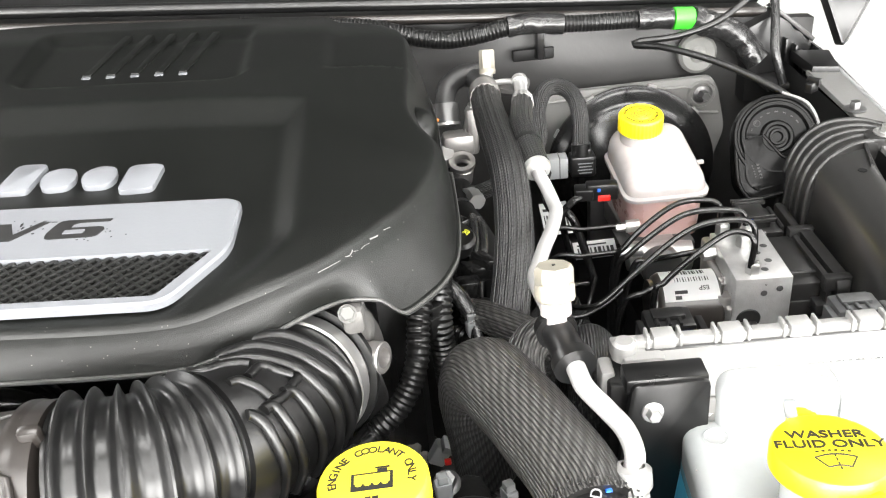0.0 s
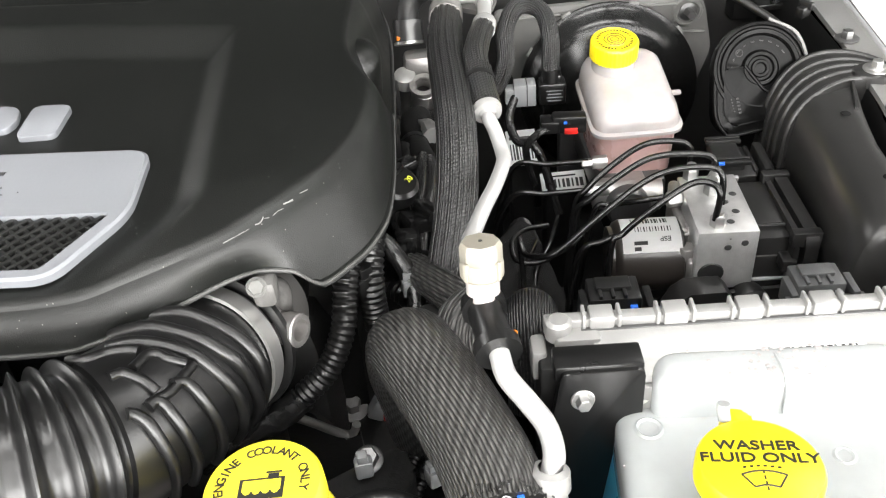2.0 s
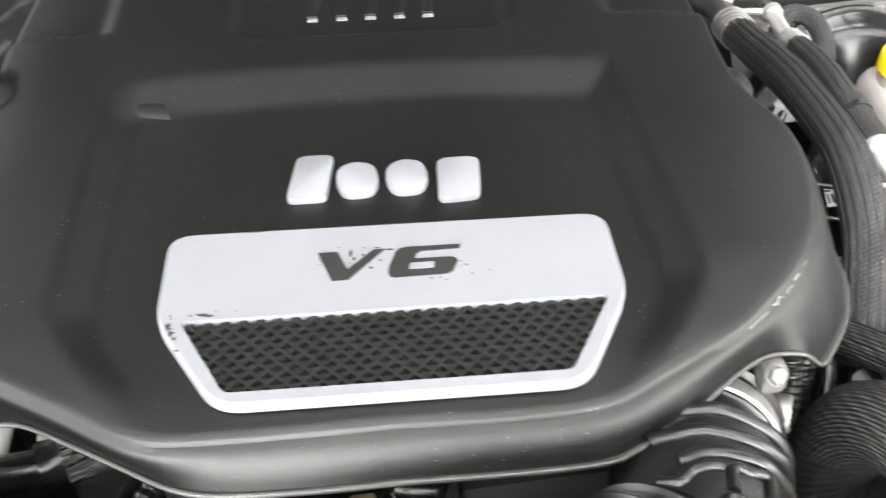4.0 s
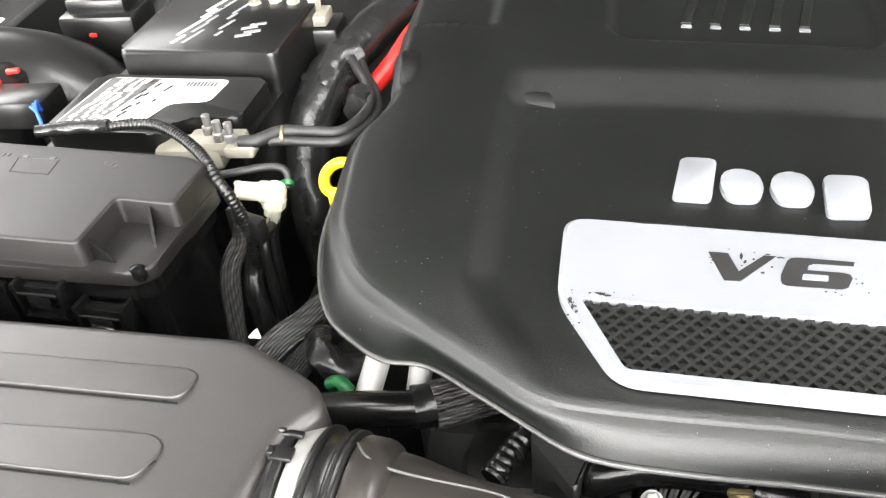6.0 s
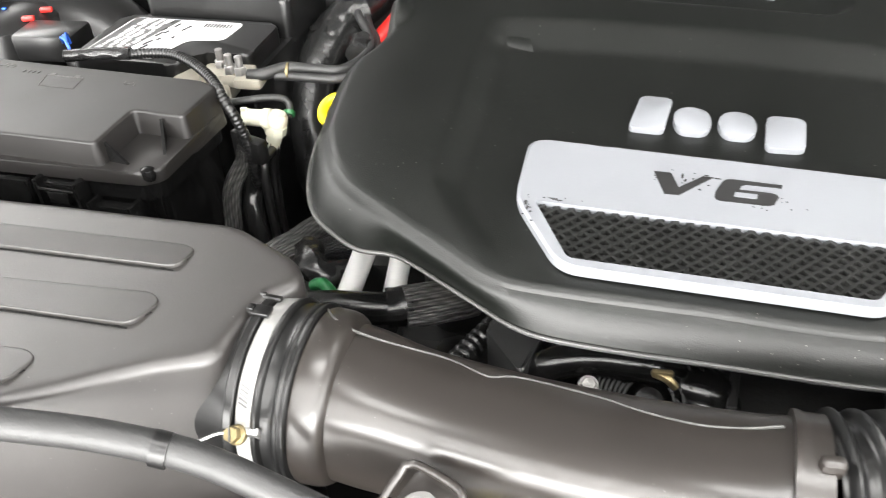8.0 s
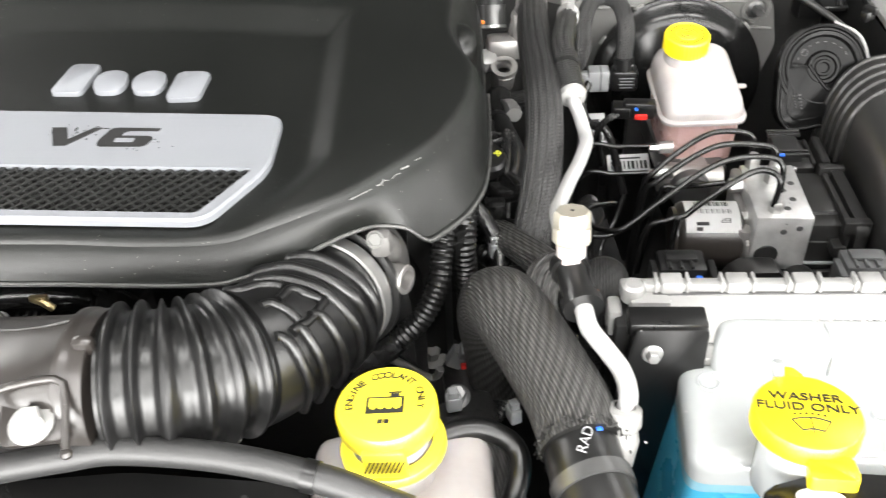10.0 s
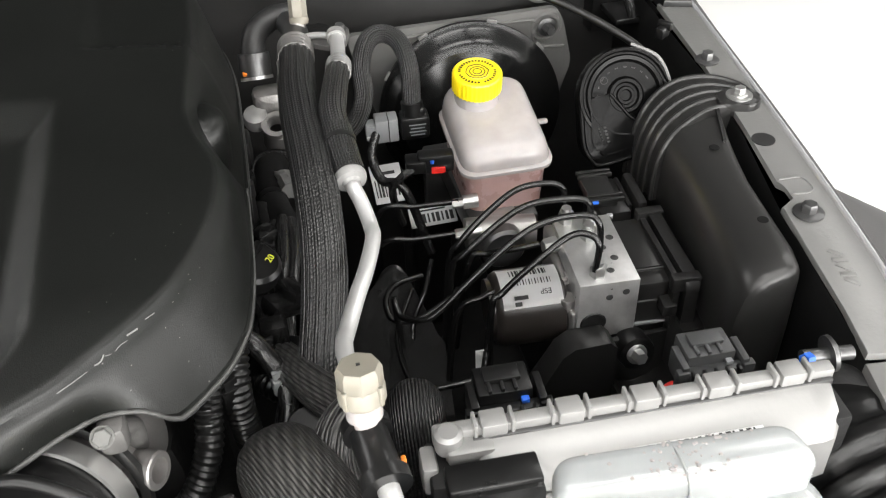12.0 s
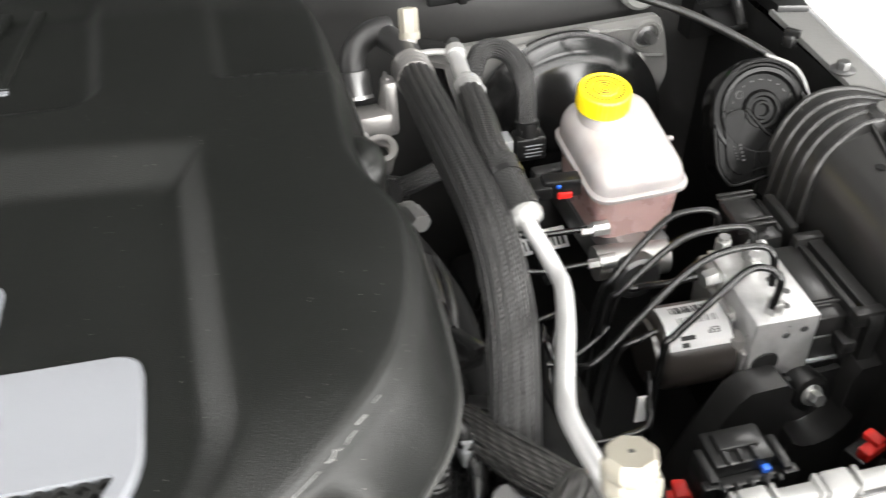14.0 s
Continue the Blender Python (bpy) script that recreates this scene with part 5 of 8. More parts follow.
mc = thing("master_cylinder", "cast aluminium brake master cylinder below its reservoir", "master cylinder", (0.2, 0.86, 1.03))
part("bore", lathe([(0, 0), (0.017, 0), (0.019, 0.003), (0.019, 0.13), (0, 0.13)], 28), ALU, mc, m=aim((0.195, 0.8, 1.062), (0.02, 1, 0.0)))
part("end_cap", lathe([(0, 0.004), (0.02, 0.003), (0.023, 0.0), (0.023, -0.012), (0, -0.012)], 28), DARKSTEEL, mc, m=aim((0.195, 0.797, 1.062), (0.02, -1, 0.0)))
for x, y, z in ((0.165, 0.836, 1.098), (0.16, 0.806, 1.084)):
    part("outlet_nut", merge(hexhead(0.005, 0.012), moved(lathe([(0, -0.014), (0.007, -0.014), (0.007, 0.001), (0, 0.001)], 18), Matrix.Identity(4))), STEEL, mc, m=aim((x, y, z), (-1, 0.1, -0.05)))
part("outlet_casting", merge(tube([(0.163, 0.824, 1.067), (0.2, 0.82, 1.066), (0.232, 0.816, 1.064)], 0.0165, 24), moved(cbox(0.03, 0.03, 0.022, 0.005, 3), Matrix.Translation((0.205, 0.828, 1.07)))), ALU, mc, "pale cast outlet body")
part("saddle", box(0.168, 0.24, 0.82, 0.95, 1.05, 1.08, 0.006), DARKSTEEL, mc)
part("flange", box(0.15, 0.26, 0.945, 0.96, 1.01, 1.09, 0.004), DARKSTEEL, mc)
ps = thing("level_sensor", "black sensor plug with a red lock beside the reservoir", "sensor", (0.15, 0.87, 1.13))
SM = Matrix.Translation((0.146, 0.872, 1.128)) @ Matrix.Rotation(radians(-8), 4, "Z")
part("plug_body", merge(cbox(0.036, 0.016, 0.02, 0.003), moved(cbox(0.02, 0.02, 0.014, 0.002), Matrix.Translation((-0.02, 0, -0.002)))), PLASTIC, ps, m=SM)
part("red_lock", cbox(0.014, 0.003, 0.007, 0.001), RED, ps, m=SM @ Matrix.Translation((0.002, -0.0085, -0.006)))
part("blue_dot", cbox(0.004, 0.002, 0.004, 0.0008), BLUE, ps, m=SM @ Matrix.Translation((-0.004, -0.0085, 0.004)))
part("sensor_wire", tube([(0.125, 0.87, 1.125), (0.11, 0.865, 1.12), (0.1, 0.87, 1.1), (0.11, 0.88, 1.05)], 0.004, 8), TAPE, ps)
bo = thing("brake_booster", "large black brake booster drum on the firewall", "brake booster", (0.235, 1.07, 1.06))
part("drum", lathe([(0, 0.03), (0.03, 0.03), (0.05, 0.022), (0.085, 0.02), (0.098, 0.012), (0.104, 0.0), (0.112, -0.004), (0.112, -0.01), (0.104, -0.014), (0.1, -0.05), (0, -0.05)], 64), GLOSSY, bo,
     m=aim((0.235, 1.06, 1.058), (-0.08, -1, 0.12)))
for a in (40, 75, 118, 150):
    part("crimp", cbox(0.012, 0.004, 0.004, 0.001), FLANGE, bo, m=aim((0.235, 1.06, 1.058), (-0.08, -1, 0.12)) @ Matrix.Rotation(radians(a), 4, "Z") @ Matrix.Translation((0.113, 0, -0.006)) @ Matrix.Rotation(radians(90), 4, "Z"))
bp_ = thing("booster_plate", "grey steel plate behind the brake booster", "bracket", (0.3, 1.1, 1.1))
part("plate", prism(rounded([(-0.13, -0.02), (-0.14, 0.028), (0.115, 0.028), (0.125, 0.01), (0.14, -0.05), (0.12, -0.12), (-0.1, -0.12)], 0.012), -0.003, 0.004, 0.0015), PLATE, bp_,
     m=Matrix.Translation((0.235, 1.096, 1.138)) @ Matrix.Rotation(radians(94), 4, "X"))
BPM = Matrix.Translation((0.235, 1.096, 1.138)) @ Matrix.Rotation(radians(94), 4, "X")
part("pressed_rim", tube([(-0.125, 0.016, 0.0045), (0.0, 0.017, 0.0045), (0.084, 0.016, 0.0045), (0.09, 0.008, 0.0045), (0.086, -0.01, 0.0045), (0.094, -0.02, 0.0045), (0.128, -0.026, 0.0045)], 0.0022, 8), PLATE, bp_, "pressed edge of the plate", m=BPM)
part("stud_ring", lathe([(0.013, 0.004), (0.0145, 0.007), (0.018, 0.007), (0.02, 0.004)], 28), PLATE, bp_, m=BPM @ Matrix.Translation((0.103, 0.004, 0)))
bolt((0.338, 1.09, 1.142), (0, -1, 0.1), 0.0065, 0.016, 0.011, DARKSTEEL, "dark stud and nut on the firewall plate")
for (tx, ty, tz), tw, tl in (((0.106, 0.936, 1.064), 0.034, 0.046), ((0.15, 0.916, 1.026), 0.052, 0.024)):
    lb = thing("barcode_tag", "white barcode label low beside the reservoir", "label", (tx, ty, tz), "tags")
    LBM = Matrix.Translation((tx, ty, tz)) @ Matrix.Rotation(radians(30), 4, "X")
    part("tag_face", cbox(tw, tl, 0.001, 0), LABEL, lb, m=LBM)
    for k in range(9):
        part("print_bar", cbox(tw * (0.035 + 0.02 * (k % 3)), tl * 0.45, 0.0012, 0), INK, lb, m=LBM @ Matrix.Translation((-tw * 0.4 + tw * 0.1 * k, -tl * 0.12, 0.0004)))
    part("print_line", cbox(tw * 0.7, tl * 0.08, 0.0012, 0), INK, lb, m=LBM @ Matrix.Translation((-tw * 0.06, tl * 0.27, 0.0004)))
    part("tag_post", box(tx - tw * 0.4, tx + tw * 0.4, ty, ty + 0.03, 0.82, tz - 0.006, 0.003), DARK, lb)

# horn
hn = thing("horn", "black disc horn with a pressed snail shell", "horn", (0.345, 0.88, 1.17))
HM = aim((0.343, 0.872, 1.168), (-0.12, -0.86, 0.5))
part("disc", lathe([(0, 0.003), (0.005, 0.003), (0.006, 0.006), (0.0085, 0.006), (0.0095, 0.0035), (0.012, 0.0035), (0.0135, 0.0065), (0.0165, 0.0065), (0.019, 0.0025), (0.033, 0.002), (0.0355, 0.0055), (0.039, 0.006), (0.0405, 0.003), (0.0425, 0.003), (0.044, 0.0055), (0.0465, 0.005), (0.048, -0.001), (0.048, -0.009), (0.044, -0.012), (0.044, -0.03), (0.03, -0.04), (0, -0.04)], 64), STAMPED, hn, m=HM)
part("snail", prism(rounded([(-0.044, 0.01), (-0.044, -0.052), (-0.03, -0.069), (0.02, -0.058), (0.03, -0.03), (0.02, 0.0)], 0.01), -0.03, 0.0025, 0.003), STAMPED, hn, m=HM)
part("snail_rim", tube([(-0.044, 0.0, 0.001), (-0.0445, -0.03, 0.001), (-0.043, -0.05, 0.001), (-0.036, -0.063, 0.001), (-0.028, -0.068, 0.001), (0.0, -0.063, 0.001), (0.022, -0.057, 0.001)], 0.0026, 10), STAMPED, hn, m=HM)
part("snail_plate", prism(rounded([(-0.037, 0.0), (-0.036, -0.046), (-0.027, -0.059), (0.014, -0.05), (0.014, -0.03), (-0.004, -0.012), (-0.016, 0.004)], 0.006), 0.002, 0.0058, 0.0014), STAMPED, hn, m=HM)
part("pressed_edge", tube([(-0.016, 0.003, 0.006), (-0.004, -0.0125, 0.0062), (0.004, -0.022, 0.0064), (0.014, -0.0265, 0.0062), (0.025, -0.025, 0.0055)], 0.0018, 10), STAMPED, hn, m=HM)
for k in range(5):
    part("stamped_mark", cbox(0.0026, 0.0018, 0.0012, 0.0003), DUSTYBLACK, hn, m=HM @ Matrix.Translation((-0.023 + 0.0008 * k, -0.03 - 0.0036 * k, 0.0061)) @ Matrix.Rotation(radians(8), 4, "Z"))
    part("stamped_mark", cbox(0.0012, 0.0014, 0.001, 0.0003), DUSTYBLACK, hn, m=HM @ Matrix.Translation((-0.029 + 0.0008 * k, -0.031 - 0.003 * k, 0.0061)) @ Matrix.Rotation(radians(8), 4, "Z"))
for k in range(14):
    a = radians(35 + 12 * k + 5 * (k % 3))
    part("stamped_dot", cbox(0.0026 if k % 4 else 0.004, 0.0011, 0.0008, 0.0002), DUSTYBLACK, hn, m=HM @ Matrix.Rotation(a, 4, "Z") @ Matrix.Translation((0.028, 0, 0.0024)) @ Matrix.Rotation(radians(90), 4, "Z"))
part("stamped_ring", tube([(0.0035 * math.cos(k * 0.393), 0.0035 * math.sin(k * 0.393), 0) for k in range(17)], 0.0005, 6, 0.02), DUSTYBLACK, hn, m=HM @ Matrix.Translation((-0.021, 0.016, 0.0028)))
part("edge_strap", tube([(0.05, -0.03, 0.0), (0.048, 0.0, 0.004), (0.036, 0.034, 0.003), (0.01, 0.05, -0.004)], 0.0018, 8), FLANGE, hn, m=HM)

# air snorkel along the fender
sn = thing("fender_snorkel", "large black plastic air snorkel bolted along the fender", "air snorkel", (0.36, 0.7, 1.05))
secs = []
for y, xl, xr, zt, k in ((0.5735, 0.318, 0.352, 1.168, 0.3), (0.5745, 0.313, 0.355, 1.176, 0.7), (0.577, 0.310, 0.358, 1.180, 0.9), (0.582, 0.309, 0.361, 1.1825, 1), (0.60, 0.311, 0.366, 1.183, 1), (0.63, 0.316, 0.37, 1.183, 1),
                        (0.66, 0.321, 0.374, 1.183, 1), (0.69, 0.327, 0.378, 1.183, 1), (0.72, 0.332, 0.385, 1.183, 1), (0.75, 0.336, 0.393, 1.183, 1), (0.775, 0.339, 0.401, 1.183, 1), (0.8, 0.342, 0.41, 1.181, 1)):
    secs.append([(xl + 0.012, y, 0.92), (xl + 0.006, y, 1.07), (xl, y, 1.115), (xl + 0.002, y, 1.142), (xl + 0.006, y, zt - 0.019), (xl + 0.0125, y, zt - 0.009), (xl + 0.021, y, zt - 0.003), (xr - 0.014, y, zt), (xr - 0.007, y, zt), (xr - 0.002, y, zt - 0.003), (xr, y, zt - 0.008), (xr + 0.002, y, 1.12), (xr + 0.002, y, 0.92)])
part("trunk", loft(secs), SNORKEL, sn)
def arch(f):
    """Arched line over the snorkel's rear end, from the rear edge (f = 0) to the front edge (f = 1)."""
    rear = [(0.342, 0.85, 1.09), (0.347, 0.849, 1.14), (0.362, 0.852, 1.17), (0.388, 0.855, 1.185), (0.418, 0.848, 1.189), (0.441, 0.83, 1.187), (0.446, 0.812, 1.185)]
    front = [(0.335, 0.772, 1.11), (0.337, 0.774, 1.145), (0.347, 0.778, 1.168), (0.37, 0.786, 1.1815), (0.398, 0.796, 1.185), (0.424, 0.794, 1.185), (0.442, 0.8, 1.184)]
    P = [Vector(a).lerp(Vector(b), f) for a, b in zip(rear, front)]
    out = []
    for i in range(len(P) - 1):
        a, b, c, d = P[max(i - 1, 0)], P[i], P[i + 1], P[min(i + 2, len(P) - 1)]
        for k in range(4):
            t = k / 4
            out.append(0.5 * ((2 * b) + (c - a) * t + (2 * a - 5 * b + 4 * c - d) * t * t + (3 * b - a - 3 * c + d) * t ** 3))
    return out + [P[-1]]


part("arched_end", loft([[tuple(v) for v in arch(k / 8)] + [(0.446, 0.812 - 0.012 * k / 8, 1.09)] for k in range(9)]), SNORKEL, sn)
for f, r in ((0.0, 0.003), (0.24, 0.0028), (0.46, 0.0028), (0.68, 0.0028), (0.95, 0.003)):
    part("arched_rib", tube(arch(f), r, 10), SNORKEL, sn)
part("mount_ear", prism(rounded([(0.405, 0.797), (0.434, 0.786), (0.448, 0.794), (0.449, 0.812), (0.436, 0.824), (0.41, 0.82)], 0.009), 1.168, 1.1895, 0.003), SNORKEL, sn)
part("stay_rib", prism([(0.382, 0.746), (0.3845, 0.745), (0.4055, 0.801), (0.403, 0.802)], 1.17, 1.186, 0.0), SNORKEL, sn)
for x, y, z in ((0.371, 0.741, 1.1832), (0.359, 0.636, 1.1832)):
    part("hole", lathe([(0, 0.0004), (0.0042, 0.0004), (0.0046, 0.0)], 20), FELT, sn, m=Matrix.Translation((x, y, z)))
part("mount_washer", lathe([(0, 0), (0.0125, 0), (0.0125, 0.0016), (0.009, 0.0022), (0, 0.0022)], 32), STEEL, sn, m=Matrix.Translation((0.429, 0.806, 1.1893)))
bolt((0.429, 0.806, 1.1912), (0, 0, 1), 0.0056, 0.006, 0.008, STEEL, "bright flanged bolt holding the air snorkel")

# ---- firewall cables ----
cd = thing("cowl_harness", "ribbed black wiring conduit with tape along the cowl", "wiring harness", (0.15, 1.1, 1.25))
part("conduit", tube([(-0.25, 1.1, 1.295), (-0.102, 1.1, 1.277), (-0.018, 1.1, 1.253), (0.03, 1.1, 1.25), (0.095, 1.1, 1.26)], 0.011, 16, 0.0012, rings(0.0048, 0.07, 0.6)), PLASTIC, cd)
part("conduit", tube([(0.15, 1.1, 1.254), (0.2, 1.1, 1.251), (0.257, 1.1, 1.249)], 0.0105, 16, 0.0012, rings(0.0048, 0.07, 0.6)), PLASTIC, cd)
part("tape_wrap", tube([(0.082, 1.1, 1.258), (0.11, 1.1, 1.259), (0.153, 1.1, 1.254)], 0.0135, 16, 0.003, lambda s, a, L: 1 + 0.12 * noise.noise((s * 90, a * 2, 1))), TAPE, cd, "shiny crinkled tape")
part("tape_wrap", tube([(0.25, 1.1, 1.249), (0.275, 1.1, 1.248), (0.295, 1.1, 1.246)], 0.0135, 16, 0.003, lambda s, a, L: 1 + 0.12 * noise.noise((s * 90, a * 2, 4))), TAPE, cd, "shiny crinkled tape")
part("green_band", tube([(0.297, 1.098, 1.246), (0.322, 1.098, 1.244)], 0.0142, 16, 0.005), GREEN, cd, "bright green marker tape")
part("tape_wrap", tube([(0.322, 1.1, 1.243), (0.35, 1.1, 1.232), (0.385, 1.1, 1.212), (0.41, 1.09, 1.18)], 0.0165, 16, 0.003, lambda s, a, L: 1 + 0.2 * noise.noise((s * 80, a * 2, 7))), TAPE, cd, "shiny crinkled tape")
part("clip", box(0.118, 0.128, 1.092, 1.112, 1.212, 1.262, 0.002), PLASTIC, cd)
line("hood_cable", [(0.437, 1.07, 1.30), (0.39, 1.07, 1.275), (0.34, 1.055, 1.25), (0.287, 1.05, 1.238), (0.243, 1.06, 1.233), (0.236, 1.056, 1.23), (0.263, 1.018, 1.235), (0.311, 0.976, 1.225), (0.350, 0.935, 1.210), (0.375, 0.9, 1.195), (0.39, 0.86, 1.17)],
     0.0042, RUBBER, "thin black hood release cable", "cable", n=10)
line("wire_loom", [(0.43, 1.05, 1.16), (0.42, 1.06, 1.2), (0.425, 1.08, 1.235), (0.43, 1.1, 1.26)], 0.006, TAPE, "taped wire loom beside the cowl", "wiring", n=10)
solo("cable_clip", merge(cbox(0.016, 0.01, 0.012, 0.002), moved(cbox(0.006, 0.016, 0.008, 0.001), Matrix.Translation((0.004, 0, 0.006)))), PLASTIC, "small black cable clip", "clip", m=Matrix.Translation((0.412, 0.94, 1.195)) @ Matrix.Rotation(0.6, 4, "Z"))

# ---- air-conditioning lines ----
ha = thing("large_ac_hose", "thick ribbed black sleeved hose from the firewall", "hose", (0.01, 0.75, 1.18))
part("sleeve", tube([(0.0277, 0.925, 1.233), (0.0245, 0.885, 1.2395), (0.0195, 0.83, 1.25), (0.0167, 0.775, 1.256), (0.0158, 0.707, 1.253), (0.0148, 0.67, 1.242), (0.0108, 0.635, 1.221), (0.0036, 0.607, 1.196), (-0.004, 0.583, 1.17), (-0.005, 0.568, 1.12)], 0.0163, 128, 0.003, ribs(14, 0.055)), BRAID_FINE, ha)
part("ferrule", tube([(0.0272, 0.92, 1.2338), (0.0285, 0.936, 1.2318), (0.0298, 0.952, 1.23)], 0.0168, 28, 0.0012, rings(0.009, 0.05, 0.7)), ALU, ha, "crimped aluminium ferrule")
part("fitting", tube([(0.0295, 0.95, 1.23), (0.034, 0.98, 1.228), (0.034, 1.01, 1.222), (0.028, 1.06, 1.21)], 0.0125, 20), DARKSTEEL, ha)
part("port", tube([(0.034, 0.974, 1.228), (0.0375, 0.984, 1.236), (0.0395, 0.99, 1.245)], 0.0075, 16), ALU, ha)
part("port_cap", merge(lathe([(0.0085, 0), (0.009, 0.001), (0.009, 0.022), (0.0075, 0.024), (0, 0.024)], 6), moved(lathe([(0.0092, -0.004), (0.0098, 0.0), (0.0092, 0.003)], 20), Matrix.Identity(4))), WHITE, ha, "aged white service port cap", m=aim((0.0393, 0.9885, 1.2415), (0.05, 0.3, 1)))
hb = thing("small_ac_hose", "slim ribbed sleeved hose ending in an aluminium pipe", "hose", (0.045, 0.75, 1.23))
part("sleeve", tube([(0.0592, 0.866, 1.2435), (0.0532, 0.835, 1.251), (0.046, 0.795, 1.259), (0.0408, 0.764, 1.262), (0.0405, 0.735, 1.258)], 0.0112, 96, 0.003, ribs(10, 0.06)), BRAID_SLIM, hb)
part("sleeve_cuff", tube([(0.0405, 0.744, 1.259), (0.0405, 0.7213, 1.254), (0.042, 0.699, 1.2485)], 0.0128, 40, 0.002, ribs(24, 0.03)), BRAID_FINE, hb)
part("strap", tube([(0.0405, 0.7325, 1.2568), (0.0405, 0.7285, 1.2558)], 0.0134, 28), RUBBER, hb)
part("ferrule", tube([(0.0592, 0.864, 1.244), (0.0613, 0.8777, 1.2405), (0.0638, 0.894, 1.237)], 0.0112, 24, 0.0012, rings(0.008, 0.06, 0.7)), RADIATOR, hb, "bright crimped ferrule with a blue paint dot")
part("paint_dot", cbox(0.004, 0.004, 0.002, 0.0008), BLUE, hb, m=Matrix.Translation((0.066, 0.886, 1.2475)))
part("neck", tube([(0.0635, 0.892, 1.237), (0.067, 0.92, 1.2365), (0.0697, 0.945, 1.239)], 0.007, 16), ALU_PIPE, hb)
part("bracket_arm", prism(rounded([(0.032, 0.964), (0.064, 0.94), (0.078, 0.944), (0.087, 0.974), (0.08, 0.988), (0.064, 0.966), (0.038, 0.984)], 0.006), 1.226, 1.231, 0.0012), DULLALU, hb, "flat cast bracket arm")
part("arm_bolt", merge(hexhead(0.005, 0.006), lathe([(0, -0.001), (0.007, -0.001), (0.007, 0.001), (0, 0.001)], 20)), DARKSTEEL, hb, m=aim((0.077, 0.975, 1.2315), (0, -0.2, 1)))
part("neck_ring", tube([(0.0692, 0.941, 1.2387), (0.07, 0.949, 1.2395)], 0.0092, 20), RADIATOR, hb)
part("crossover", tube([(0.0697, 0.945, 1.2395), (0.05, 0.958, 1.237), (0.03, 0.965, 1.231)], 0.0032, 10), ALU_PIPE, hb)
part("arm", prism(rounded([(0.03, 1.0), (0.055, 1.02), (0.08, 1.0), (0.074, 0.98), (0.05, 0.995)], 0.006), 1.208, 1.222, 0.004), GREASE, hb)
part("pipe_collar", lathe([(0.006, 0.007), (0.0075, 0.004), (0.0115, 0.003), (0.0125, -0.001), (0.0115, -0.005), (0, -0.005)], 28), RADIATOR, hb, "bright beaded collar", m=aim((0.0424, 0.696, 1.247), (0.05, -1, -0.28)))
part("pipe", tube([(0.0424, 0.7, 1.2475), (0.0432, 0.688, 1.2435), (0.0462, 0.677, 1.238), (0.0487, 0.656, 1.231), (0.0472, 0.64, 1.231), (0.0369, 0.61, 1.231), (0.0266, 0.586, 1.231), (0.0156, 0.559, 1.2295), (0.0108, 0.543, 1.232), (0.0105, 0.522, 1.2325), (0.012, 0.5, 1.2325), (0.013, 0.478, 1.231)], 0.0057, 18, 0.003), ALU_PIPE, hb, "bent bare aluminium pipe")
VM = aim((0.0125, 0.474, 1.243), (0.01, 0.2, 1))
part("valve_body", lathe([(0.007, -0.012), (0.007, 0.0), (0.0105, 0.002), (0.0105, 0.018), (0, 0.018)], 24), MILKY, hb, "milky valve body", m=VM)
vc = part("valve_cap", merge(lathe([(0.0115, 0.014), (0.013, 0.016), (0.013, 0.033), (0.0115, 0.036), (0, 0.036)], 8), lathe([(0.0118, 0.012), (0.0135, 0.014), (0.0135, 0.022), (0.0125, 0.024)], 20)), WHITE, hb, "aged white faceted service cap", m=VM)
part("cap_hole", cbox(0.0022, 0.002, 0.0006, 0), INK, vc, m=VM @ Matrix.Translation((0, 0, 0.0362)))
for k in range(4):
    part("cap_rib", cbox(0.003, 0.003, 0.012, 0.0008), WHITE, vc, m=VM @ Matrix.Rotation(radians(45 + 90 * k), 4, "Z") @ Matrix.Translation((0.0135, 0, 0.02)))
part("valve_neck", tube([(0.0125, 0.471, 1.226), (0.0125, 0.473, 1.236)], 0.0065, 16), RADIATOR, hb)
part("pipe_clip", tube([(0.0125, 0.478, 1.230), (0.0145, 0.455, 1.231), (0.0165, 0.436, 1.229)], 0.0112, 24, 0.003), PLASTIC, hb, "black pipe clip")
for p, q in (((0.0123, 0.48, 1.231), (0.0126, 0.472, 1.231)), ((0.0158, 0.443, 1.23), (0.0167, 0.435, 1.229))):
    part("clip_collar", tube([p, q], 0.0142, 24), RUBBER, hb)
part("clip_tag", cbox(0.003, 0.005, 0.007, 0.001), ORANGE, hb, m=Matrix.Translation((0.0285, 0.452, 1.226)))
part("lower_pipe", tube([(0.0165, 0.44, 1.229), (0.017, 0.432, 1.228), (0.019, 0.42, 1.2245), (0.029, 0.406, 1.217), (0.037, 0.392, 1.211), (0.0385, 0.377, 1.205), (0.034, 0.366, 1.197)], 0.0064, 18, 0.002), ALU_PIPE, hb, "bent bare aluminium pipe")
part("end_fitting", lathe([(0.007, 0.012), (0.011, 0.01), (0.012, 0.0), (0.01, -0.004), (0.012, -0.012), (0.01, -0.03), (0, -0.03)], 24), RADIATOR, hb, m=aim((0.0335, 0.364, 1.195), (0.1, 0.3, 1)))

lp = thing("looped_hose", "looped fine-braided hose with a grey wiring plug", "hose", (0.12, 0.97, 1.16))
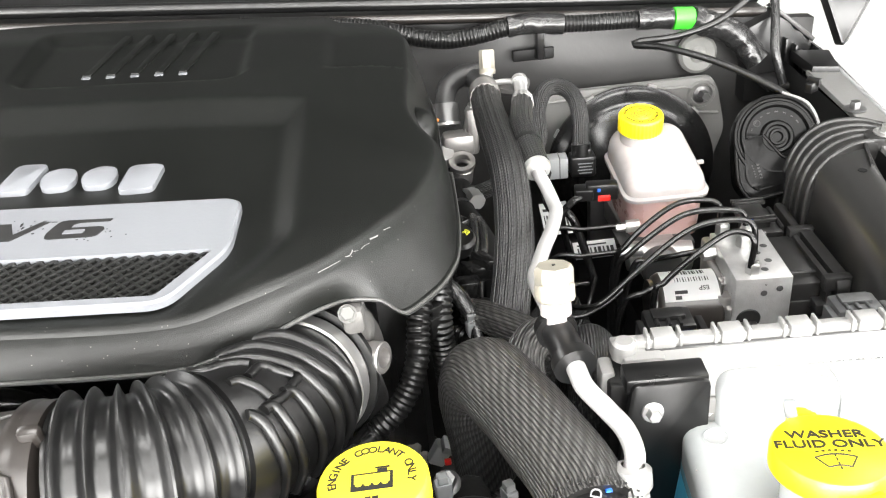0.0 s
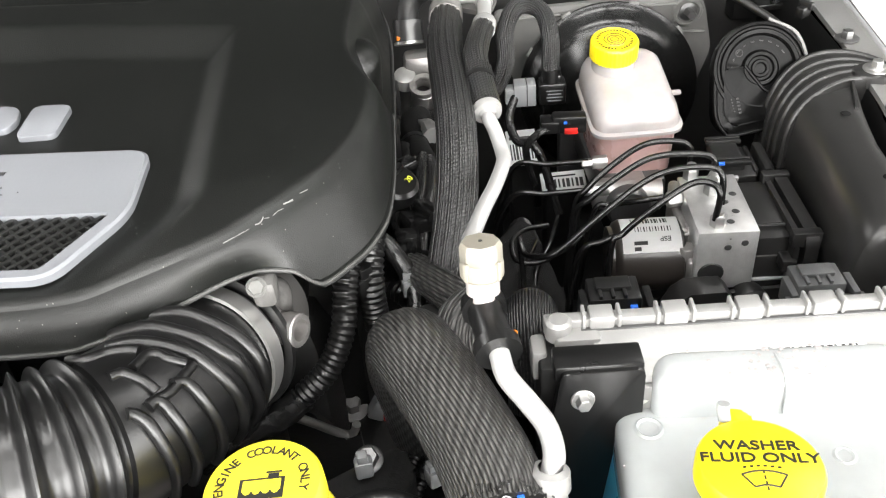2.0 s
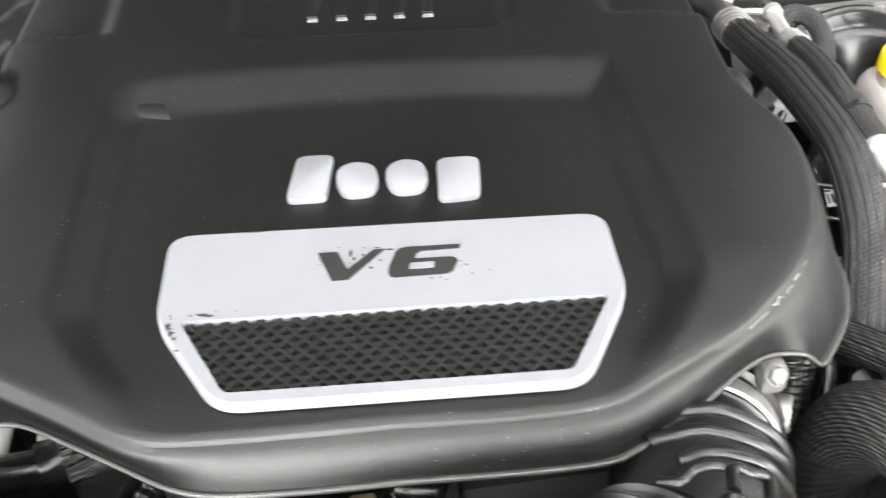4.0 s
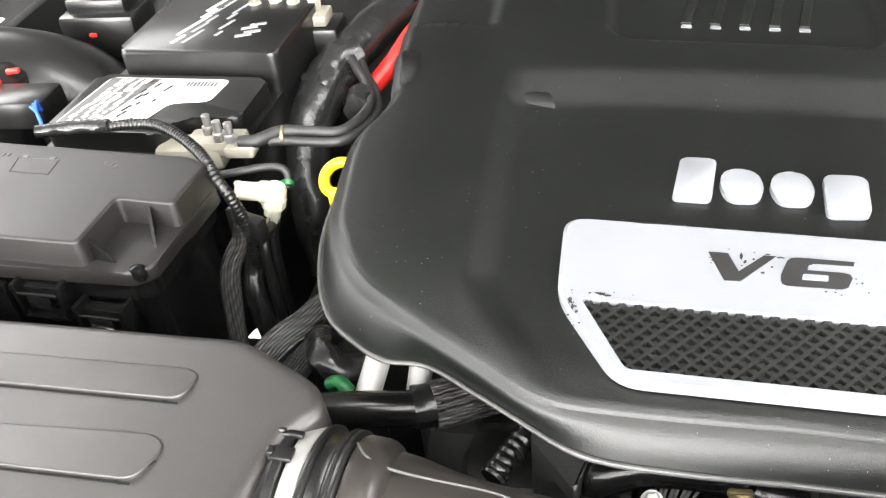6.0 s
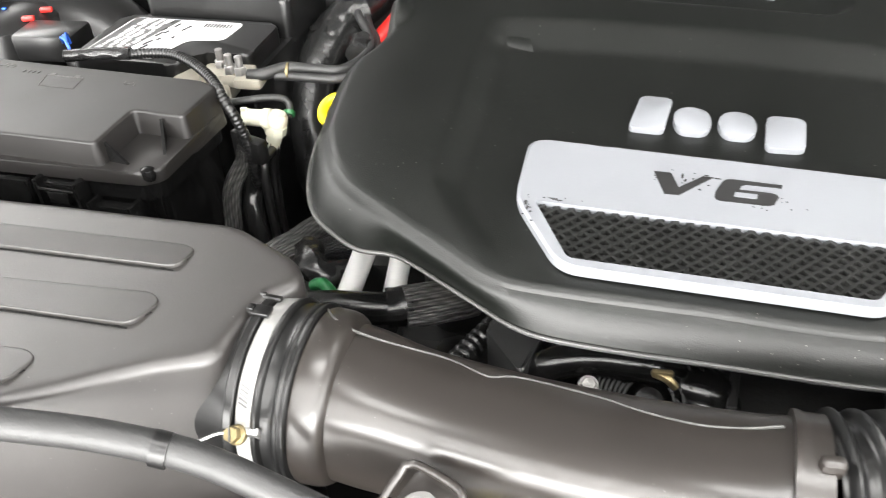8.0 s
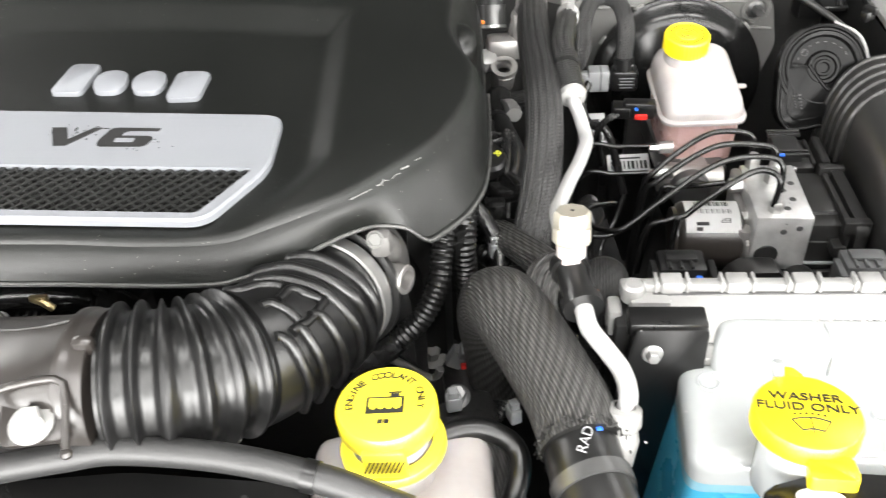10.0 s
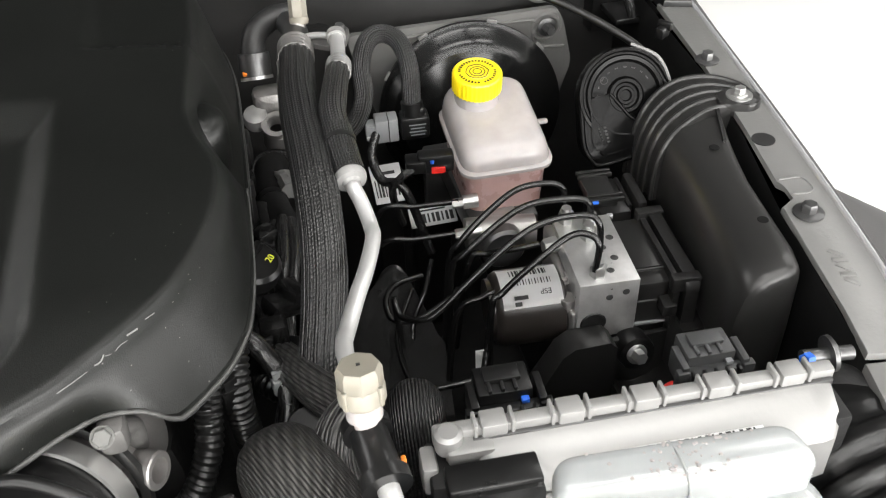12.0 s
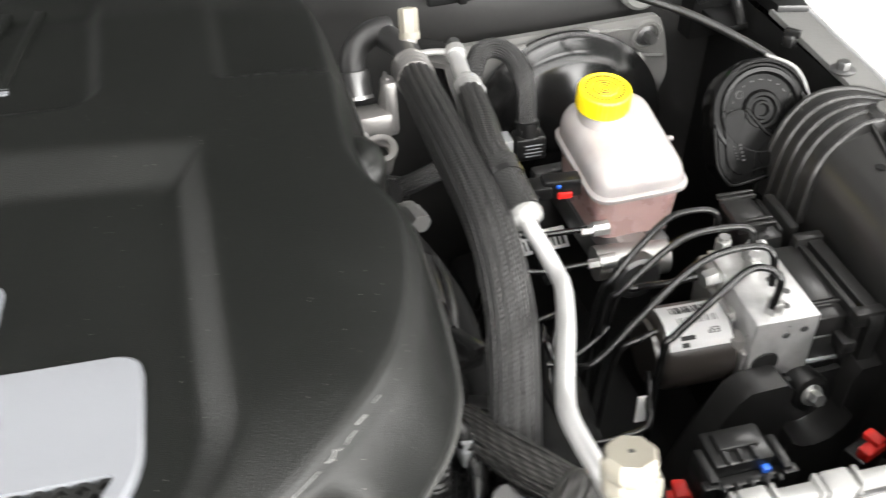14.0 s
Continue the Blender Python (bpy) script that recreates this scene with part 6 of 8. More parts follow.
part("sleeve", tube([(0.006, 0.952, 1.10), (0.027, 0.945, 1.11), (0.055, 0.944, 1.122), (0.079, 0.946, 1.14), (0.0915, 0.952, 1.165), (0.094, 0.972, 1.19), (0.107, 0.994, 1.206), (0.1238, 0.9985, 1.2085), (0.138, 0.985, 1.203), (0.142, 0.96, 1.185), (0.1395, 0.945, 1.15)], 0.0098, 28, 0.003), BRAID_FINE, lp)
part("end_boot", tube([(0.1395, 0.9455, 1.155), (0.1395, 0.943, 1.14)], 0.0115, 20), RUBBER, lp)
PM = Matrix.Translation((0.1405, 0.942, 1.13)) @ RZ
part("elbow_box", merge(cbox(0.03, 0.022, 0.026, 0.003), moved(cbox(0.022, 0.018, 0.012, 0.003), Matrix.Translation((0, 0.002, 0.015)))), PLASTIC, lp, m=PM)
pg = part("plug", merge(moved(cbox(0.024, 0.02, 0.026, 0.0015), Matrix.Translation((-0.03, 0, 0))), moved(cbox(0.012, 0.014, 0.018, 0.001), Matrix.Translation((-0.046, 0, -0.001)))), GREYPLUG, lp, "light grey wiring plug", m=PM)
for k in range(2):
    part("plug_key", cbox(0.01, 0.002, 0.005, 0.0005), GREYPLUG, pg, m=PM @ Matrix.Translation((-0.047, -0.0085, 0.005 - 0.011 * k)))
part("plug_seam", cbox(0.0012, 0.0204, 0.0264, 0.0002), INK, pg, m=PM @ Matrix.Translation((-0.028, 0, 0)))
for k in range(4):
    part("print_bar", cbox(0.018 - 0.003 * (k % 2), 0.0004, 0.0012, 0), GREYPLUG, lp, m=PM @ Matrix.Translation((0.002, -0.0112, 0.005 - 0.004 * k)))
line("sleeved_hose", [(0.02, 0.95, 1.1), (-0.016, 0.963, 1.100), (-0.028, 0.949, 1.080), (-0.029, 0.935, 1.0)], 0.011, BRAID_FINE, "dark sleeved hose curving down behind the engine", "hose", "sleeved hoses", 32, 0.004, ribs(14, 0.05))
line("plug_wire", [(0.1, 0.94, 1.13), (0.09, 0.925, 1.11), (0.095, 0.90, 1.095), (0.115, 0.885, 1.09), (0.135, 0.86, 1.02)], 0.005, TAPE, "black taped wire below the looped hose", "wiring", n=10)
solo("shield_sheet", prism(rounded([(0.03, 0.6), (0.1, 0.62), (0.12, 0.75), (0.09, 0.82), (0.03, 0.8)], 0.02), 0.98, 1.03, 0.006, zfun=lambda x, y: 1.03 + 0.03 * math.sin(60 * y + 30 * x)), TAPE, "crumpled dark plastic sheet low in the bay", "plastic sheet")

# ---- heater pipe at the back of the engine ----
hp = thing("heater_pipe", "grey heater elbow with a dark spring clamp", "pipe", (0.0, 1.03, 1.2))
part("elbow", tube([(0.035, 1.055, 1.218), (0.015, 1.05, 1.218), (-0.003, 1.04, 1.21), (-0.01, 1.03, 1.195), (-0.01, 1.022, 1.17)], 0.0125, 20), RUBBER_GREY, hp)
part("clamp", tube([(-0.0105, 1.03, 1.192), (-0.011, 1.02, 1.168)], 0.0165, 32), DARKSTEEL, hp, "dark spring steel clamp band")
part("clamp_edge", tube([(-0.011, 1.0205, 1.1695), (-0.011, 1.019, 1.1665)], 0.0172, 32), STEEL, hp)
part("tab_plate", cbox(0.004, 0.016, 0.05, 0.0015), ALU, hp, "flat aluminium tab", m=Matrix.Translation((0.012, 1.005, 1.172)) @ Matrix.Rotation(0.25, 4, "Y"))
part("lower_tube", lathe([(0.008, 0.004), (0.012, 0.004), (0.0145, 0.002), (0.0145, -0.02), (0.012, -0.02), (0.012, 0.0), (0.008, 0.0)], 32), ALU, hp, m=aim((0.0, 0.975, 1.128), (0.1, -0.35, 0.9)))
part("clamp_tab", cbox(0.006, 0.008, 0.004, 0.001), ORANGE, hp, m=Matrix.Translation((-0.022, 1.014, 1.178)))
part("fitting", merge(moved(cbox(0.04, 0.03, 0.03, 0.008), Matrix.Translation((0.0, 1.0, 1.15))), moved(cbox(0.014, 0.02, 0.06, 0.005), Matrix.Translation((0.018, 1.0, 1.165)))), ALU, hp, "cast aluminium pipe fitting")
part("fitting_ring", lathe([(0.01, 0), (0.016, 0.0), (0.016, 0.006), (0.01, 0.006)], 24), ALU, hp, m=aim((0.0, 0.97, 1.135), (0, -0.4, 0.9)))
part("plug_ball", lathe([(0, -0.012), (0.012, -0.008), (0.014, 0.0), (0.012, 0.008), (0, 0.012)], 20), RADIATOR, hp, m=aim((-0.02, 0.985, 1.14), (0, -0.4, 0.9)))

# ---- sleeved coolant hoses in front ----
bh = thing("radiator_hose", "fat braided black radiator hose with a rubber end", "hose", (-0.01, 0.42, 1.17))
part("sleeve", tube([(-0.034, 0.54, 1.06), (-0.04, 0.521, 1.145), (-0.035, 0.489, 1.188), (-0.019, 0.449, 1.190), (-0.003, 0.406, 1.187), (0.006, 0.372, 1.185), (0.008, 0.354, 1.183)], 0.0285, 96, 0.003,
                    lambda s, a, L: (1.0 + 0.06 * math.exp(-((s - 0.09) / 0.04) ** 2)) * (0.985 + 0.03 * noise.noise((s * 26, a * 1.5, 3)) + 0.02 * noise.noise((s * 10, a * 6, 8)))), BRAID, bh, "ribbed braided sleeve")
random.seed(9)
fz = None
for k in range(90):
    a = 2 * math.pi * k / 90
    p = Vector((0.0075 + 0.029 * math.cos(a), 0.357 + random.uniform(-0.003, 0.003), 1.183 + 0.029 * math.sin(a)))
    q = p + Vector((random.uniform(-0.003, 0.003), -random.uniform(0.003, 0.007), random.uniform(-0.001, 0.003)))
    t_ = tube([p, q], 0.0006, 4)
    fz = t_ if fz is None else merge(fz, t_)
tagged(part("frayed_edge", fz, BRAID, bh, "frayed sleeve end"), kind="stuff")
part("rubber_end", tube([(0.006, 0.365, 1.183), (0.008, 0.338, 1.180), (0.013, 0.31, 1.176), (0.02, 0.27, 1.165)], 0.0245, 36), RUBBER, bh, "smooth black rubber hose end")
part("end_clamp", tube([(0.009, 0.332, 1.179), (0.011, 0.322, 1.178)], 0.0265, 36), DARKSTEEL, bh)
words("RAD", 0.0092, 0.0003, GREYPLUG, bh, aim((0.006, 0.342, 1.2068), (-0.05, -0.25, 1)) @ Matrix.Rotation(radians(78), 4, "Z"), name="rad_lettering")
part("paint_mark", cbox(0.004, 0.003, 0.001, 0.0004), BLUE, bh, m=Matrix.Translation((0.016, 0.351, 1.2055)))
line("sleeved_hose", [(-0.06, 0.66, 1.14), (-0.030, 0.612, 1.160), (-0.012, 0.560, 1.182), (0.009, 0.522, 1.19)], 0.0135, BRAID, "ribbed sleeved hose below the engine cover", "hose", "sleeved hoses", 40, 0.004, ribs(15, 0.06))
line("sleeved_hose", [(0.014, 0.524, 1.185), (0.006, 0.514, 1.198), (-0.004, 0.502, 1.196), (-0.008, 0.488, 1.186), (-0.004, 0.47, 1.168), (0.004, 0.452, 1.145), (0.014, 0.43, 1.08)], 0.0145, BRAID, "ribbed sleeved hose bending down beside the radiator hose", "hose", "sleeved hoses", 40, 0.003, ribs(15, 0.06))
line("sleeved_hose", [(0.045, 0.56, 1.1), (0.052, 0.55, 1.15), (0.05, 0.53, 1.16), (0.05, 0.51, 1.1)], 0.02, BRAID_FINE, "wide dark braided hose bend behind the radiator", "hose", "sleeved hoses", 36, 0.004)
line("corrugated_conduit", [(-0.018, 0.56, 1.10), (-0.018, 0.55, 1.14), (-0.022, 0.54, 1.17)], 0.012, PLASTIC, "black corrugated conduit low beside the hoses", "conduit", "conduits", 18, 0.001, rings(0.005, 0.08))
line("sleeved_hose", [(-0.06, 0.43, 1.09), (-0.05, 0.4, 1.1), (-0.045, 0.36, 1.08), (-0.05, 0.3, 1.04)], 0.022, BRAID, "dark sleeved hose low under the radiator hose", "hose", "sleeved hoses", 48, 0.004, ribs(20, 0.06))
line("corrugated_conduit", [(-0.07, 0.57, 1.225), (-0.078, 0.551, 1.200), (-0.083, 0.533, 1.175), (-0.097, 0.520, 1.150), (-0.12, 0.513, 1.13)], 0.0088, PLASTIC, "black corrugated wiring conduit beside the throttle body", "conduit", "conduits", 18, 0.001, rings(0.0046, 0.08))
line("taped_conduit", [(-0.117, 0.514, 1.131), (-0.135, 0.511, 1.118), (-0.16, 0.510, 1.105), (-0.2, 0.5, 1.09)], 0.0105, TAPE, "wiring conduit wrapped in shiny tape", "conduit", "conduits", 16, 0.003, lambda s, a, L: 1 + 0.15 * noise.noise((s * 90, a * 2, 2)))
line("corrugated_conduit", [(-0.055, 0.6, 1.22), (-0.06, 0.568, 1.2), (-0.061, 0.56, 1.170), (-0.057, 0.56, 1.10)], 0.0095, PLASTIC, "black corrugated wiring conduit under the cover edge", "conduit", "conduits", 18, 0.001, rings(0.0046, 0.08))

# ---- intake: air box, duct, bellows, throttle body ----
ax = thing("air_box", "satin black air filter box with raised pads on its lid", "air box", (-0.72, 0.42, 1.1))
lid = [(-1.0, 0.525), (-0.8563, 0.5181), (-0.7684, 0.5138), (-0.6857, 0.5086), (-0.635, 0.5057), (-0.5822, 0.4743), (-0.5715, 0.4545), (-0.592, 0.43), (-0.6, 0.3815), (-0.6301, 0.3715), (-0.6796, 0.3444), (-0.7294, 0.3226), (-0.8, 0.293), (-1.0, 0.21)]


def drawn_in(o, d, z):
    """An outline offset inwards by d along the mean of its edge normals, at height z or z(x, y)."""
    q, n = [], len(o)
    area = sum(o[i - 1][0] * o[i][1] - o[i][0] * o[i - 1][1] for i in range(n))
    side = 1 if area > 0 else -1
    for i in range(n):
        a, b, c = Vector(o[i - 1][:2]), Vector(o[i][:2]), Vector(o[(i + 1) % n][:2])
        e, g = (b - a).normalized(), (c - b).normalized()
        h = Vector((-(e.y + g.y), e.x + g.x)) * side
        h = h.normalized() / max(0.5, math.cos(e.angle(g, 0.0) / 2))
        x, y = b.x + h.x * d, b.y + h.y * d
        q.append((x, y, z(x, y) if callable(z) else z))
    return q


def edged(o, r, z0, z1, top, draft=0.0, n=5):
    """A moulded shape from z0 up to z1 below the top, its upper edge rounded to radius r."""
    R = [drawn_in(o, -draft, z0)]
    for k in range(n + 1):
        a = math.pi / 2 * k / n
        R.append(drawn_in(o, r * (1 - math.cos(a)), (lambda x, y, a=a: top(x, y) - r + r * math.sin(a)) if callable(top) else z1 - r + r * math.sin(a)))
    R.append(drawn_in(o, r * 1.6, top if callable(top) else z1))
    return loft(R)


ro = rounded(lid, 0.012, 5)
part("lid", edged(ro, 0.0075, 1.17, 1.294, None, 0.006), DUSTY, ax)
for fx0, fy0, fx1, fy1, cx, cy, bx1, by1, by0 in ((-1.0, 0.4708, -0.654, 0.4528, -0.6505, 0.473, -0.66, 0.4785, 0.4955), (-1.0, 0.4156, -0.658, 0.3989, -0.6505, 0.422, -0.66, 0.4305, 0.435), (-1.0, 0.366, -0.706, 0.3455, -0.7, 0.367, -0.709, 0.3735, 0.386)):
    def wedge(x, y, a=fy0, b=fy1, c=by0, d=by1, x1=fx1):
        k = (x + 1.0) / (x1 + 1.0)
        yf, yb = a + (b - a) * k, c + (d - c) * k
        return 1.2944 + 0.0026 * max(0.0, min(1.0, (yb - y) / (yb - yf)))
    pad = part("pad", edged(rounded([(fx0, fy0), (fx1, fy1), (cx, cy), (bx1, by1), (fx0, by0)], 0.009, 6), 0.001, 1.292, 0, wedge, 0.0, 3), DUSTY, ax)
    # thin black tube drawn for the shadow line at the pad's foot
    part("foot_shade", tube([(fx0, fy0 - 0.0008, 1.2938), (fx1 - 0.03, fy1 + 0.0006, 1.2938), (fx1 - 0.012, fy1 - 0.0002, 1.2938), (fx1 - 0.002, fy1 + 0.0045, 1.2938), (cx - 0.0018, cy - 0.009, 1.2938)], 0.0007, 8), FELT, pad, "dark line for the shade at the pad's foot")
part("lower_box", box(-1.0, -0.6, 0.3, 0.49, 0.95, 1.17, 0.01), PLASTIC, ax)
DA = Vector((1, -0.07, -0.04)).normalized()
OC = Vector((-0.5925, 0.418, 1.238))
OM_ = aim(OC, DA)
part("outlet", lathe([(0.046, -0.03), (0.05, -0.012), (0.0535, 0.0), (0.0535, 0.02), (0, 0.02)], 56), PLASTIC, ax, m=OM_)
part("outlet_rib", lathe([(0.05, -0.001), (0.0567, -0.0008), (0.0574, 0.0), (0.0574, 0.0042), (0.0567, 0.005), (0.053, 0.0052)], 72), PLASTIC, ax, m=OM_)
for g, w in ((118, 0.012), (140, 0.007), (160, 0.005), (176, 0.009)):
    part("locating_tab", merge(cbox(w, 0.012, 0.0028, 0.0008), moved(cbox(w * 0.6, 0.004, 0.004, 0.0008), Matrix.Translation((0, -0.006, 0.0008)))), PLASTIC, ax, m=OM_ @ Matrix.Rotation(radians(g), 4, "Z") @ Matrix.Translation((0, -0.0574, 0.003)) @ Matrix.Rotation(radians(90), 4, "X"))
ck = thing("hose_clamp", "bright steel worm-drive hose clamp on the air duct", "hose clamp", OC + DA * 0.015)
part("band", lathe([(0.0535, 0.0062), (0.0552, 0.0064), (0.0556, 0.007), (0.0556, 0.0148), (0.0552, 0.0154), (0.0535, 0.0156)], 72), RADIATOR, ck, "wide bright steel band", m=OM_)
cm_ = Matrix.Translation((-0.5866, 0.36, 1.2579))
part("worm_housing", cbox(0.011, 0.005, 0.014, 0.0015), STEEL, ck, m=Matrix.Translation((-0.5795, 0.3665, 1.252)) @ Matrix.Rotation(radians(25), 4, "X"))
part("screw_head", merge(hexhead(0.0048, 0.005), lathe([(0, -0.004), (0.0058, -0.004), (0.0058, -0.0012), (0.0048, 0.0), (0, 0.0)], 24)), BRASS, ck, m=cm_ @ aim((0, 0, 0), (-0.2, -0.62, 0.75)))
part("screw_slot", cbox(0.0011, 0.0085, 0.0012, 0.0), DARKSTEEL, ck, m=cm_ @ aim((0, 0, 0), (-0.2, -0.62, 0.75)) @ Matrix.Translation((0, 0, 0.005)) @ Matrix.Rotation(0.5, 4, "Z"))
for k in range(6):
    part("band_notch", cbox(0.0062, 0.0012, 0.0006, 0.0), DARKSTEEL, ck, m=OM_ @ Matrix.Rotation(radians(-35 - 2.6 * k), 4, "Z") @ Matrix.Translation((-0.0557, 0, 0.0105)) @ Matrix.Rotation(radians(90), 4, "Y") @ Matrix.Rotation(radians(25), 4, "Z"))
part("tail", tube([(-0.592, 0.362, 1.257), (-0.6, 0.3605, 1.255), (-0.608, 0.358, 1.2515), (-0.616, 0.357, 1.2505)], 0.0009, 8), STEEL, ck, "thin frayed metal end")

du = thing("air_duct", "smooth satin black intake duct with two bolted mounts", "air duct", (-0.44, 0.4, 1.22))
part("cuff", lathe([(0.05, 0.0158), (0.0562, 0.016), (0.0568, 0.017), (0.0568, 0.0188), (0.0556, 0.0198), (0.0538, 0.0204), (0.0534, 0.024), (0.0538, 0.0272), (0.0545, 0.0282), (0.0556, 0.0288), (0.056, 0.0298), (0.056, 0.0306), (0.0552, 0.0314), (0.0552, 0.0322), (0.0558, 0.033), (0.0558, 0.0345), (0.0548, 0.0354), (0.05, 0.036)], 72), RUBBER, du, "ribbed rubber cuff", m=OM_)
part("shoulder", lathe([(0.05, 0.0358), (0.0532, 0.0362), (0.0538, 0.0375), (0.0534, 0.047), (0.0526, 0.0505), (0.0508, 0.0535), (0.048, 0.0555), (0.042, 0.057), (0.03, 0.0575)], 72), SATIN, du, "round shoulder of the duct", m=OM_)
DP = [(-0.552, 0.417, 1.236), (-0.52, 0.413, 1.233), (-0.473, 0.406, 1.228), (-0.42, 0.395, 1.229), (-0.367, 0.381, 1.237), (-0.32, 0.371, 1.245), (-0.279, 0.368, 1.247)]


def ductr(s, a, L):
    """Flattened oval section, rounder at both ends."""
    e = smooth01(0.0, 0.05, s) * smooth01(L, L - 0.035, s)
    c, d = abs(math.cos(a)), abs(math.sin(a))
    p = 2 + 1.3 * e
    sq = 1 / (c ** p + d ** p) ** (1 / p)
    return (1.09 - 0.09 * smooth01(0, 0.06, s)) * sq * (1 - 0.035 * e) * (1 - 0.17 * e * max(0.0, -math.cos(a)) ** 1.5)


part("pipe", tube(DP, 0.0445, 64, 0.004, ductr, flat=0.92), SATIN, du)
seam = [(-0.559, 0.442, 1.283), (-0.5535, 0.44, 1.284), (-0.545, 0.4285, 1.2878), (-0.5345, 0.427, 1.2815), (-0.514, 0.4287, 1.2724), (-0.4801, 0.4279, 1.265), (-0.4578, 0.4179, 1.2655), (-0.4509, 0.4161, 1.2655), (-0.4395, 0.4193, 1.2642), (-0.4213, 0.4163, 1.2648), (-0.3892, 0.4046, 1.2701), (-0.3658, 0.3925, 1.2756), (-0.3399, 0.3829, 1.2811), (-0.3189, 0.3815, 1.2836), (-0.3, 0.383, 1.2865)]
# seam in the same pale highlight tone as the cover's lip
part("mould_seam", tube(seam, 0.0009, 6, 0.003), EDGE_GLINT, du, "thin raised mould seam")
part("end_collar", tube([(-0.295, 0.369, 1.2466), (-0.289, 0.3685, 1.2468), (-0.279, 0.368, 1.247)], 0.0462, 56, 0.002, lambda s, a, L: 1.0 + (0.02 if s < 0.006 else 0)), SATIN, du)
part("collar_latch", cbox(0.012, 0.008, 0.014, 0.003), SATIN, du, m=Matrix.Translation((-0.282, 0.357, 1.2905)) @ Matrix.Rotation(radians(15), 4, "X"))
for bx, by, bz, rz in ((-0.309, 0.322, 1.268, 6), (-0.475, 0.33, 1.252, -32)):
    BMx = Matrix.Translation((bx, by, bz)) @ Matrix.Rotation(radians(rz), 4, "Z")
    mt_ = part("mount", prism(rounded([(-0.019, -0.012), (0.019, -0.012), (0.017, 0.018), (-0.017, 0.018)], 0.004), -0.012, -0.004, 0.0015), SATIN, du, "moulded mounting foot", m=BMx @ Matrix.Rotation(radians(30), 4, "X"))
    part("mount_lip", tube([(-0.021, -0.019, -0.009), (-0.021, -0.01, -0.003), (-0.02, 0.006, 0.008), (-0.016, 0.013, 0.0135), (0.015, 0.015, 0.0155), (0.02, 0.008, 0.01), (0.021, -0.01, -0.002), (0.021, -0.018, -0.007)], 0.0024, 10), SATIN, mt_, m=BMx)
    for sx in (-0.021, 0.021):
        part("foot_end", lathe([(0, 0.0035), (0.0028, 0.0022), (0.0036, 0), (0.0028, -0.0022), (0, -0.0035)], 14), SATIN, mt_, m=BMx @ Matrix.Translation((sx, -0.019, -0.009)))
    bolt(BMx @ Vector((0, 0.0, -0.003)), (0, -0.3, 1), 0.0088, 0.007, 0.0128, RADIATOR, "large bright flanged bolt on the air duct mount")

be = thing("intake_bellows", "black corrugated rubber intake bellows with a ribbed elbow", "intake hose", (-0.2, 0.41, 1.22))
EP = [(-0.281, 0.368, 1.247), (-0.262, 0.370, 1.246), (-0.243, 0.374, 1.2435), (-0.222, 0.386, 1.238), (-0.2, 0.408, 1.229), (-0.183, 0.438, 1.219), (-0.169, 0.475, 1.208), (-0.164, 0.49, 1.204)]


def bellr(s, a, L):
    if s < 0.0785:
        w = 2 * math.pi * (s - 0.007) / 0.013
        return 1.0 + 0.07 * math.cos(w) + 0.024 * math.cos(2 * w) - 0.02
    return 1.0 - 0.02 * smooth01(L - 0.02, L, s)


part("hose", tube(EP, 0.0465, 72, 0.0009, bellr, cap=False), RUBBER, be)
C = spline(EP, 0.002)
acc, marks = 0.0, []
for a, b in zip(C, C[1:]):
    acc += (b - a).length
    marks.append((acc, b, (b - a).normalized()))


def elbow_point(s, ang, lift=0.0):
    """A point on the elbow: s metres along, ang degrees from the top towards the outside of the bend."""
    _, c, t = min(marks, key=lambda m_: abs(m_[0] - s + 0.003))
    side = t.cross(Vector((0, 0, 1))).normalized()
    r = 0.0465 + lift
    return c + Vector((0, 0, 1)) * math.cos(radians(ang)) * r + side * math.sin(radians(ang)) * r


for path, r, lift in (([(0.097, -22), (0.101, -12), (0.109, -9), (0.116, -6), (0.121, 2), (0.123, 9)], 0.0034, 0.002),
                      ([(0.1225, -15), (0.1245, -11), (0.13, -4), (0.136, 9), (0.14, 26), (0.142, 42), (0.144, 78), (0.144, 110), (0.144, 130)], 0.0042, 0.001),
                      ([(0.1405, -34), (0.1425, -29), (0.1465, -16), (0.151, -3), (0.153, 24), (0.1555, 44), (0.157, 63), (0.158, 100), (0.158, 130)], 0.0046, 0.0015),
                      ([(0.1645, -30), (0.1655, -25), (0.168, -8), (0.171, 12), (0.173, 51), (0.172, 84), (0.172, 130)], 0.0046, 0.0015),
                      ([(0.118, 42), (0.121, 44), (0.1235, 49), (0.125, 60), (0.125, 81), (0.125, 105), (0.125, 130)], 0.0034, 0.002),
                      ([(0.101, 45), (0.105, 44), (0.1075, 48), (0.108, 56), (0.108, 75), (0.108, 100), (0.108, 130)], 0.0034, 0.002),
                      ([(0.0925, 42), (0.0955, 44), (0.097, 52), (0.0965, 62), (0.096, 90), (0.096, 130)], 0.0034, 0.002)):
    part("elbow_rib", tube([elbow_point(s, a, lift) for s, a in path], r, 10), RUBBER, be)
for seq in ([(0.111, 18), (0.118, 16.5), (0.1245, 15), (0.1275, 19), (0.1295, 25), (0.1325, 36)], [(0.099, 15), (0.1045, 16), (0.108, 21), (0.1085, 30), (0.109, 40)],
            [(0.101, 46), (0.108, 44), (0.112, 45), (0.12, 44), (0.1265, 42), (0.134, 40)]):
    part("elbow_web", tube([elbow_point(s, a, 0.002) for s, a in seq], 0.003, 10), RUBBER, be)
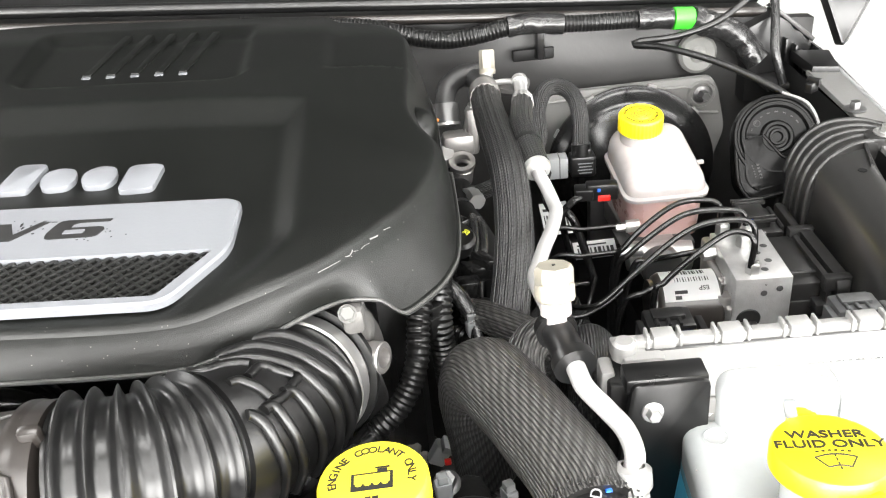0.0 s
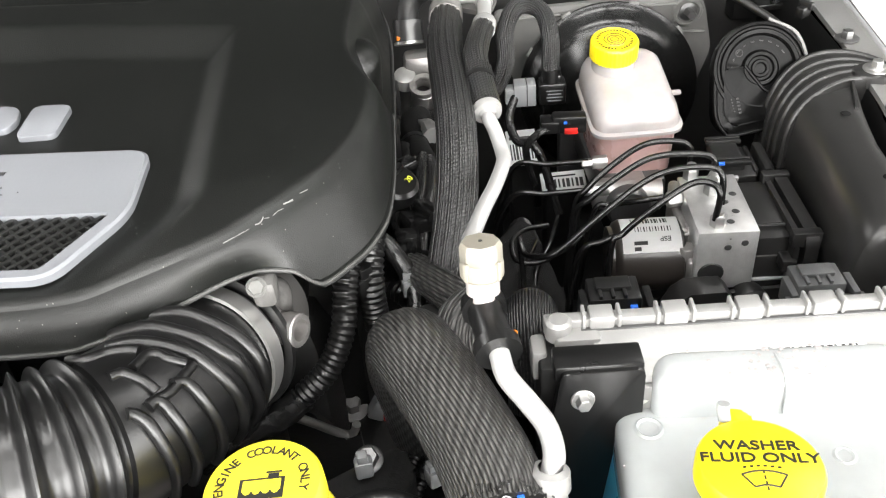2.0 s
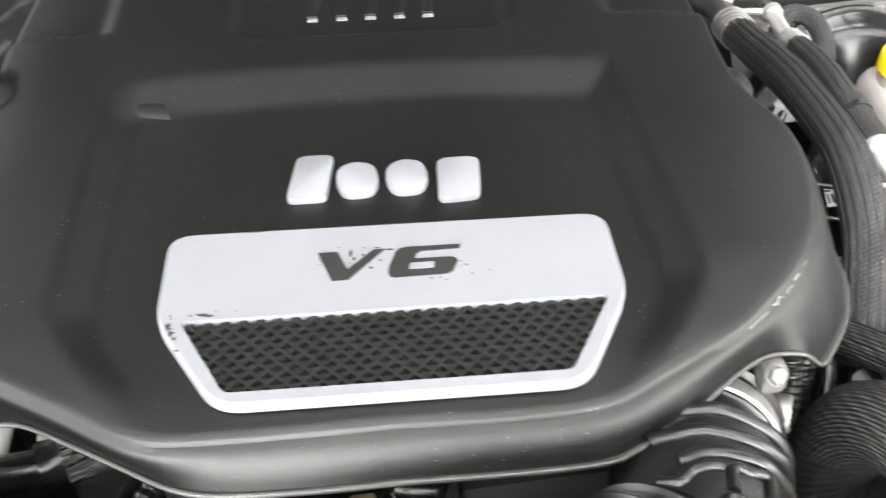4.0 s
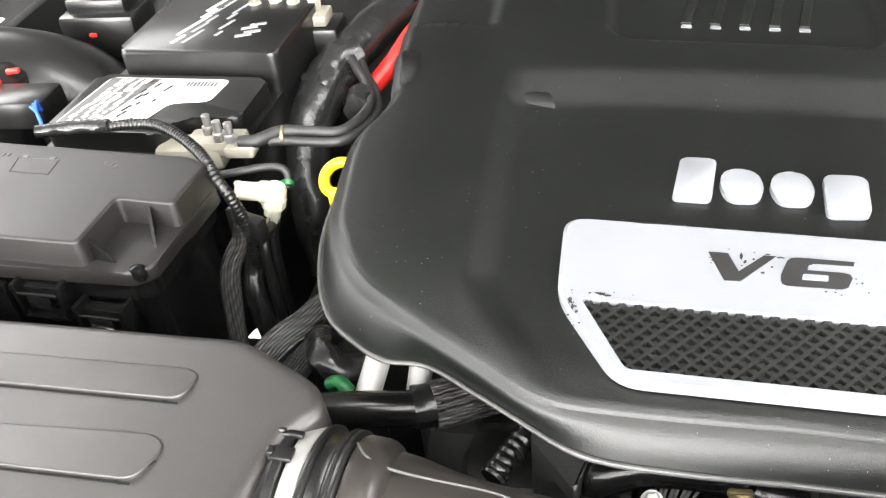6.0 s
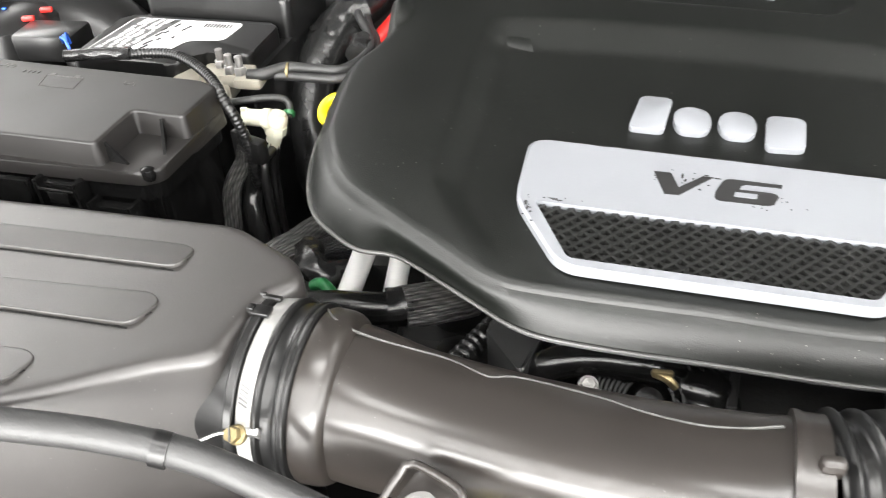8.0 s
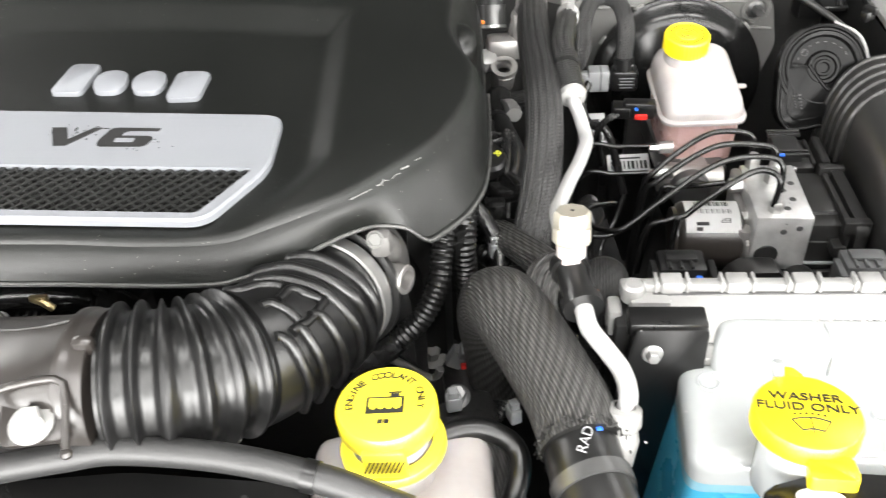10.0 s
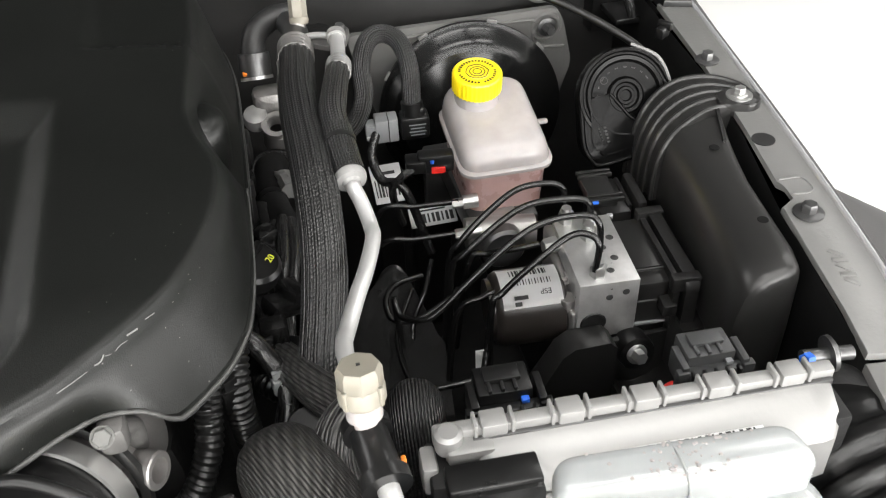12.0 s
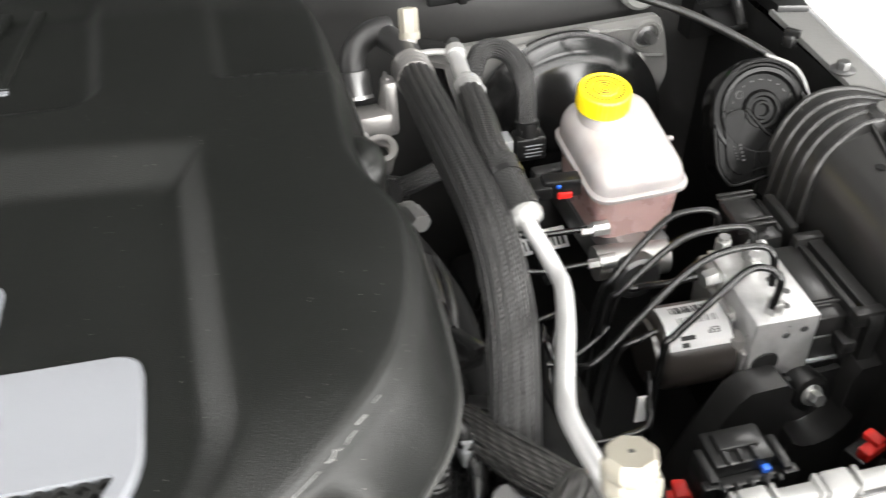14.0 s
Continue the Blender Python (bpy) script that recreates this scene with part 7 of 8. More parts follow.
part("clamp_lug", cbox(0.012, 0.012, 0.01, 0.002), ALU, be, m=Matrix.Translation((-0.208, 0.352, 1.19)))
tb = thing("throttle_body", "cast aluminium throttle body with a pipe stub", "throttle body", (-0.14, 0.52, 1.22))
TA = Vector((0.3, 0.92, -0.25)).normalized()
part("clamp_ring", lathe([(0.0462, -0.0125), (0.0482, -0.012), (0.0484, 0.001), (0.0474, 0.002), (0, 0.002)], 56), STEEL, tb, "bright steel clamp band", m=aim((-0.163, 0.491, 1.204), TA))
part("rubber_lip", lathe([(0.047, 0.006), (0.052, 0.007), (0.0525, 0.011), (0.047, 0.013), (0, 0.013)], 56), RUBBER, tb, m=aim((-0.163, 0.491, 1.204), TA))
part("housing", lathe([(0.036, 0.012), (0.045, 0.014), (0.045, 0.026), (0.038, 0.03), (0.038, 0.07), (0, 0.07)], 40), ALU, tb, m=aim((-0.163, 0.491, 1.204), TA))
part("ear", merge(moved(cbox(0.016, 0.018, 0.02, 0.005), Matrix.Translation((-0.122, 0.498, 1.246))), tube([(-0.124, 0.496, 1.25), (-0.116, 0.51, 1.235), (-0.118, 0.515, 1.212)], 0.007, 12), tube([(-0.126, 0.515, 1.21), (-0.12, 0.508, 1.19), (-0.124, 0.49, 1.178)], 0.005, 12)), DULLALU, tb, "cast mounting ear")
part("pipe_stub", lathe([(0.0, -0.02), (0.0105, -0.02), (0.0105, 0.008), (0.0115, 0.009), (0.0115, 0.018), (0.0105, 0.019), (0.0075, 0.019), (0.007, 0.006), (0, 0.006)], 28), ALU, tb, "cast pipe stub", m=aim((-0.1215, 0.5025, 1.21), (0.86, -0.48, 0.12)))
part("ear_bolt", merge(hexhead(0.0052, 0.005), lathe([(0, -0.001), (0.0064, -0.001), (0.0064, 0.001), (0, 0.001)], 20)), PALE, tb, m=aim((-0.125, 0.488, 1.2555), (0.1, -0.7, 0.6)))
part("clamp_screw", merge(hexhead(0.006, 0.009), lathe([(0, -0.02), (0.0045, -0.02), (0.0045, 0.0), (0, 0)], 14)), BRASS, tb, m=aim((-0.134, 0.473, 1.187), (-0.3, -0.7, 0.3)))

# ---- engine below the cover ----
en = thing("engine", "dark engine block and front accessories below the cover", "engine", (-0.3, 0.7, 0.9))
part("block", box(-0.56, -0.1, 0.55, 1.05, 0.64, 1.16, 0.03), GREASE, en)
part("upper_manifold", box(-0.53, -0.11, 0.56, 1.0, 1.15, 1.225, 0.02), PLASTIC, en)
part("front_cover", box(-0.52, -0.14, 0.5, 0.56, 0.7, 1.17, 0.02), GREASE, en)
PLM = aim((-0.36, 0.474, 1.196), (0.03, -0.6, 0.8))
part("pulley", lathe([(0, 0.012), (0.009, 0.012), (0.012, 0.008)] + [(0.014 + 0.006 * k + d, z) for k in range(5) for d, z in ((0.0, 0.004), (0.0012, 0.008), (0.003, 0.008), (0.0042, 0.004))] + [(0.046, 0.006), (0.048, 0.0), (0.048, -0.02), (0, -0.02)], 48), STAMPED, en, "grooved black pulley", m=PLM)
part("pulley_bolt", merge(hexhead(0.0052, 0.006), lathe([(0, -0.002), (0.0065, -0.002), (0.0065, 0.001), (0, 0.001)], 24)), ALU, en, "bright hex bolt", m=aim((-0.398, 0.464, 1.217), (0.05, -0.5, 0.85)))
part("water_pipe", tube([(-0.425, 0.5, 1.175), (-0.431, 0.482, 1.2), (-0.428, 0.478, 1.214), (-0.412, 0.481, 1.221), (-0.39, 0.484, 1.222), (-0.362, 0.483, 1.221), (-0.345, 0.49, 1.21)], 0.0115, 24), GLOSSY, en, "gloss black coolant elbow")
part("pipe_bead", tube([(-0.4305, 0.481, 1.202), (-0.4295, 0.479, 1.208)], 0.0132, 24), GLOSSY, en)
part("plate_strip", prism([(-0.312, 0.47), (-0.306, 0.47), (-0.301, 0.505), (-0.307, 0.505)], 1.17, 1.205, 0.001), RUBBER_GREY, en, "thin upright bracket edge")
part("plastic_sheet", prism([(-0.462, 0.528), (-0.45, 0.53), (-0.438, 0.502), (-0.436, 0.486), (-0.452, 0.498)], 1.196, 1.2, 0.001), RADIATOR, en, "crumpled clear sheet edge")
part("spring_clip", merge(tube([(-0.36, 0.452, 1.246), (-0.352, 0.449, 1.245), (-0.347, 0.449, 1.239)], 0.0028, 8), moved(cbox(0.013, 0.004, 0.005, 0.0015), Matrix.Translation((-0.355, 0.451, 1.247)))), BRASS, en, "small brass-coloured clip")
part("side_housing", tube([(-0.345, 0.505, 1.19), (-0.331, 0.49, 1.197), (-0.32, 0.487, 1.19), (-0.315, 0.487, 1.16)], 0.019, 24), GLOSSY, en)
for p, q, w in (((-0.575, 0.60, 1.222), (-0.587, 0.545, 1.19), 0.009), ((-0.549, 0.60, 1.218), (-0.553, 0.55, 1.18), 0.0085)):
    part("runner", tube([p, q], w, 16), BRIGHTALU, en, "bare aluminium tube")
part("side_bracket", prism(rounded([(-0.47, 0.5), (-0.44, 0.46), (-0.43, 0.5), (-0.45, 0.54)], 0.006), 1.15, 1.225, 0.003), DARKSTEEL, en)
part("foil_wrap", tube([(-0.45, 0.55, 1.2), (-0.44, 0.52, 1.19), (-0.435, 0.5, 1.15)], 0.016, 16, 0.004, lambda s, a, L: 1 + 0.2 * noise.noise((s * 60, a * 2, 5))), RUBBER_GREY, en)
part("head_right", box(-0.16, -0.075, 0.6, 1.0, 1.0, 1.2, 0.02), GREASE, en)
part("head_left", box(-0.6, -0.5, 0.6, 1.0, 1.0, 1.19, 0.02), GREASE, en)
for k in range(7):
    y = 0.62 + 0.05 * k
    part("coil_plug", merge(cbox(0.03, 0.024, 0.03, 0.004), moved(cbox(0.02, 0.016, 0.02, 0.003), Matrix.Translation((0.016, 0.004, 0.012)))), PLASTIC if k % 2 else GLOSSY, en, m=Matrix.Translation((-0.048 + 0.004 * (k % 3), y, 1.165 + 0.012 * (k % 2))) @ Matrix.Rotation(0.3 * k, 4, "Z"))
part("red_dot_plug", merge(cbox(0.034, 0.018, 0.014, 0.003)), PLASTIC, en, m=Matrix.Translation((-0.445, 0.47, 1.205)))
part("red_dot", cbox(0.005, 0.004, 0.003, 0.001), RED, en, m=Matrix.Translation((-0.455, 0.463, 1.212)))
part("lower_plate", prism(rounded([(-0.14, 0.545), (-0.06, 0.54), (-0.055, 0.6), (-0.075, 0.635), (-0.14, 0.64)], 0.01), 1.0, 1.016, 0.003), GREASE, en, "dark cast bracket plate")
part("plate_bolt", merge(hexhead(0.0075, 0.013), lathe([(0, -0.004), (0.0135, -0.004), (0.0135, -0.001), (0.01, 0.001), (0, 0.001)], 28)), DULLALU, en, "flanged bolt on the bracket plate", m=aim((-0.096, 0.602, 1.022), (0.1, -0.35, 0.9)))
part("plate_nut", hexhead(0.005, 0.006), DARKSTEEL, en, m=aim((-0.124, 0.612, 1.016), (0, -0.2, 1)))
part("curved_lip", tube([(-0.14, 0.53, 1.1), (-0.119, 0.525, 1.092), (-0.107, 0.535, 1.07), (-0.0965, 0.54, 1.057), (-0.09, 0.539, 1.06), (-0.0867, 0.537, 1.071)], 0.0035, 10), DULLALU, en, "curved edge of a cast bracket")
part("lip_web", moved(prism([(-0.14, 1.098), (-0.119, 1.09), (-0.0965, 1.055), (-0.085, 1.06), (-0.08, 0.95), (-0.14, 0.95)], 0, 0.006), Matrix(((1, 0, 0, 0), (0, 0, 1, 0.536), (0, 1, 0, 0), (0, 0, 0, 1)))), GREASE, en)
part("sensor_plug", merge(cbox(0.016, 0.014, 0.022, 0.003), moved(cbox(0.012, 0.018, 0.008, 0.002), Matrix.Translation((0.002, -0.004, 0.013)))), GREYPLUG, en, "pale sensor plug", m=Matrix.Translation((-0.072, 0.593, 1.028)) @ Matrix.Rotation(0.5, 4, "Y"))
part("sensor_lock", cbox(0.006, 0.005, 0.005, 0.001), RED, en, "small red lock", m=Matrix.Translation((-0.066, 0.582, 1.026)))
for k in range(3):
    part("lower_conduit", tube([(-0.04 + 0.011 * k, 0.585 - 0.01 * k, 1.03), (-0.051 + 0.011 * k, 0.565 - 0.01 * k, 1.015), (-0.071 + 0.011 * k, 0.527 - 0.006 * k, 1.0), (-0.085 + 0.01 * k, 0.5, 0.95)], 0.0056, 14, 0.0012, rings(0.0036, 0.1, 0.6)), RUBBER, en, "ribbed wiring conduit")
oc = thing("oil_cap", "black oil filler cap with yellow figures", "oil cap", (-0.05, 0.665, 1.2))
OM = aim((-0.04, 0.672, 1.20), (0.3, -0.2, 1))
part("cap", lathe([(0, 0.008), (0.018, 0.008), (0.021, 0.005), (0.021, -0.006), (0, -0.006)], 32), PLASTIC, oc, m=OM)
part("grip", cbox(0.03, 0.006, 0.008, 0.002), PLASTIC, oc, m=OM @ Matrix.Translation((0, 0.004, 0.01)))
words("20", 0.0075, 0.0003, YELLOW_INK, oc, OM @ Matrix.Translation((0.008, -0.009, 0.0084)), name="viscosity_lettering")
part("stem", lathe([(0.014, -0.08), (0.014, -0.004), (0, -0.004)], 20), PLASTIC, oc, m=OM)
for pts, r, m_, lb_ in (([(-0.075, 0.75, 1.2), (-0.05, 0.7, 1.19), (-0.035, 0.65, 1.17), (-0.03, 0.6, 1.14)], 0.009, TAPE, "taped black engine wiring"),
                        ([(-0.06, 0.72, 1.18), (-0.03, 0.68, 1.18), (-0.025, 0.63, 1.15), (-0.04, 0.58, 1.12)], 0.006, BRAID_FINE, "dark braided engine wiring"),
                        ([(-0.07, 0.62, 1.2), (-0.045, 0.6, 1.19), (-0.03, 0.58, 1.16), (-0.04, 0.55, 1.13)], 0.007, TAPE, "taped black engine wiring"),
                        ([(-0.03, 0.8, 1.16), (-0.025, 0.74, 1.15), (-0.03, 0.68, 1.13), (-0.02, 0.62, 1.1)], 0.008, RUBBER, "black rubber vent hose")):
    line("engine_wiring", pts, r, m_, lb_, "wiring", "engine wiring", 12, 0.004, (lambda s, a, L: 1 + 0.12 * noise.noise((s * 80, a, 2))))
vh = thing("vent_hose", "matt black vent hose beside the engine cover", "hose", (-0.015, 0.8, 1.15))
part("hose", tube([(-0.01, 0.9, 1.135), (-0.0166, 0.875, 1.145), (-0.0175, 0.8175, 1.15), (-0.01, 0.765, 1.155), (-0.003, 0.71, 1.15), (-0.004, 0.66, 1.12)], 0.0135, 24), FELT, vh)
part("band", tube([(-0.0178, 0.822, 1.1498), (-0.0173, 0.815, 1.15)], 0.0144, 24), RUBBER, vh)
part("foil_tape", tube([(-0.006, 0.85, 1.152), (-0.002, 0.835, 1.158), (0.0005, 0.82, 1.158)], 0.0085, 18, 0.002, lambda s_, a, L: 1 + 0.3 * noise.noise((s_ * 120, a * 2, 3))), STEEL, vh, "crumpled silver foil tape")
for dx, dz in ((-0.009, 0.0), (0.0, 0.004), (0.008, 0.0)):
    line("engine_wiring", [(-0.012 + dx * 0.8, 0.765, 1.165 + dz), (-0.014 + dx, 0.735, 1.172 + dz), (-0.018 + dx, 0.7, 1.17 + dz), (-0.026 + dx, 0.668, 1.16 + dz), (-0.03 + dx * 0.6, 0.64, 1.14)], 0.0052, TAPE, "taped wires bundled beside the oil filler", "wiring", "engine wiring", 12, 0.004, (lambda s_, a, L: 1 + 0.1 * noise.noise((s_ * 90, a, 4))))
solo("coil_body", merge(lathe([(0, 0.012), (0.01, 0.012), (0.0125, 0.009), (0.0125, -0.02), (0.0105, -0.022), (0.0105, -0.05), (0, -0.05)], 28)), PLASTIC, "round black ignition coil body", "ignition coil", m=aim((-0.043, 0.706, 1.178), (0.15, -0.35, 0.9)))
solo("wiring_plug", merge(cbox(0.034, 0.02, 0.014, 0.003), moved(cbox(0.014, 0.026, 0.01, 0.002), Matrix.Translation((0.006, 0.002, 0.008))), moved(cbox(0.01, 0.008, 0.02, 0.002), Matrix.Translation((-0.012, 0.006, -0.008)))), GLOSSY, "glossy black wiring plug beside the hoses", "plug", "engine plugs", m=Matrix.Translation((-0.02, 0.65, 1.178)) @ Matrix.Rotation(0.5, 4, "Z") @ Matrix.Rotation(0.3, 4, "Y"))
solo("wiring_plug", merge(cbox(0.026, 0.03, 0.02, 0.003), moved(cbox(0.02, 0.012, 0.012, 0.002), Matrix.Translation((0.0, 0.016, 0.006)))), PLASTIC, "black wiring plug beside the hoses", "plug", "engine plugs", m=Matrix.Translation((-0.022, 0.61, 1.15)) @ Matrix.Rotation(-0.4, 4, "Z"))
line("corrugated_conduit", [(-0.056, 0.65, 1.13), (-0.05, 0.622, 1.14), (-0.038, 0.602, 1.142), (-0.027, 0.593, 1.137), (-0.026, 0.582, 1.125), (-0.036, 0.572, 1.1)], 0.0095, PLASTIC, "dark corrugated conduit curling under the cover edge", "conduit", "conduits", 18, 0.0012, rings(0.0046, 0.08))
for (x, y, z), sz in (((-0.065, 0.56, 1.19), 0.016), ((-0.06, 0.61, 1.2), 0.013), ((-0.035, 0.585, 1.165), 0.012), ((-0.075, 0.445, 1.13), 0.012), ((-0.03, 0.44, 1.12), 0.012)):
    solo("wiring_plug", merge(cbox(sz, sz * 0.8, sz * 1.2, 0.002), moved(cbox(sz * 0.6, sz * 0.6, sz * 0.6, 0.001), Matrix.Translation((0, 0, sz * 0.8)))), GREYPLUG if sz < 0.0125 else PLASTIC, "small wiring plug beside the engine", "plug", "engine plugs",
         m=Matrix.Translation((x, y, z)) @ Matrix.Rotation(x * 40, 4, "Z"))
bolt((-0.072, 0.455, 1.125), (0, -0.4, 0.9), 0.007, 0.008, 0.01, DARKSTEEL, "dark bolt on a low engine bracket")
solo("engine_bracket", prism(rounded([(-0.13, 0.43), (-0.05, 0.47), (-0.04, 0.44), (-0.06, 0.42), (-0.11, 0.4)], 0.008), 1.09, 1.12, 0.004), GREASE, "dark cast bracket low in front of the engine", "bracket")

# ---- coolant bottle and front panel ----
cb = thing("coolant_bottle", "milky coolant bottle neck under a big yellow cap", "coolant bottle", (-0.115, 0.352, 1.15))
KM = Matrix.Translation((-0.1135, 0.3525, 1.2155)) @ Matrix.Rotation(radians(-3), 4, "Z") @ Matrix.Rotation(radians(-3), 4, "Y") @ Matrix.Scale(0.93, 4)
part("neck", lathe([(0.026, -0.06), (0.026, 0.0), (0, 0.0)], 40), MILKY, cb, m=KM)
part("shoulder", box(-0.17, -0.05, 0.3, 0.39, 1.06, 1.172, 0.016, 3), MILKY, cb)
kc = part("cap", lathe([(0, 0.0225), (0.0295, 0.0225), (0.0318, 0.0218), (0.0335, 0.019), (0.0335, 0.006), (0.032, 0.004), (0.030, 0.003), (0.030, 0.0), (0, 0.0)], 64), YELLOWPALE, cb, "round yellow coolant cap", m=KM)
part("skirt", lathe([(0.028, -0.012), (0.0345, -0.014), (0.036, -0.017), (0.036, -0.02), (0.028, -0.02)], 64), YELLOWPALE, cb, "yellow ring below the cap", m=KM)
part("front_tab", box(-0.014, 0.014, -0.036, -0.029, -0.01, 0.014, 0.002), YELLOWPALE, kc, m=KM)
for k in range(9):
    part("hatch_bar", box(-0.0006, 0.0006, -0.0366, -0.0358, -0.006, 0.006, 0), INK, kc, m=KM @ Matrix.Translation((-0.011 + 0.0027 * k, 0, 0.002)) @ Matrix.Rotation(radians(25), 4, "Y"))
KT = KM @ Matrix.Translation((0, 0, 0.0228))


def arc_words(text, rad_, a0, a1, size, parent, m):
    n_ = len(text)
    for k, ch in enumerate(text):
        if ch == " ":
            continue
        a = radians(a0 + (a1 - a0) * k / (n_ - 1))
        words(ch, size, 0.0002, INK, parent, m @ Matrix.Translation((rad_ * math.sin(a), rad_ * math.cos(a), 0)) @ Matrix.Rotation(-a, 4, "Z"), offset=0.0001)


arc_words("ENGINE COOLANT ONLY", 0.0235, -100, 100, 0.0074, kc, KT)
sy = merge(box(-0.0125, 0.0125, -0.0095, 0.0045, 0, 0.0002, 0))
part("tank_symbol", sy, INK, kc, "coolant tank symbol", m=KT)
part("tank_inside", box(-0.0105, 0.0105, -0.004, 0.003, 0.0002, 0.00035, 0), YELLOWPALE, kc, m=KT)
for k in range(4):
    part("wave", lathe([(0, 0.0004), (0.0021, 0.0004), (0.0021, 0.0002)], 14), YELLOWPALE, kc, m=KT @ Matrix.Translation((-0.0078 + 0.0052 * k, -0.004, 0)))
part("tank_neck", merge(box(0.003, 0.009, 0.0045, 0.007, 0, 0.0003, 0), box(0.0015, 0.0105, 0.0075, 0.0086, 0, 0.0003, 0)), INK, kc, m=KT)
part("book_symbol", merge(box(-0.004, -0.0004, -0.018, -0.0145, 0, 0.0002, 0), box(0.0004, 0.004, -0.018, -0.0145, 0, 0.0002, 0)), INK, kc, m=KT)
line("overflow_hose", [(-0.1, 0.375, 1.165), (-0.075, 0.383, 1.170), (-0.055, 0.384, 1.170), (-0.035, 0.377, 1.160), (-0.033, 0.358, 1.150), (-0.05, 0.335, 1.13), (-0.09, 0.32, 1.12)], 0.0075, RUBBER, "black rubber overflow hose", "hose", n=16)
FH = ([(-0.8, 0.25, 1.225), (-0.762, 0.278, 1.262), (-0.732, 0.304, 1.289), (-0.705, 0.3165, 1.296), (-0.68, 0.3205, 1.294), (-0.635, 0.3255, 1.287), (-0.59, 0.329, 1.274), (-0.54, 0.325, 1.255), (-0.49, 0.318, 1.238), (-0.448, 0.315, 1.235), (-0.359, 0.314, 1.235), (-0.303, 0.321, 1.236), (-0.269, 0.325, 1.236), (-0.207, 0.318, 1.234), (-0.148, 0.304, 1.228), (-0.1, 0.29, 1.215)],
      0.0088)
fh = thing("front_hose", "long smooth black hose in front of the air duct", "hose", (-0.4, 0.32, 1.235))
part("tube", tube(FH[0], FH[1], 20), RUBBER_GREY, fh)
for p_, q_ in (((-0.613, 0.327, 1.2815), (-0.605, 0.3278, 1.279)), ((-0.16, 0.307, 1.2295), (-0.152, 0.305, 1.2285))):
    part("clip_band", tube([p_, q_], 0.0098, 20), PLASTIC, fh)
shp = thing("radiator_shroud", "black radiator shroud panel with a warning label", "panel", (-0.3, 0.25, 1.15))
part("panel", prism(rounded([(-1.0, 0.16), (-1.0, 0.33), (-0.62, 0.33), (-0.28, 0.345), (-0.17, 0.33), (-0.15, 0.3), (0.06, 0.3), (0.1, 0.24), (0.1, 0.16)], 0.01), 1.17, 1.19, 0.003), PLASTIC, shp)
part("skirt", box(-1.0, 0.1, 0.16, 0.19, 0.64, 1.18, 0.004), PLASTIC, shp)
part("label", box(-0.49, -0.405, 0.22, 0.326, 1.1902, 1.1912, 0), LABEL, shp, "white warning label with a yellow band")
part("yellow_band", box(-0.475, -0.405, 0.318, 0.326, 1.1912, 1.192, 0), YELLOW, shp)
for k in range(2):
    part("label_cell", box(-0.468 + 0.034 * k, -0.44 + 0.034 * k, 0.27, 0.315, 1.1912, 1.1918, 0), INK, shp)
for x0, x1, y in ((-0.395, -0.365, 0.322), (-0.395, -0.34, 0.315), (-0.33, -0.295, 0.321)):
    part("stamp_bar", box(x0, x1, y - 0.0015, y + 0.0015, 1.1902, 1.1908, 0), LABEL, shp)
random.seed(3)
for k in range(10):
    x, y = random.uniform(-0.28, -0.16), random.uniform(0.302, 0.325)
    part("drain_hole", lathe([(0, 0.0004), (0.002, 0.0004), (0.002, 0)], 10), DARKSTEEL, shp, m=Matrix.Translation((x, y, 1.1902)))

# ---- battery side ----
fb = thing("fuse_box", "black plastic fuse box lid with a stepped corner and latches", "fuse box", (-0.85, 0.62, 1.2))
FA = Matrix.Translation((-0.727, 0.676, 0)) @ Matrix.Rotation(radians(-5.5), 4, "Z")
ftop = rounded([(-0.3, 0.016), (-0.012, 0.0085), (0.008, 0.0), (0.006, -0.0515), (-0.0405, -0.0495), (-0.0405, -0.1025), (-0.3, -0.103)], 0.005, 4)
part("lid_top", edged(ftop, 0.0022, 1.27, 1.3036, None, 0.003), DUSTYLID, fb, m=FA)
part("lid_step", prism(rounded([(-0.3, 0.012), (-0.008, 0.012), (0.01, -0.002), (0.008, -0.096), (-0.004, -0.106), (-0.05, -0.108), (-0.3, -0.117)], 0.006, 3), 1.272, 1.2835, 0.003, 3), DUSTYLID, fb, m=FA)
# skirt, body and latches in a duller black that stands for their shade
part("lid_skirt", prism(rounded([(-0.3, 0.008), (-0.006, 0.008), (0.006, -0.004), (0.005, -0.094), (-0.006, -0.1025), (-0.3, -0.111)], 0.006, 3), 1.256, 1.2725, 0.0), STAMPED, fb, m=FA)
part("body", prism(rounded([(-0.3, 0.003), (-0.002, 0.0), (-0.002, -0.088), (-0.012, -0.096), (-0.3, -0.106)], 0.006, 3), 0.95, 1.258, 0.0), STAMPED, fb, m=FA)
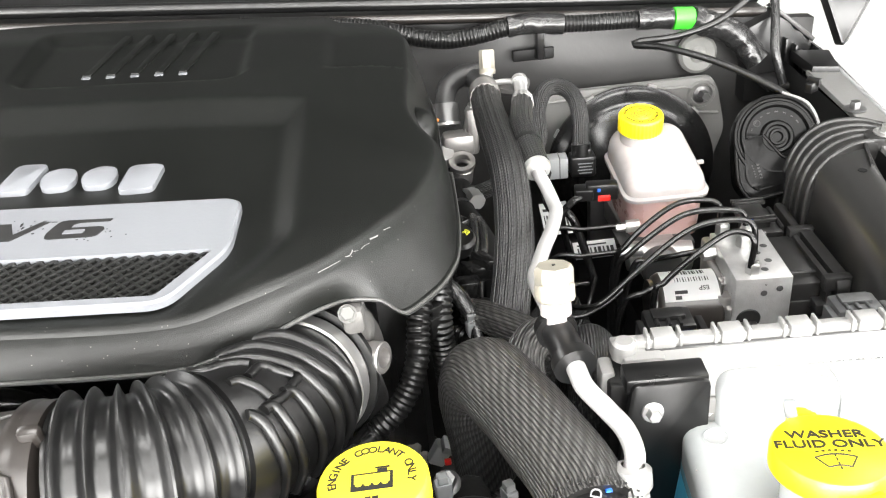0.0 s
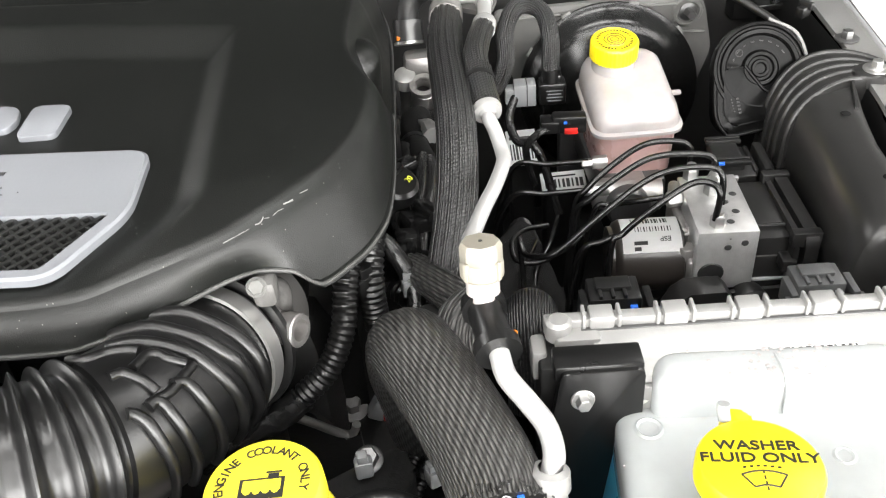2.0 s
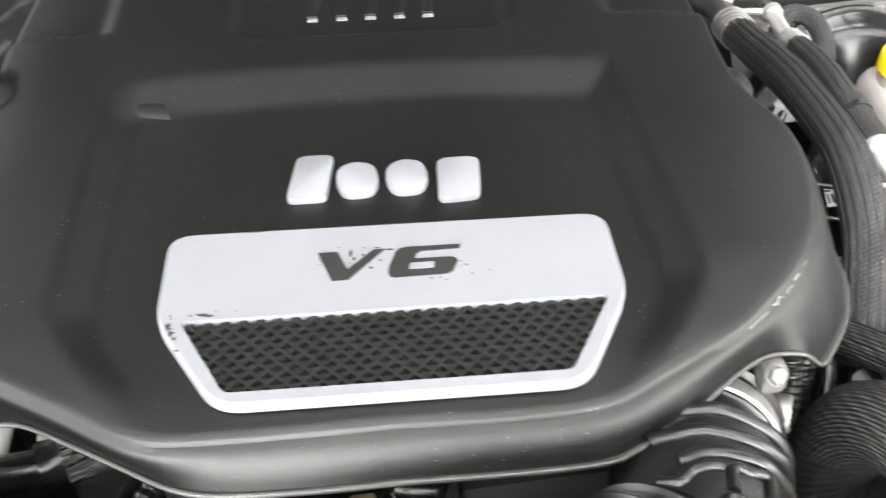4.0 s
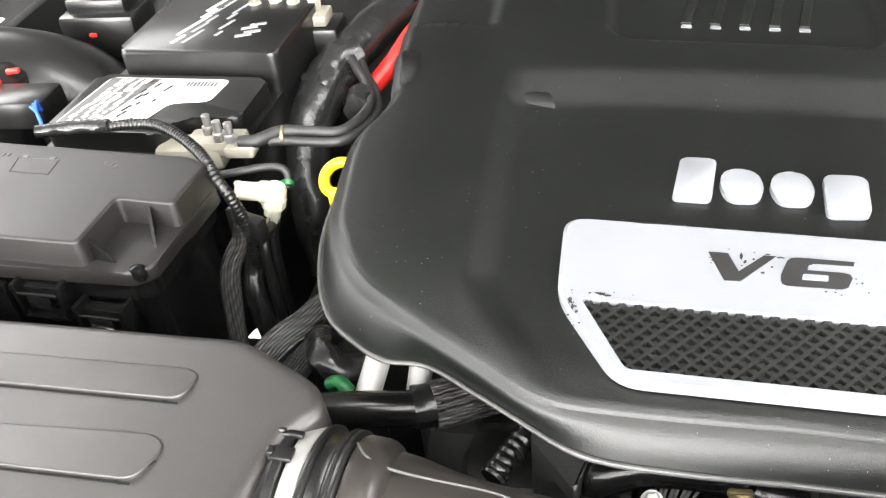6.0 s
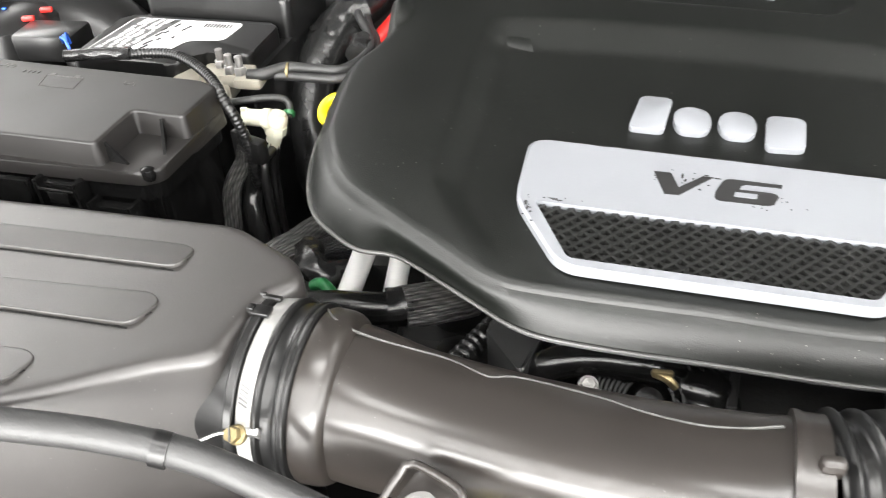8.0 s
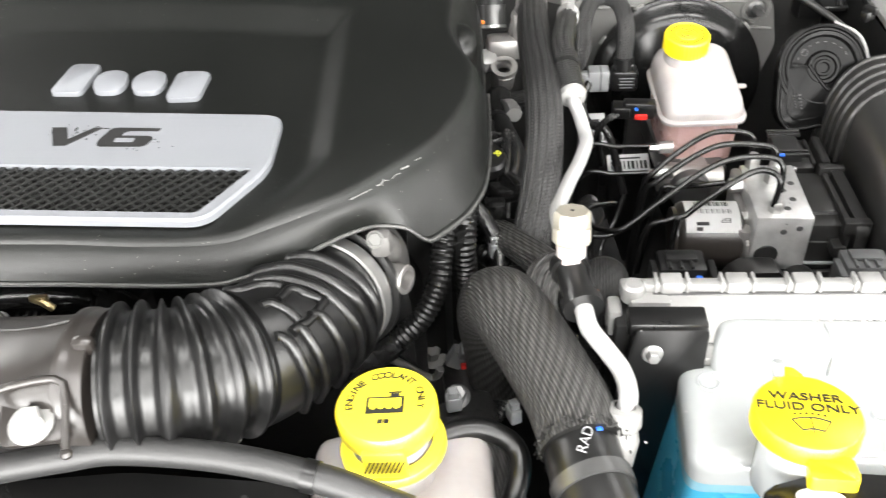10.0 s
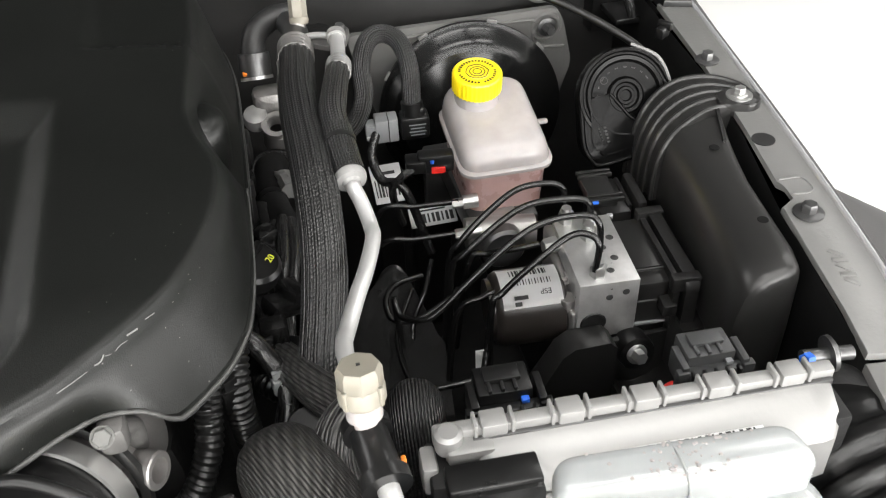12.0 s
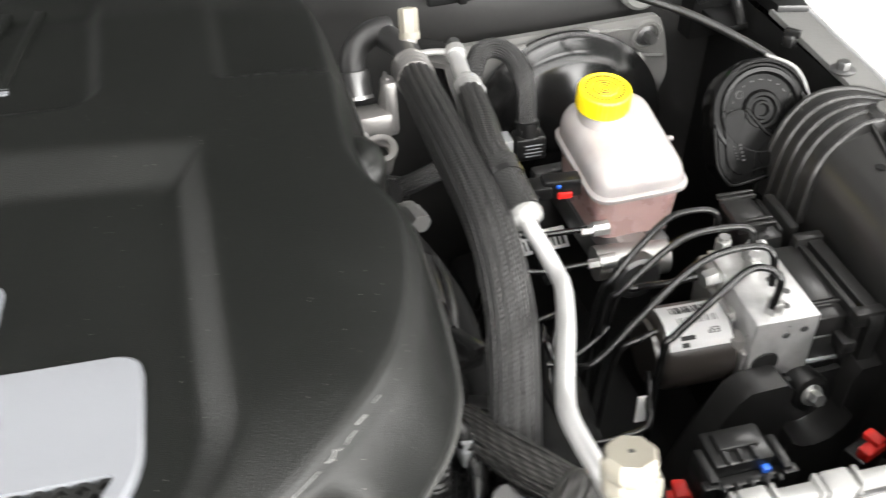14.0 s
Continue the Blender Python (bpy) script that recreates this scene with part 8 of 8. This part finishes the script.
for top_, foot_ in (((-0.038, -0.094), (-0.02, -0.096)), ((-0.014, -0.053), (0.0, -0.078))):
    fa_, fo_ = Vector(top_), Vector(foot_)
    dr_ = (fo_ - fa_).normalized()
    sd_ = Vector((-dr_.y, dr_.x)) * 0.0011
    bm = bmesh.new()
    va = [bm.verts.new((*(p + s_), z)) for s_ in (sd_, -sd_) for p, z in ((fa_, 1.3), (fa_, 1.28), (fo_, 1.283))]
    for f_ in ((0, 1, 2), (5, 4, 3), (0, 2, 5, 3), (1, 0, 3, 4), (2, 1, 4, 5)):
        bm.faces.new([va[i] for i in f_])
    part("gusset", bm, STAMPED, fb, m=FA, smooth=False)
for x, z in ((-0.077, 0.0), (-0.033, -0.016)):
    lt = part("latch", merge(box(x - 0.018, x + 0.018, -0.115, -0.105, 1.246 + z, 1.27 + z, 0.0015), box(x - 0.02, x - 0.016, -0.119, -0.103, 1.244 + z, 1.274 + z, 0.001), box(x + 0.016, x + 0.02, -0.119, -0.103, 1.244 + z, 1.274 + z, 0.001), box(x - 0.018, x + 0.018, -0.119, -0.112, 1.2435 + z, 1.2465 + z, 0.0008)), STAMPED, fb, m=FA)
    part("latch_tongue", box(x - 0.009, x + 0.009, -0.1195, -0.114, 1.254 + z, 1.265 + z, 0.001), GLOSSY, lt, m=FA)
    part("latch_pin", tube([(x - 0.016, -0.1185, 1.2665 + z), (x + 0.016, -0.1185, 1.2665 + z)], 0.0012, 8), GLOSSY, lt, m=FA)
    for s_ in (-1, 1):
        part("latch_tooth", cbox(0.002, 0.002, 0.004, 0.0006), GLOSSY, lt, m=FA @ Matrix.Translation((x + s_ * 0.012, -0.119, 1.249 + z)))
part("front_recess", box(-0.3, -0.105, -0.117, -0.109, 1.232, 1.27, 0.003), STAMPED, fb, m=FA)
part("corner_knob", cbox(0.012, 0.01, 0.012, 0.004), STAMPED, fb, m=FA @ Matrix.Translation((-0.002, -0.1, 1.2795)))
for seq in ([(-0.1473, -0.0267), (-0.1524, -0.0078), (-0.1153, -0.0083), (-0.1125, -0.0271), (-0.1473, -0.0267)],):
    part("battery_emblem", merge(*[tube([(*a_, 1.3036), (*b_, 1.3036)], 0.0005, 5, 0.02) for a_, b_ in zip(seq, seq[1:])], box(-0.1495, -0.1445, -0.008, -0.0045, 1.3035, 1.3041, 0), box(-0.125, -0.12, -0.008, -0.0045, 1.3035, 1.3041, 0)), SATIN, fb, "embossed battery symbol", m=FA)
for k in range(4):
    part("stamp_bar", cbox(0.004, 0.0012, 0.0008, 0), SATIN, fb, m=FA @ Matrix.Translation((-0.178 + 0.005 * k, -0.005, 1.3038)) @ Matrix.Rotation(radians(80), 4, "Z"))
for k in range(9):
    part("stamp_bar", cbox(0.0045, 0.001, 0.0006, 0), SATIN, fb, m=FA @ Matrix.Translation(((-0.207 if k < 5 else -0.074) + 0.0035 * (k % 5), 0.001 + 0.003 * (k % 2) - (0.0 if k < 5 else 0.012), 1.3037)) @ Matrix.Rotation(radians(15 + 40 * (k % 3)), 4, "Z"))
part("latch_arch", tube([(-0.048, -0.1195, 1.234), (-0.042, -0.1205, 1.241), (-0.033, -0.121, 1.2435), (-0.024, -0.1205, 1.241), (-0.018, -0.1195, 1.234)], 0.0016, 8), GLOSSY, fb, "arched latch bow", m=FA)
for x in (-0.21, -0.07):
    part("rear_clip", box(x - 0.016, x + 0.016, 0.003, 0.012, 1.275, 1.3, 0.002), STAMPED, fb, m=FA)

ba = thing("battery", "black car battery with a white label under its top", "battery", (-0.8, 0.85, 1.15))
BTM = Matrix.Translation((-0.724, 0.739, 0)) @ Matrix.Rotation(radians(-4), 4, "Z")
part("case", prism(rounded([(-0.19, 0.0), (-0.05, 0.0), (-0.045, 0.02), (-0.006, 0.022), (-0.006, 0.26), (-0.19, 0.26)], 0.006), 1.05, 1.265, 0.004), PLASTIC, ba, m=BTM)
part("step_lid", prism(rounded([(-0.185, 0.006), (-0.075, 0.006), (-0.065, 0.034), (-0.012, 0.036), (-0.012, 0.108), (-0.185, 0.108)], 0.01), 1.262, 1.284, 0.004), PLASTIC, ba, m=BTM)
part("top_lid", prism(rounded([(-0.165, 0.115), (-0.004, 0.115), (-0.004, 0.255), (-0.165, 0.255)], 0.01), 1.26, 1.305, 0.005), PLASTIC, ba, m=BTM)
lbm = BTM @ Matrix.Translation((0, 0, 1.2845))
part("label", prism(rounded([(-0.178, 0.012), (-0.1, 0.012), (-0.086, 0.055), (-0.05, 0.06), (-0.046, 0.1), (-0.168, 0.1)], 0.008), 0, 0.0006), LABEL, ba, "white battery label with print", m=lbm)
part("label_block", prism([(-0.176, 0.014), (-0.14, 0.014), (-0.115, 0.098), (-0.166, 0.098)], 0.0006, 0.001), DARKSTEEL, ba, m=lbm)
random.seed(7)
for k in range(40):
    f, c = (k // 4) / 9, k % 4
    part("print_bar", cbox(random.uniform(0.004, 0.011), random.uniform(0.002, 0.0055), 0.0006, 0), LABEL, ba, m=lbm @ Matrix.Translation((-0.166 + 0.0085 * c + 0.012 * f + random.uniform(-0.002, 0.002), 0.019 + 0.074 * f, 0.0013)) @ Matrix.Rotation(radians(70), 4, "Z"))
for k in range(14):
    part("print_bar", cbox(random.uniform(0.004, 0.014), 0.0022, 0.0006, 0), INK, ba, m=lbm @ Matrix.Translation((random.uniform(-0.125, -0.1), 0.02 + 0.0055 * k, 0.0009)) @ Matrix.Rotation(radians(70), 4, "Z"))
for k in range(9):
    part("barcode_bar", cbox(0.0016, 0.008, 0.0006, 0), DARKSTEEL, ba, m=lbm @ Matrix.Translation((-0.084 + 0.0034 * k, 0.09, 0.0009)))
for k in range(14):
    part("lid_print", cbox(random.uniform(0.01, 0.034), 0.0034, 0.0006, 0), GREYPLUG if k % 3 else LABEL, ba, m=BTM @ Matrix.Translation((-0.11 + 0.014 * (k % 3) + random.uniform(-0.006, 0.006), 0.14 + 0.0065 * k, 1.3053)) @ Matrix.Rotation(radians(72), 4, "Z"))
for k in range(4):
    part("lid_mark", cbox(0.016, 0.005, 0.0006, 0), GREYPLUG, ba, m=BTM @ Matrix.Translation((-0.05 + 0.006 * (k % 2), 0.15 + 0.008 * k, 1.3053)) @ Matrix.Rotation(radians(20), 4, "Z"))
tm = thing("battery_terminal", "grey lead battery clamp with studs and cables", "battery terminal", (-0.745, 0.752, 1.27))
part("clamp", merge(moved(cbox(0.05, 0.026, 0.014, 0.004), Matrix.Translation((-0.748, 0.756, 1.272))), moved(cbox(0.026, 0.02, 0.01, 0.003), Matrix.Translation((-0.722, 0.744, 1.274)))), WHITE, tm)
for x, y in ((-0.755, 0.76), (-0.731, 0.747), (-0.742, 0.75)):
    part("stud", merge(hexhead(0.006, 0.008), lathe([(0, 0.0), (0.0035, 0.0), (0.0035, 0.018), (0, 0.019)], 14)), ALU, tm, m=Matrix.Translation((x, y, 1.278)))
part("green_ring", cbox(0.03, 0.026, 0.01, 0.003), DKGREEN, tm, m=Matrix.Translation((-0.79, 0.752, 1.262)))
part("post_base", cbox(0.06, 0.03, 0.02, 0.004), WHITE, tm, m=Matrix.Translation((-0.772, 0.757, 1.262)))
part("cable", tube([(-0.722, 0.743, 1.28), (-0.708, 0.744, 1.281), (-0.690, 0.7585, 1.281), (-0.665, 0.7585, 1.281), (-0.6385, 0.762, 1.28), (-0.6255, 0.8, 1.279), (-0.637, 0.845, 1.276), (-0.658, 0.89, 1.27), (-0.675, 0.931, 1.265)], 0.0056, 16, 0.004, lambda s_, a, L: 1.0 - 0.2 * smooth01(0.03, 0.06, s_)), RUBBER_GREY, tm, "grey battery cable")
part("cable", tube([(-0.7, 0.7485, 1.2775), (-0.688, 0.752, 1.276), (-0.663, 0.751, 1.2755), (-0.636, 0.7555, 1.275), (-0.62, 0.798, 1.273), (-0.63, 0.843, 1.27), (-0.65, 0.89, 1.264), (-0.665, 0.931, 1.26)], 0.0042, 16), RUBBER_GREY, tm, "grey battery cable")
part("cable_tie", tube([(-0.6895, 0.7555, 1.279), (-0.6875, 0.7557, 1.279)], 0.0082, 16), BRASS, tm)
t2 = thing("fuse_terminal", "pale fusible terminal block behind the battery", "battery terminal", (-0.74, 0.99, 1.29))
part("bar", merge(moved(cbox(0.09, 0.03, 0.012, 0.003), Matrix.Translation((-0.745, 0.965, 1.29))), *[moved(hexhead(0.007, 0.014), Matrix.Translation((-0.775 + 0.02 * k, 0.965 + 0.004 * (k % 2), 1.294))) for k in range(4)]), WHITE, t2)
part("base", box(-0.8, -0.69, 0.945, 0.99, 1.24, 1.284, 0.004), PLASTIC, t2)
tk = thing("main_harness", "thick taped black harness beside the battery", "wiring harness", (-0.69, 0.9, 1.24))
part("trunk", tube([(-0.69, 0.8, 1.1), (-0.704, 0.825, 1.18), (-0.705, 0.865, 1.225), (-0.692, 0.911, 1.247), (-0.672, 0.970, 1.260), (-0.640, 1.076, 1.262)], 0.0225, 28, 0.005, lambda s, a, L: 1 + 0.08 * noise.noise((s * 40, a, 9))), TAPE, tk)
part("tape_joint", tube([(-0.70, 0.893, 1.238), (-0.688, 0.925, 1.252), (-0.668, 0.94, 1.256)], 0.0245, 28, 0.004, lambda s, a, L: 1 + 0.16 * noise.noise((s * 70, a * 2, 3))), TAPE, tk, "crinkled tape joint")
part("tape_joint", tube([(-0.636, 0.80, 1.276), (-0.639, 0.83, 1.274)], 0.0115, 20, 0.003, lambda s, a, L: 1 + 0.2 * noise.noise((s * 90, a * 2, 6))), TAPE, tk)
line("red_cable", [(-0.655, 0.93, 1.23), (-0.635, 0.943, 1.25), (-0.622, 0.984, 1.26), (-0.61, 1.03, 1.26), (-0.6, 1.1, 1.25)], 0.0095, RED, "red insulated power cable", "cable", n=16)
line("sensor_wire", [(-0.884, 0.73, 1.3), (-0.855, 0.7336, 1.3), (-0.829, 0.7354, 1.3), (-0.81, 0.737, 1.301), (-0.787, 0.7345, 1.302), (-0.759, 0.7165, 1.303), (-0.729, 0.689, 1.302), (-0.712, 0.669, 1.294), (-0.702, 0.664, 1.279), (-0.698, 0.668, 1.25), (-0.702, 0.676, 1.2)], 0.0044, PLASTIC, "thin corrugated wire conduit over the fuse box", "wiring", n=14, step=0.001, rfun=rings(0.0036, 0.08))
line("wire_tape", [(-0.89, 0.7285, 1.2995), (-0.86, 0.733, 1.3005), (-0.828, 0.7355, 1.3005)], 0.0056, TAPE, "wrinkled tape at the end of a wire conduit", "tape", n=14, rfun=lambda s, a, L: 1 + 0.2 * noise.noise((s * 90, a * 2, 6)))
for k in range(3):
    line("blue_wire", [(-0.95 + 0.004 * k, 0.812, 1.272), (-0.935, 0.79 + 0.005 * k, 1.288), (-0.91, 0.763, 1.297), (-0.888, 0.735, 1.2995)], 0.0013, BLUE, "thin blue insulated sensor wire", "wire", "blue wires", 8)
fs = thing("fender_sensor", "black sensor plug with red locks near the fender", "sensor", (-0.99, 0.81, 1.25))
part("dome", lathe([(0, 0.02), (0.04, 0.018), (0.055, 0.008), (0.06, -0.01), (0.06, -0.1), (0, -0.1)], 40), PLASTIC, fs, m=Matrix.Translation((-1.062, 0.885, 1.258)))
part("plug", merge(moved(cbox(0.07, 0.045, 0.03, 0.005), Matrix.Translation((-0.985, 0.845, 1.258)))), PLASTIC, fs)
for x, y in ((-1.02, 0.862), (-1.013, 0.886)):
    part("red_lock", cbox(0.013, 0.006, 0.005, 0.001), RED, fs, m=Matrix.Translation((x, y, 1.275)) @ Matrix.Rotation(0.2, 4, "Z"))
part("blue_dot", cbox(0.004, 0.004, 0.002, 0.0005), BLUE, fs, m=Matrix.Translation((-1.058, 0.878, 1.2785)))
rd = thing("rear_reservoir", "dark rounded canister with a white label behind the battery side", "canister", (-1.05, 0.95, 1.2))
part("canister", tube([(-1.2, 0.93, 1.22), (-1.1, 0.94, 1.23), (-1.0, 0.94, 1.21), (-0.95, 0.93, 1.15)], 0.065, 32), PLASTIC, rd)
part("label", cbox(0.12, 0.1, 0.002, 0), LABEL, rd, "white label", m=Matrix.Translation((-1.13, 0.93, 1.297)) @ Matrix.Rotation(0.12, 4, "Y"))
bolt((-1.09, 0.9, 1.297), (0, 0, 1), 0.009, 0.012, 0.018, DARKSTEEL, "dark bolt on a labelled canister")
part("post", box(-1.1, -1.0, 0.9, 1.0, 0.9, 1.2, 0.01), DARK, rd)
st = thing("relay_block", "dark relay block with a red light behind the battery", "relay", (-0.98, 1.03, 1.25))
part("block", merge(cbox(0.09, 0.06, 0.06, 0.006), moved(cbox(0.07, 0.04, 0.02, 0.004), Matrix.Translation((0, 0, 0.035)))), PLASTIC, st, m=Matrix.Translation((-0.98, 1.03, 1.25)))
part("red_mark", cbox(0.008, 0.004, 0.004, 0.001), RED, st, m=Matrix.Translation((-0.985, 0.998, 1.26)))
ww = thing("purge_valve", "cream plastic valve with a hose between battery and engine", "valve", (-0.69, 0.7, 1.25))
part("body", lathe([(0, -0.022), (0.0075, -0.022), (0.0075, -0.004), (0.009, -0.003), (0.009, 0.003), (0.0075, 0.004), (0, 0.004)], 20), CREAM, ww, m=aim((-0.691, 0.6985, 1.262), (1, -0.06, 0.0)))
part("nut", merge(lathe([(0, 0.014), (0.007, 0.014), (0.009, 0.011), (0.009, 0.004), (0.0075, 0.003)], 20), lathe([(0.0078, 0.003), (0.0098, 0.002), (0.0098, -0.006), (0.0078, -0.007)], 8), lathe([(0.0068, -0.006), (0.0068, -0.02), (0.0058, -0.022), (0, -0.022)], 16)), CREAM, ww, m=aim((-0.6855, 0.7005, 1.253), (0.28, 0.05, 0.9)))
part("ridge", cbox(0.006, 0.004, 0.016, 0.001), CREAM, ww, m=Matrix.Translation((-0.711, 0.698, 1.264)))
part("pipe", tube([(-0.76, 0.715, 1.262), (-0.725, 0.7135, 1.269), (-0.6965, 0.7215, 1.270), (-0.682, 0.7222, 1.2685), (-0.6775, 0.719, 1.262), (-0.6775, 0.712, 1.256)], 0.0032, 12), RUBBER_GREY, ww, "thin dusty olive pipe")
part("green_clip", tube([(-0.6775, 0.7165, 1.26), (-0.6773, 0.7135, 1.2575)], 0.0055, 12), DKGREEN, ww)
part("stay", tube([(-0.69, 0.7, 1.24), (-0.697, 0.698, 1.2), (-0.69, 0.68, 1.1)], 0.007, 12), GLOSSY, ww)
dp = thing("dipstick", "bright yellow ring handle of the oil dipstick", "dipstick", (-0.64, 0.715, 1.24))
part("ring_handle", tube([(-0.635 + 0.0118 * math.cos(2 * math.pi * k / 24), 0.719 + 0.0145 * math.sin(2 * math.pi * k / 24), 1.262 + 0.005 * math.sin(2 * math.pi * k / 24)) for k in range(25)], 0.0046, 12, cap=False), YELLOW, dp)
part("handle_stem", cbox(0.011, 0.01, 0.02, 0.004), YELLOW, dp, m=Matrix.Translation((-0.634, 0.7, 1.25)))
part("dip_tube", tube([(-0.633, 0.696, 1.238), (-0.63, 0.71, 1.2), (-0.615, 0.73, 1.12)], 0.008, 12), PLASTIC, dp)
for pts, r, m_, lb_, rf in (([(-0.702, 0.672, 1.25), (-0.710, 0.676, 1.23), (-0.724, 0.666, 1.200), (-0.728, 0.65, 1.12)], 0.0085, BRAID, "braided sleeve hanging beside the fuse box", ribs(12, 0.06)),
                            ([(-0.70, 0.68, 1.24), (-0.706, 0.678, 1.205), (-0.705, 0.665, 1.18), (-0.69, 0.65, 1.12)], 0.0095, GLOSSY, "glossy black hose bend beside the fuse box", None),
                            ([(-0.685, 0.685, 1.24), (-0.688, 0.667, 1.230), (-0.686, 0.66, 1.15)], 0.004, RUBBER, "thin black wire below the valve", None),
                            ([(-0.6, 0.7, 1.17), (-0.644, 0.672, 1.170), (-0.661, 0.645, 1.170), (-0.680, 0.626, 1.165), (-0.71, 0.6, 1.14)], 0.013, BRAID, "braided sleeve low beside the engine", ribs(12, 0.06)),
                            ([(-0.6, 0.69, 1.15), (-0.638, 0.66, 1.155), (-0.655, 0.637, 1.155), (-0.672, 0.62, 1.14)], 0.013, BRAID_FINE, "dark braided sleeve low beside the engine", None)):
    line("side_hose", pts, r, m_, lb_, "hose", "hoses beside the fuse box", 28, 0.004, rf)
solo("hose_clip", merge(cbox(0.03, 0.012, 0.022, 0.003), moved(cbox(0.008, 0.014, 0.034, 0.002), Matrix.Translation((-0.012, 0, 0)))), PLASTIC, "black hose clip beside the fuse box", "clip", m=Matrix.Translation((-0.698, 0.672, 1.247)) @ Matrix.Rotation(-0.4, 4, "Z"))
lh = thing("vacuum_hose", "black hose with a braided taped end under the cover", "hose", (-0.56, 0.54, 1.19))
part("bare_hose", tube([(-0.66, 0.52, 1.185), (-0.637, 0.528, 1.196), (-0.601, 0.533, 1.2), (-0.555, 0.537, 1.2), (-0.54, 0.54, 1.2)], 0.0125, 24), GLOSSY, lh)
part("tape_joint", tube([(-0.55, 0.5385, 1.2), (-0.532, 0.545, 1.199)], 0.0148, 24, 0.003, lambda s, a, L: 1 + 0.12 * noise.noise((s * 90, a * 2, 6))), TAPE, lh)
part("sleeve", tube([(-0.538, 0.542, 1.199), (-0.51, 0.556, 1.196), (-0.49, 0.572, 1.192), (-0.46, 0.61, 1.185)], 0.0165, 108, 0.004, ribs(18, 0.06)), BRAID, lh)
line("taped_conduit", [(-0.492, 0.487, 1.197), (-0.482, 0.503, 1.2), (-0.471, 0.521, 1.202), (-0.458, 0.55, 1.2)], 0.0085, TAPE, "short conduit wrapped in silvery tape", "conduit", "conduits", 16, 0.002, rings(0.006, 0.08))
solo("green_clip", tube([(-0.612, 0.556, 1.2), (-0.604, 0.553, 1.206), (-0.596, 0.549, 1.2)], 0.005, 10), DKGREEN, "small green clip beside the engine", "clip")
line("engine_wiring", [(-0.63, 0.6, 1.2), (-0.62, 0.575, 1.205), (-0.605, 0.57, 1.2), (-0.59, 0.585, 1.19)], 0.012, TAPE, "wiring wrapped in clear shiny tape", "wiring", "engine wiring", 14, 0.003, lambda s, a, L: 1 + 0.25 * noise.noise((s * 90, a * 2, 2)))
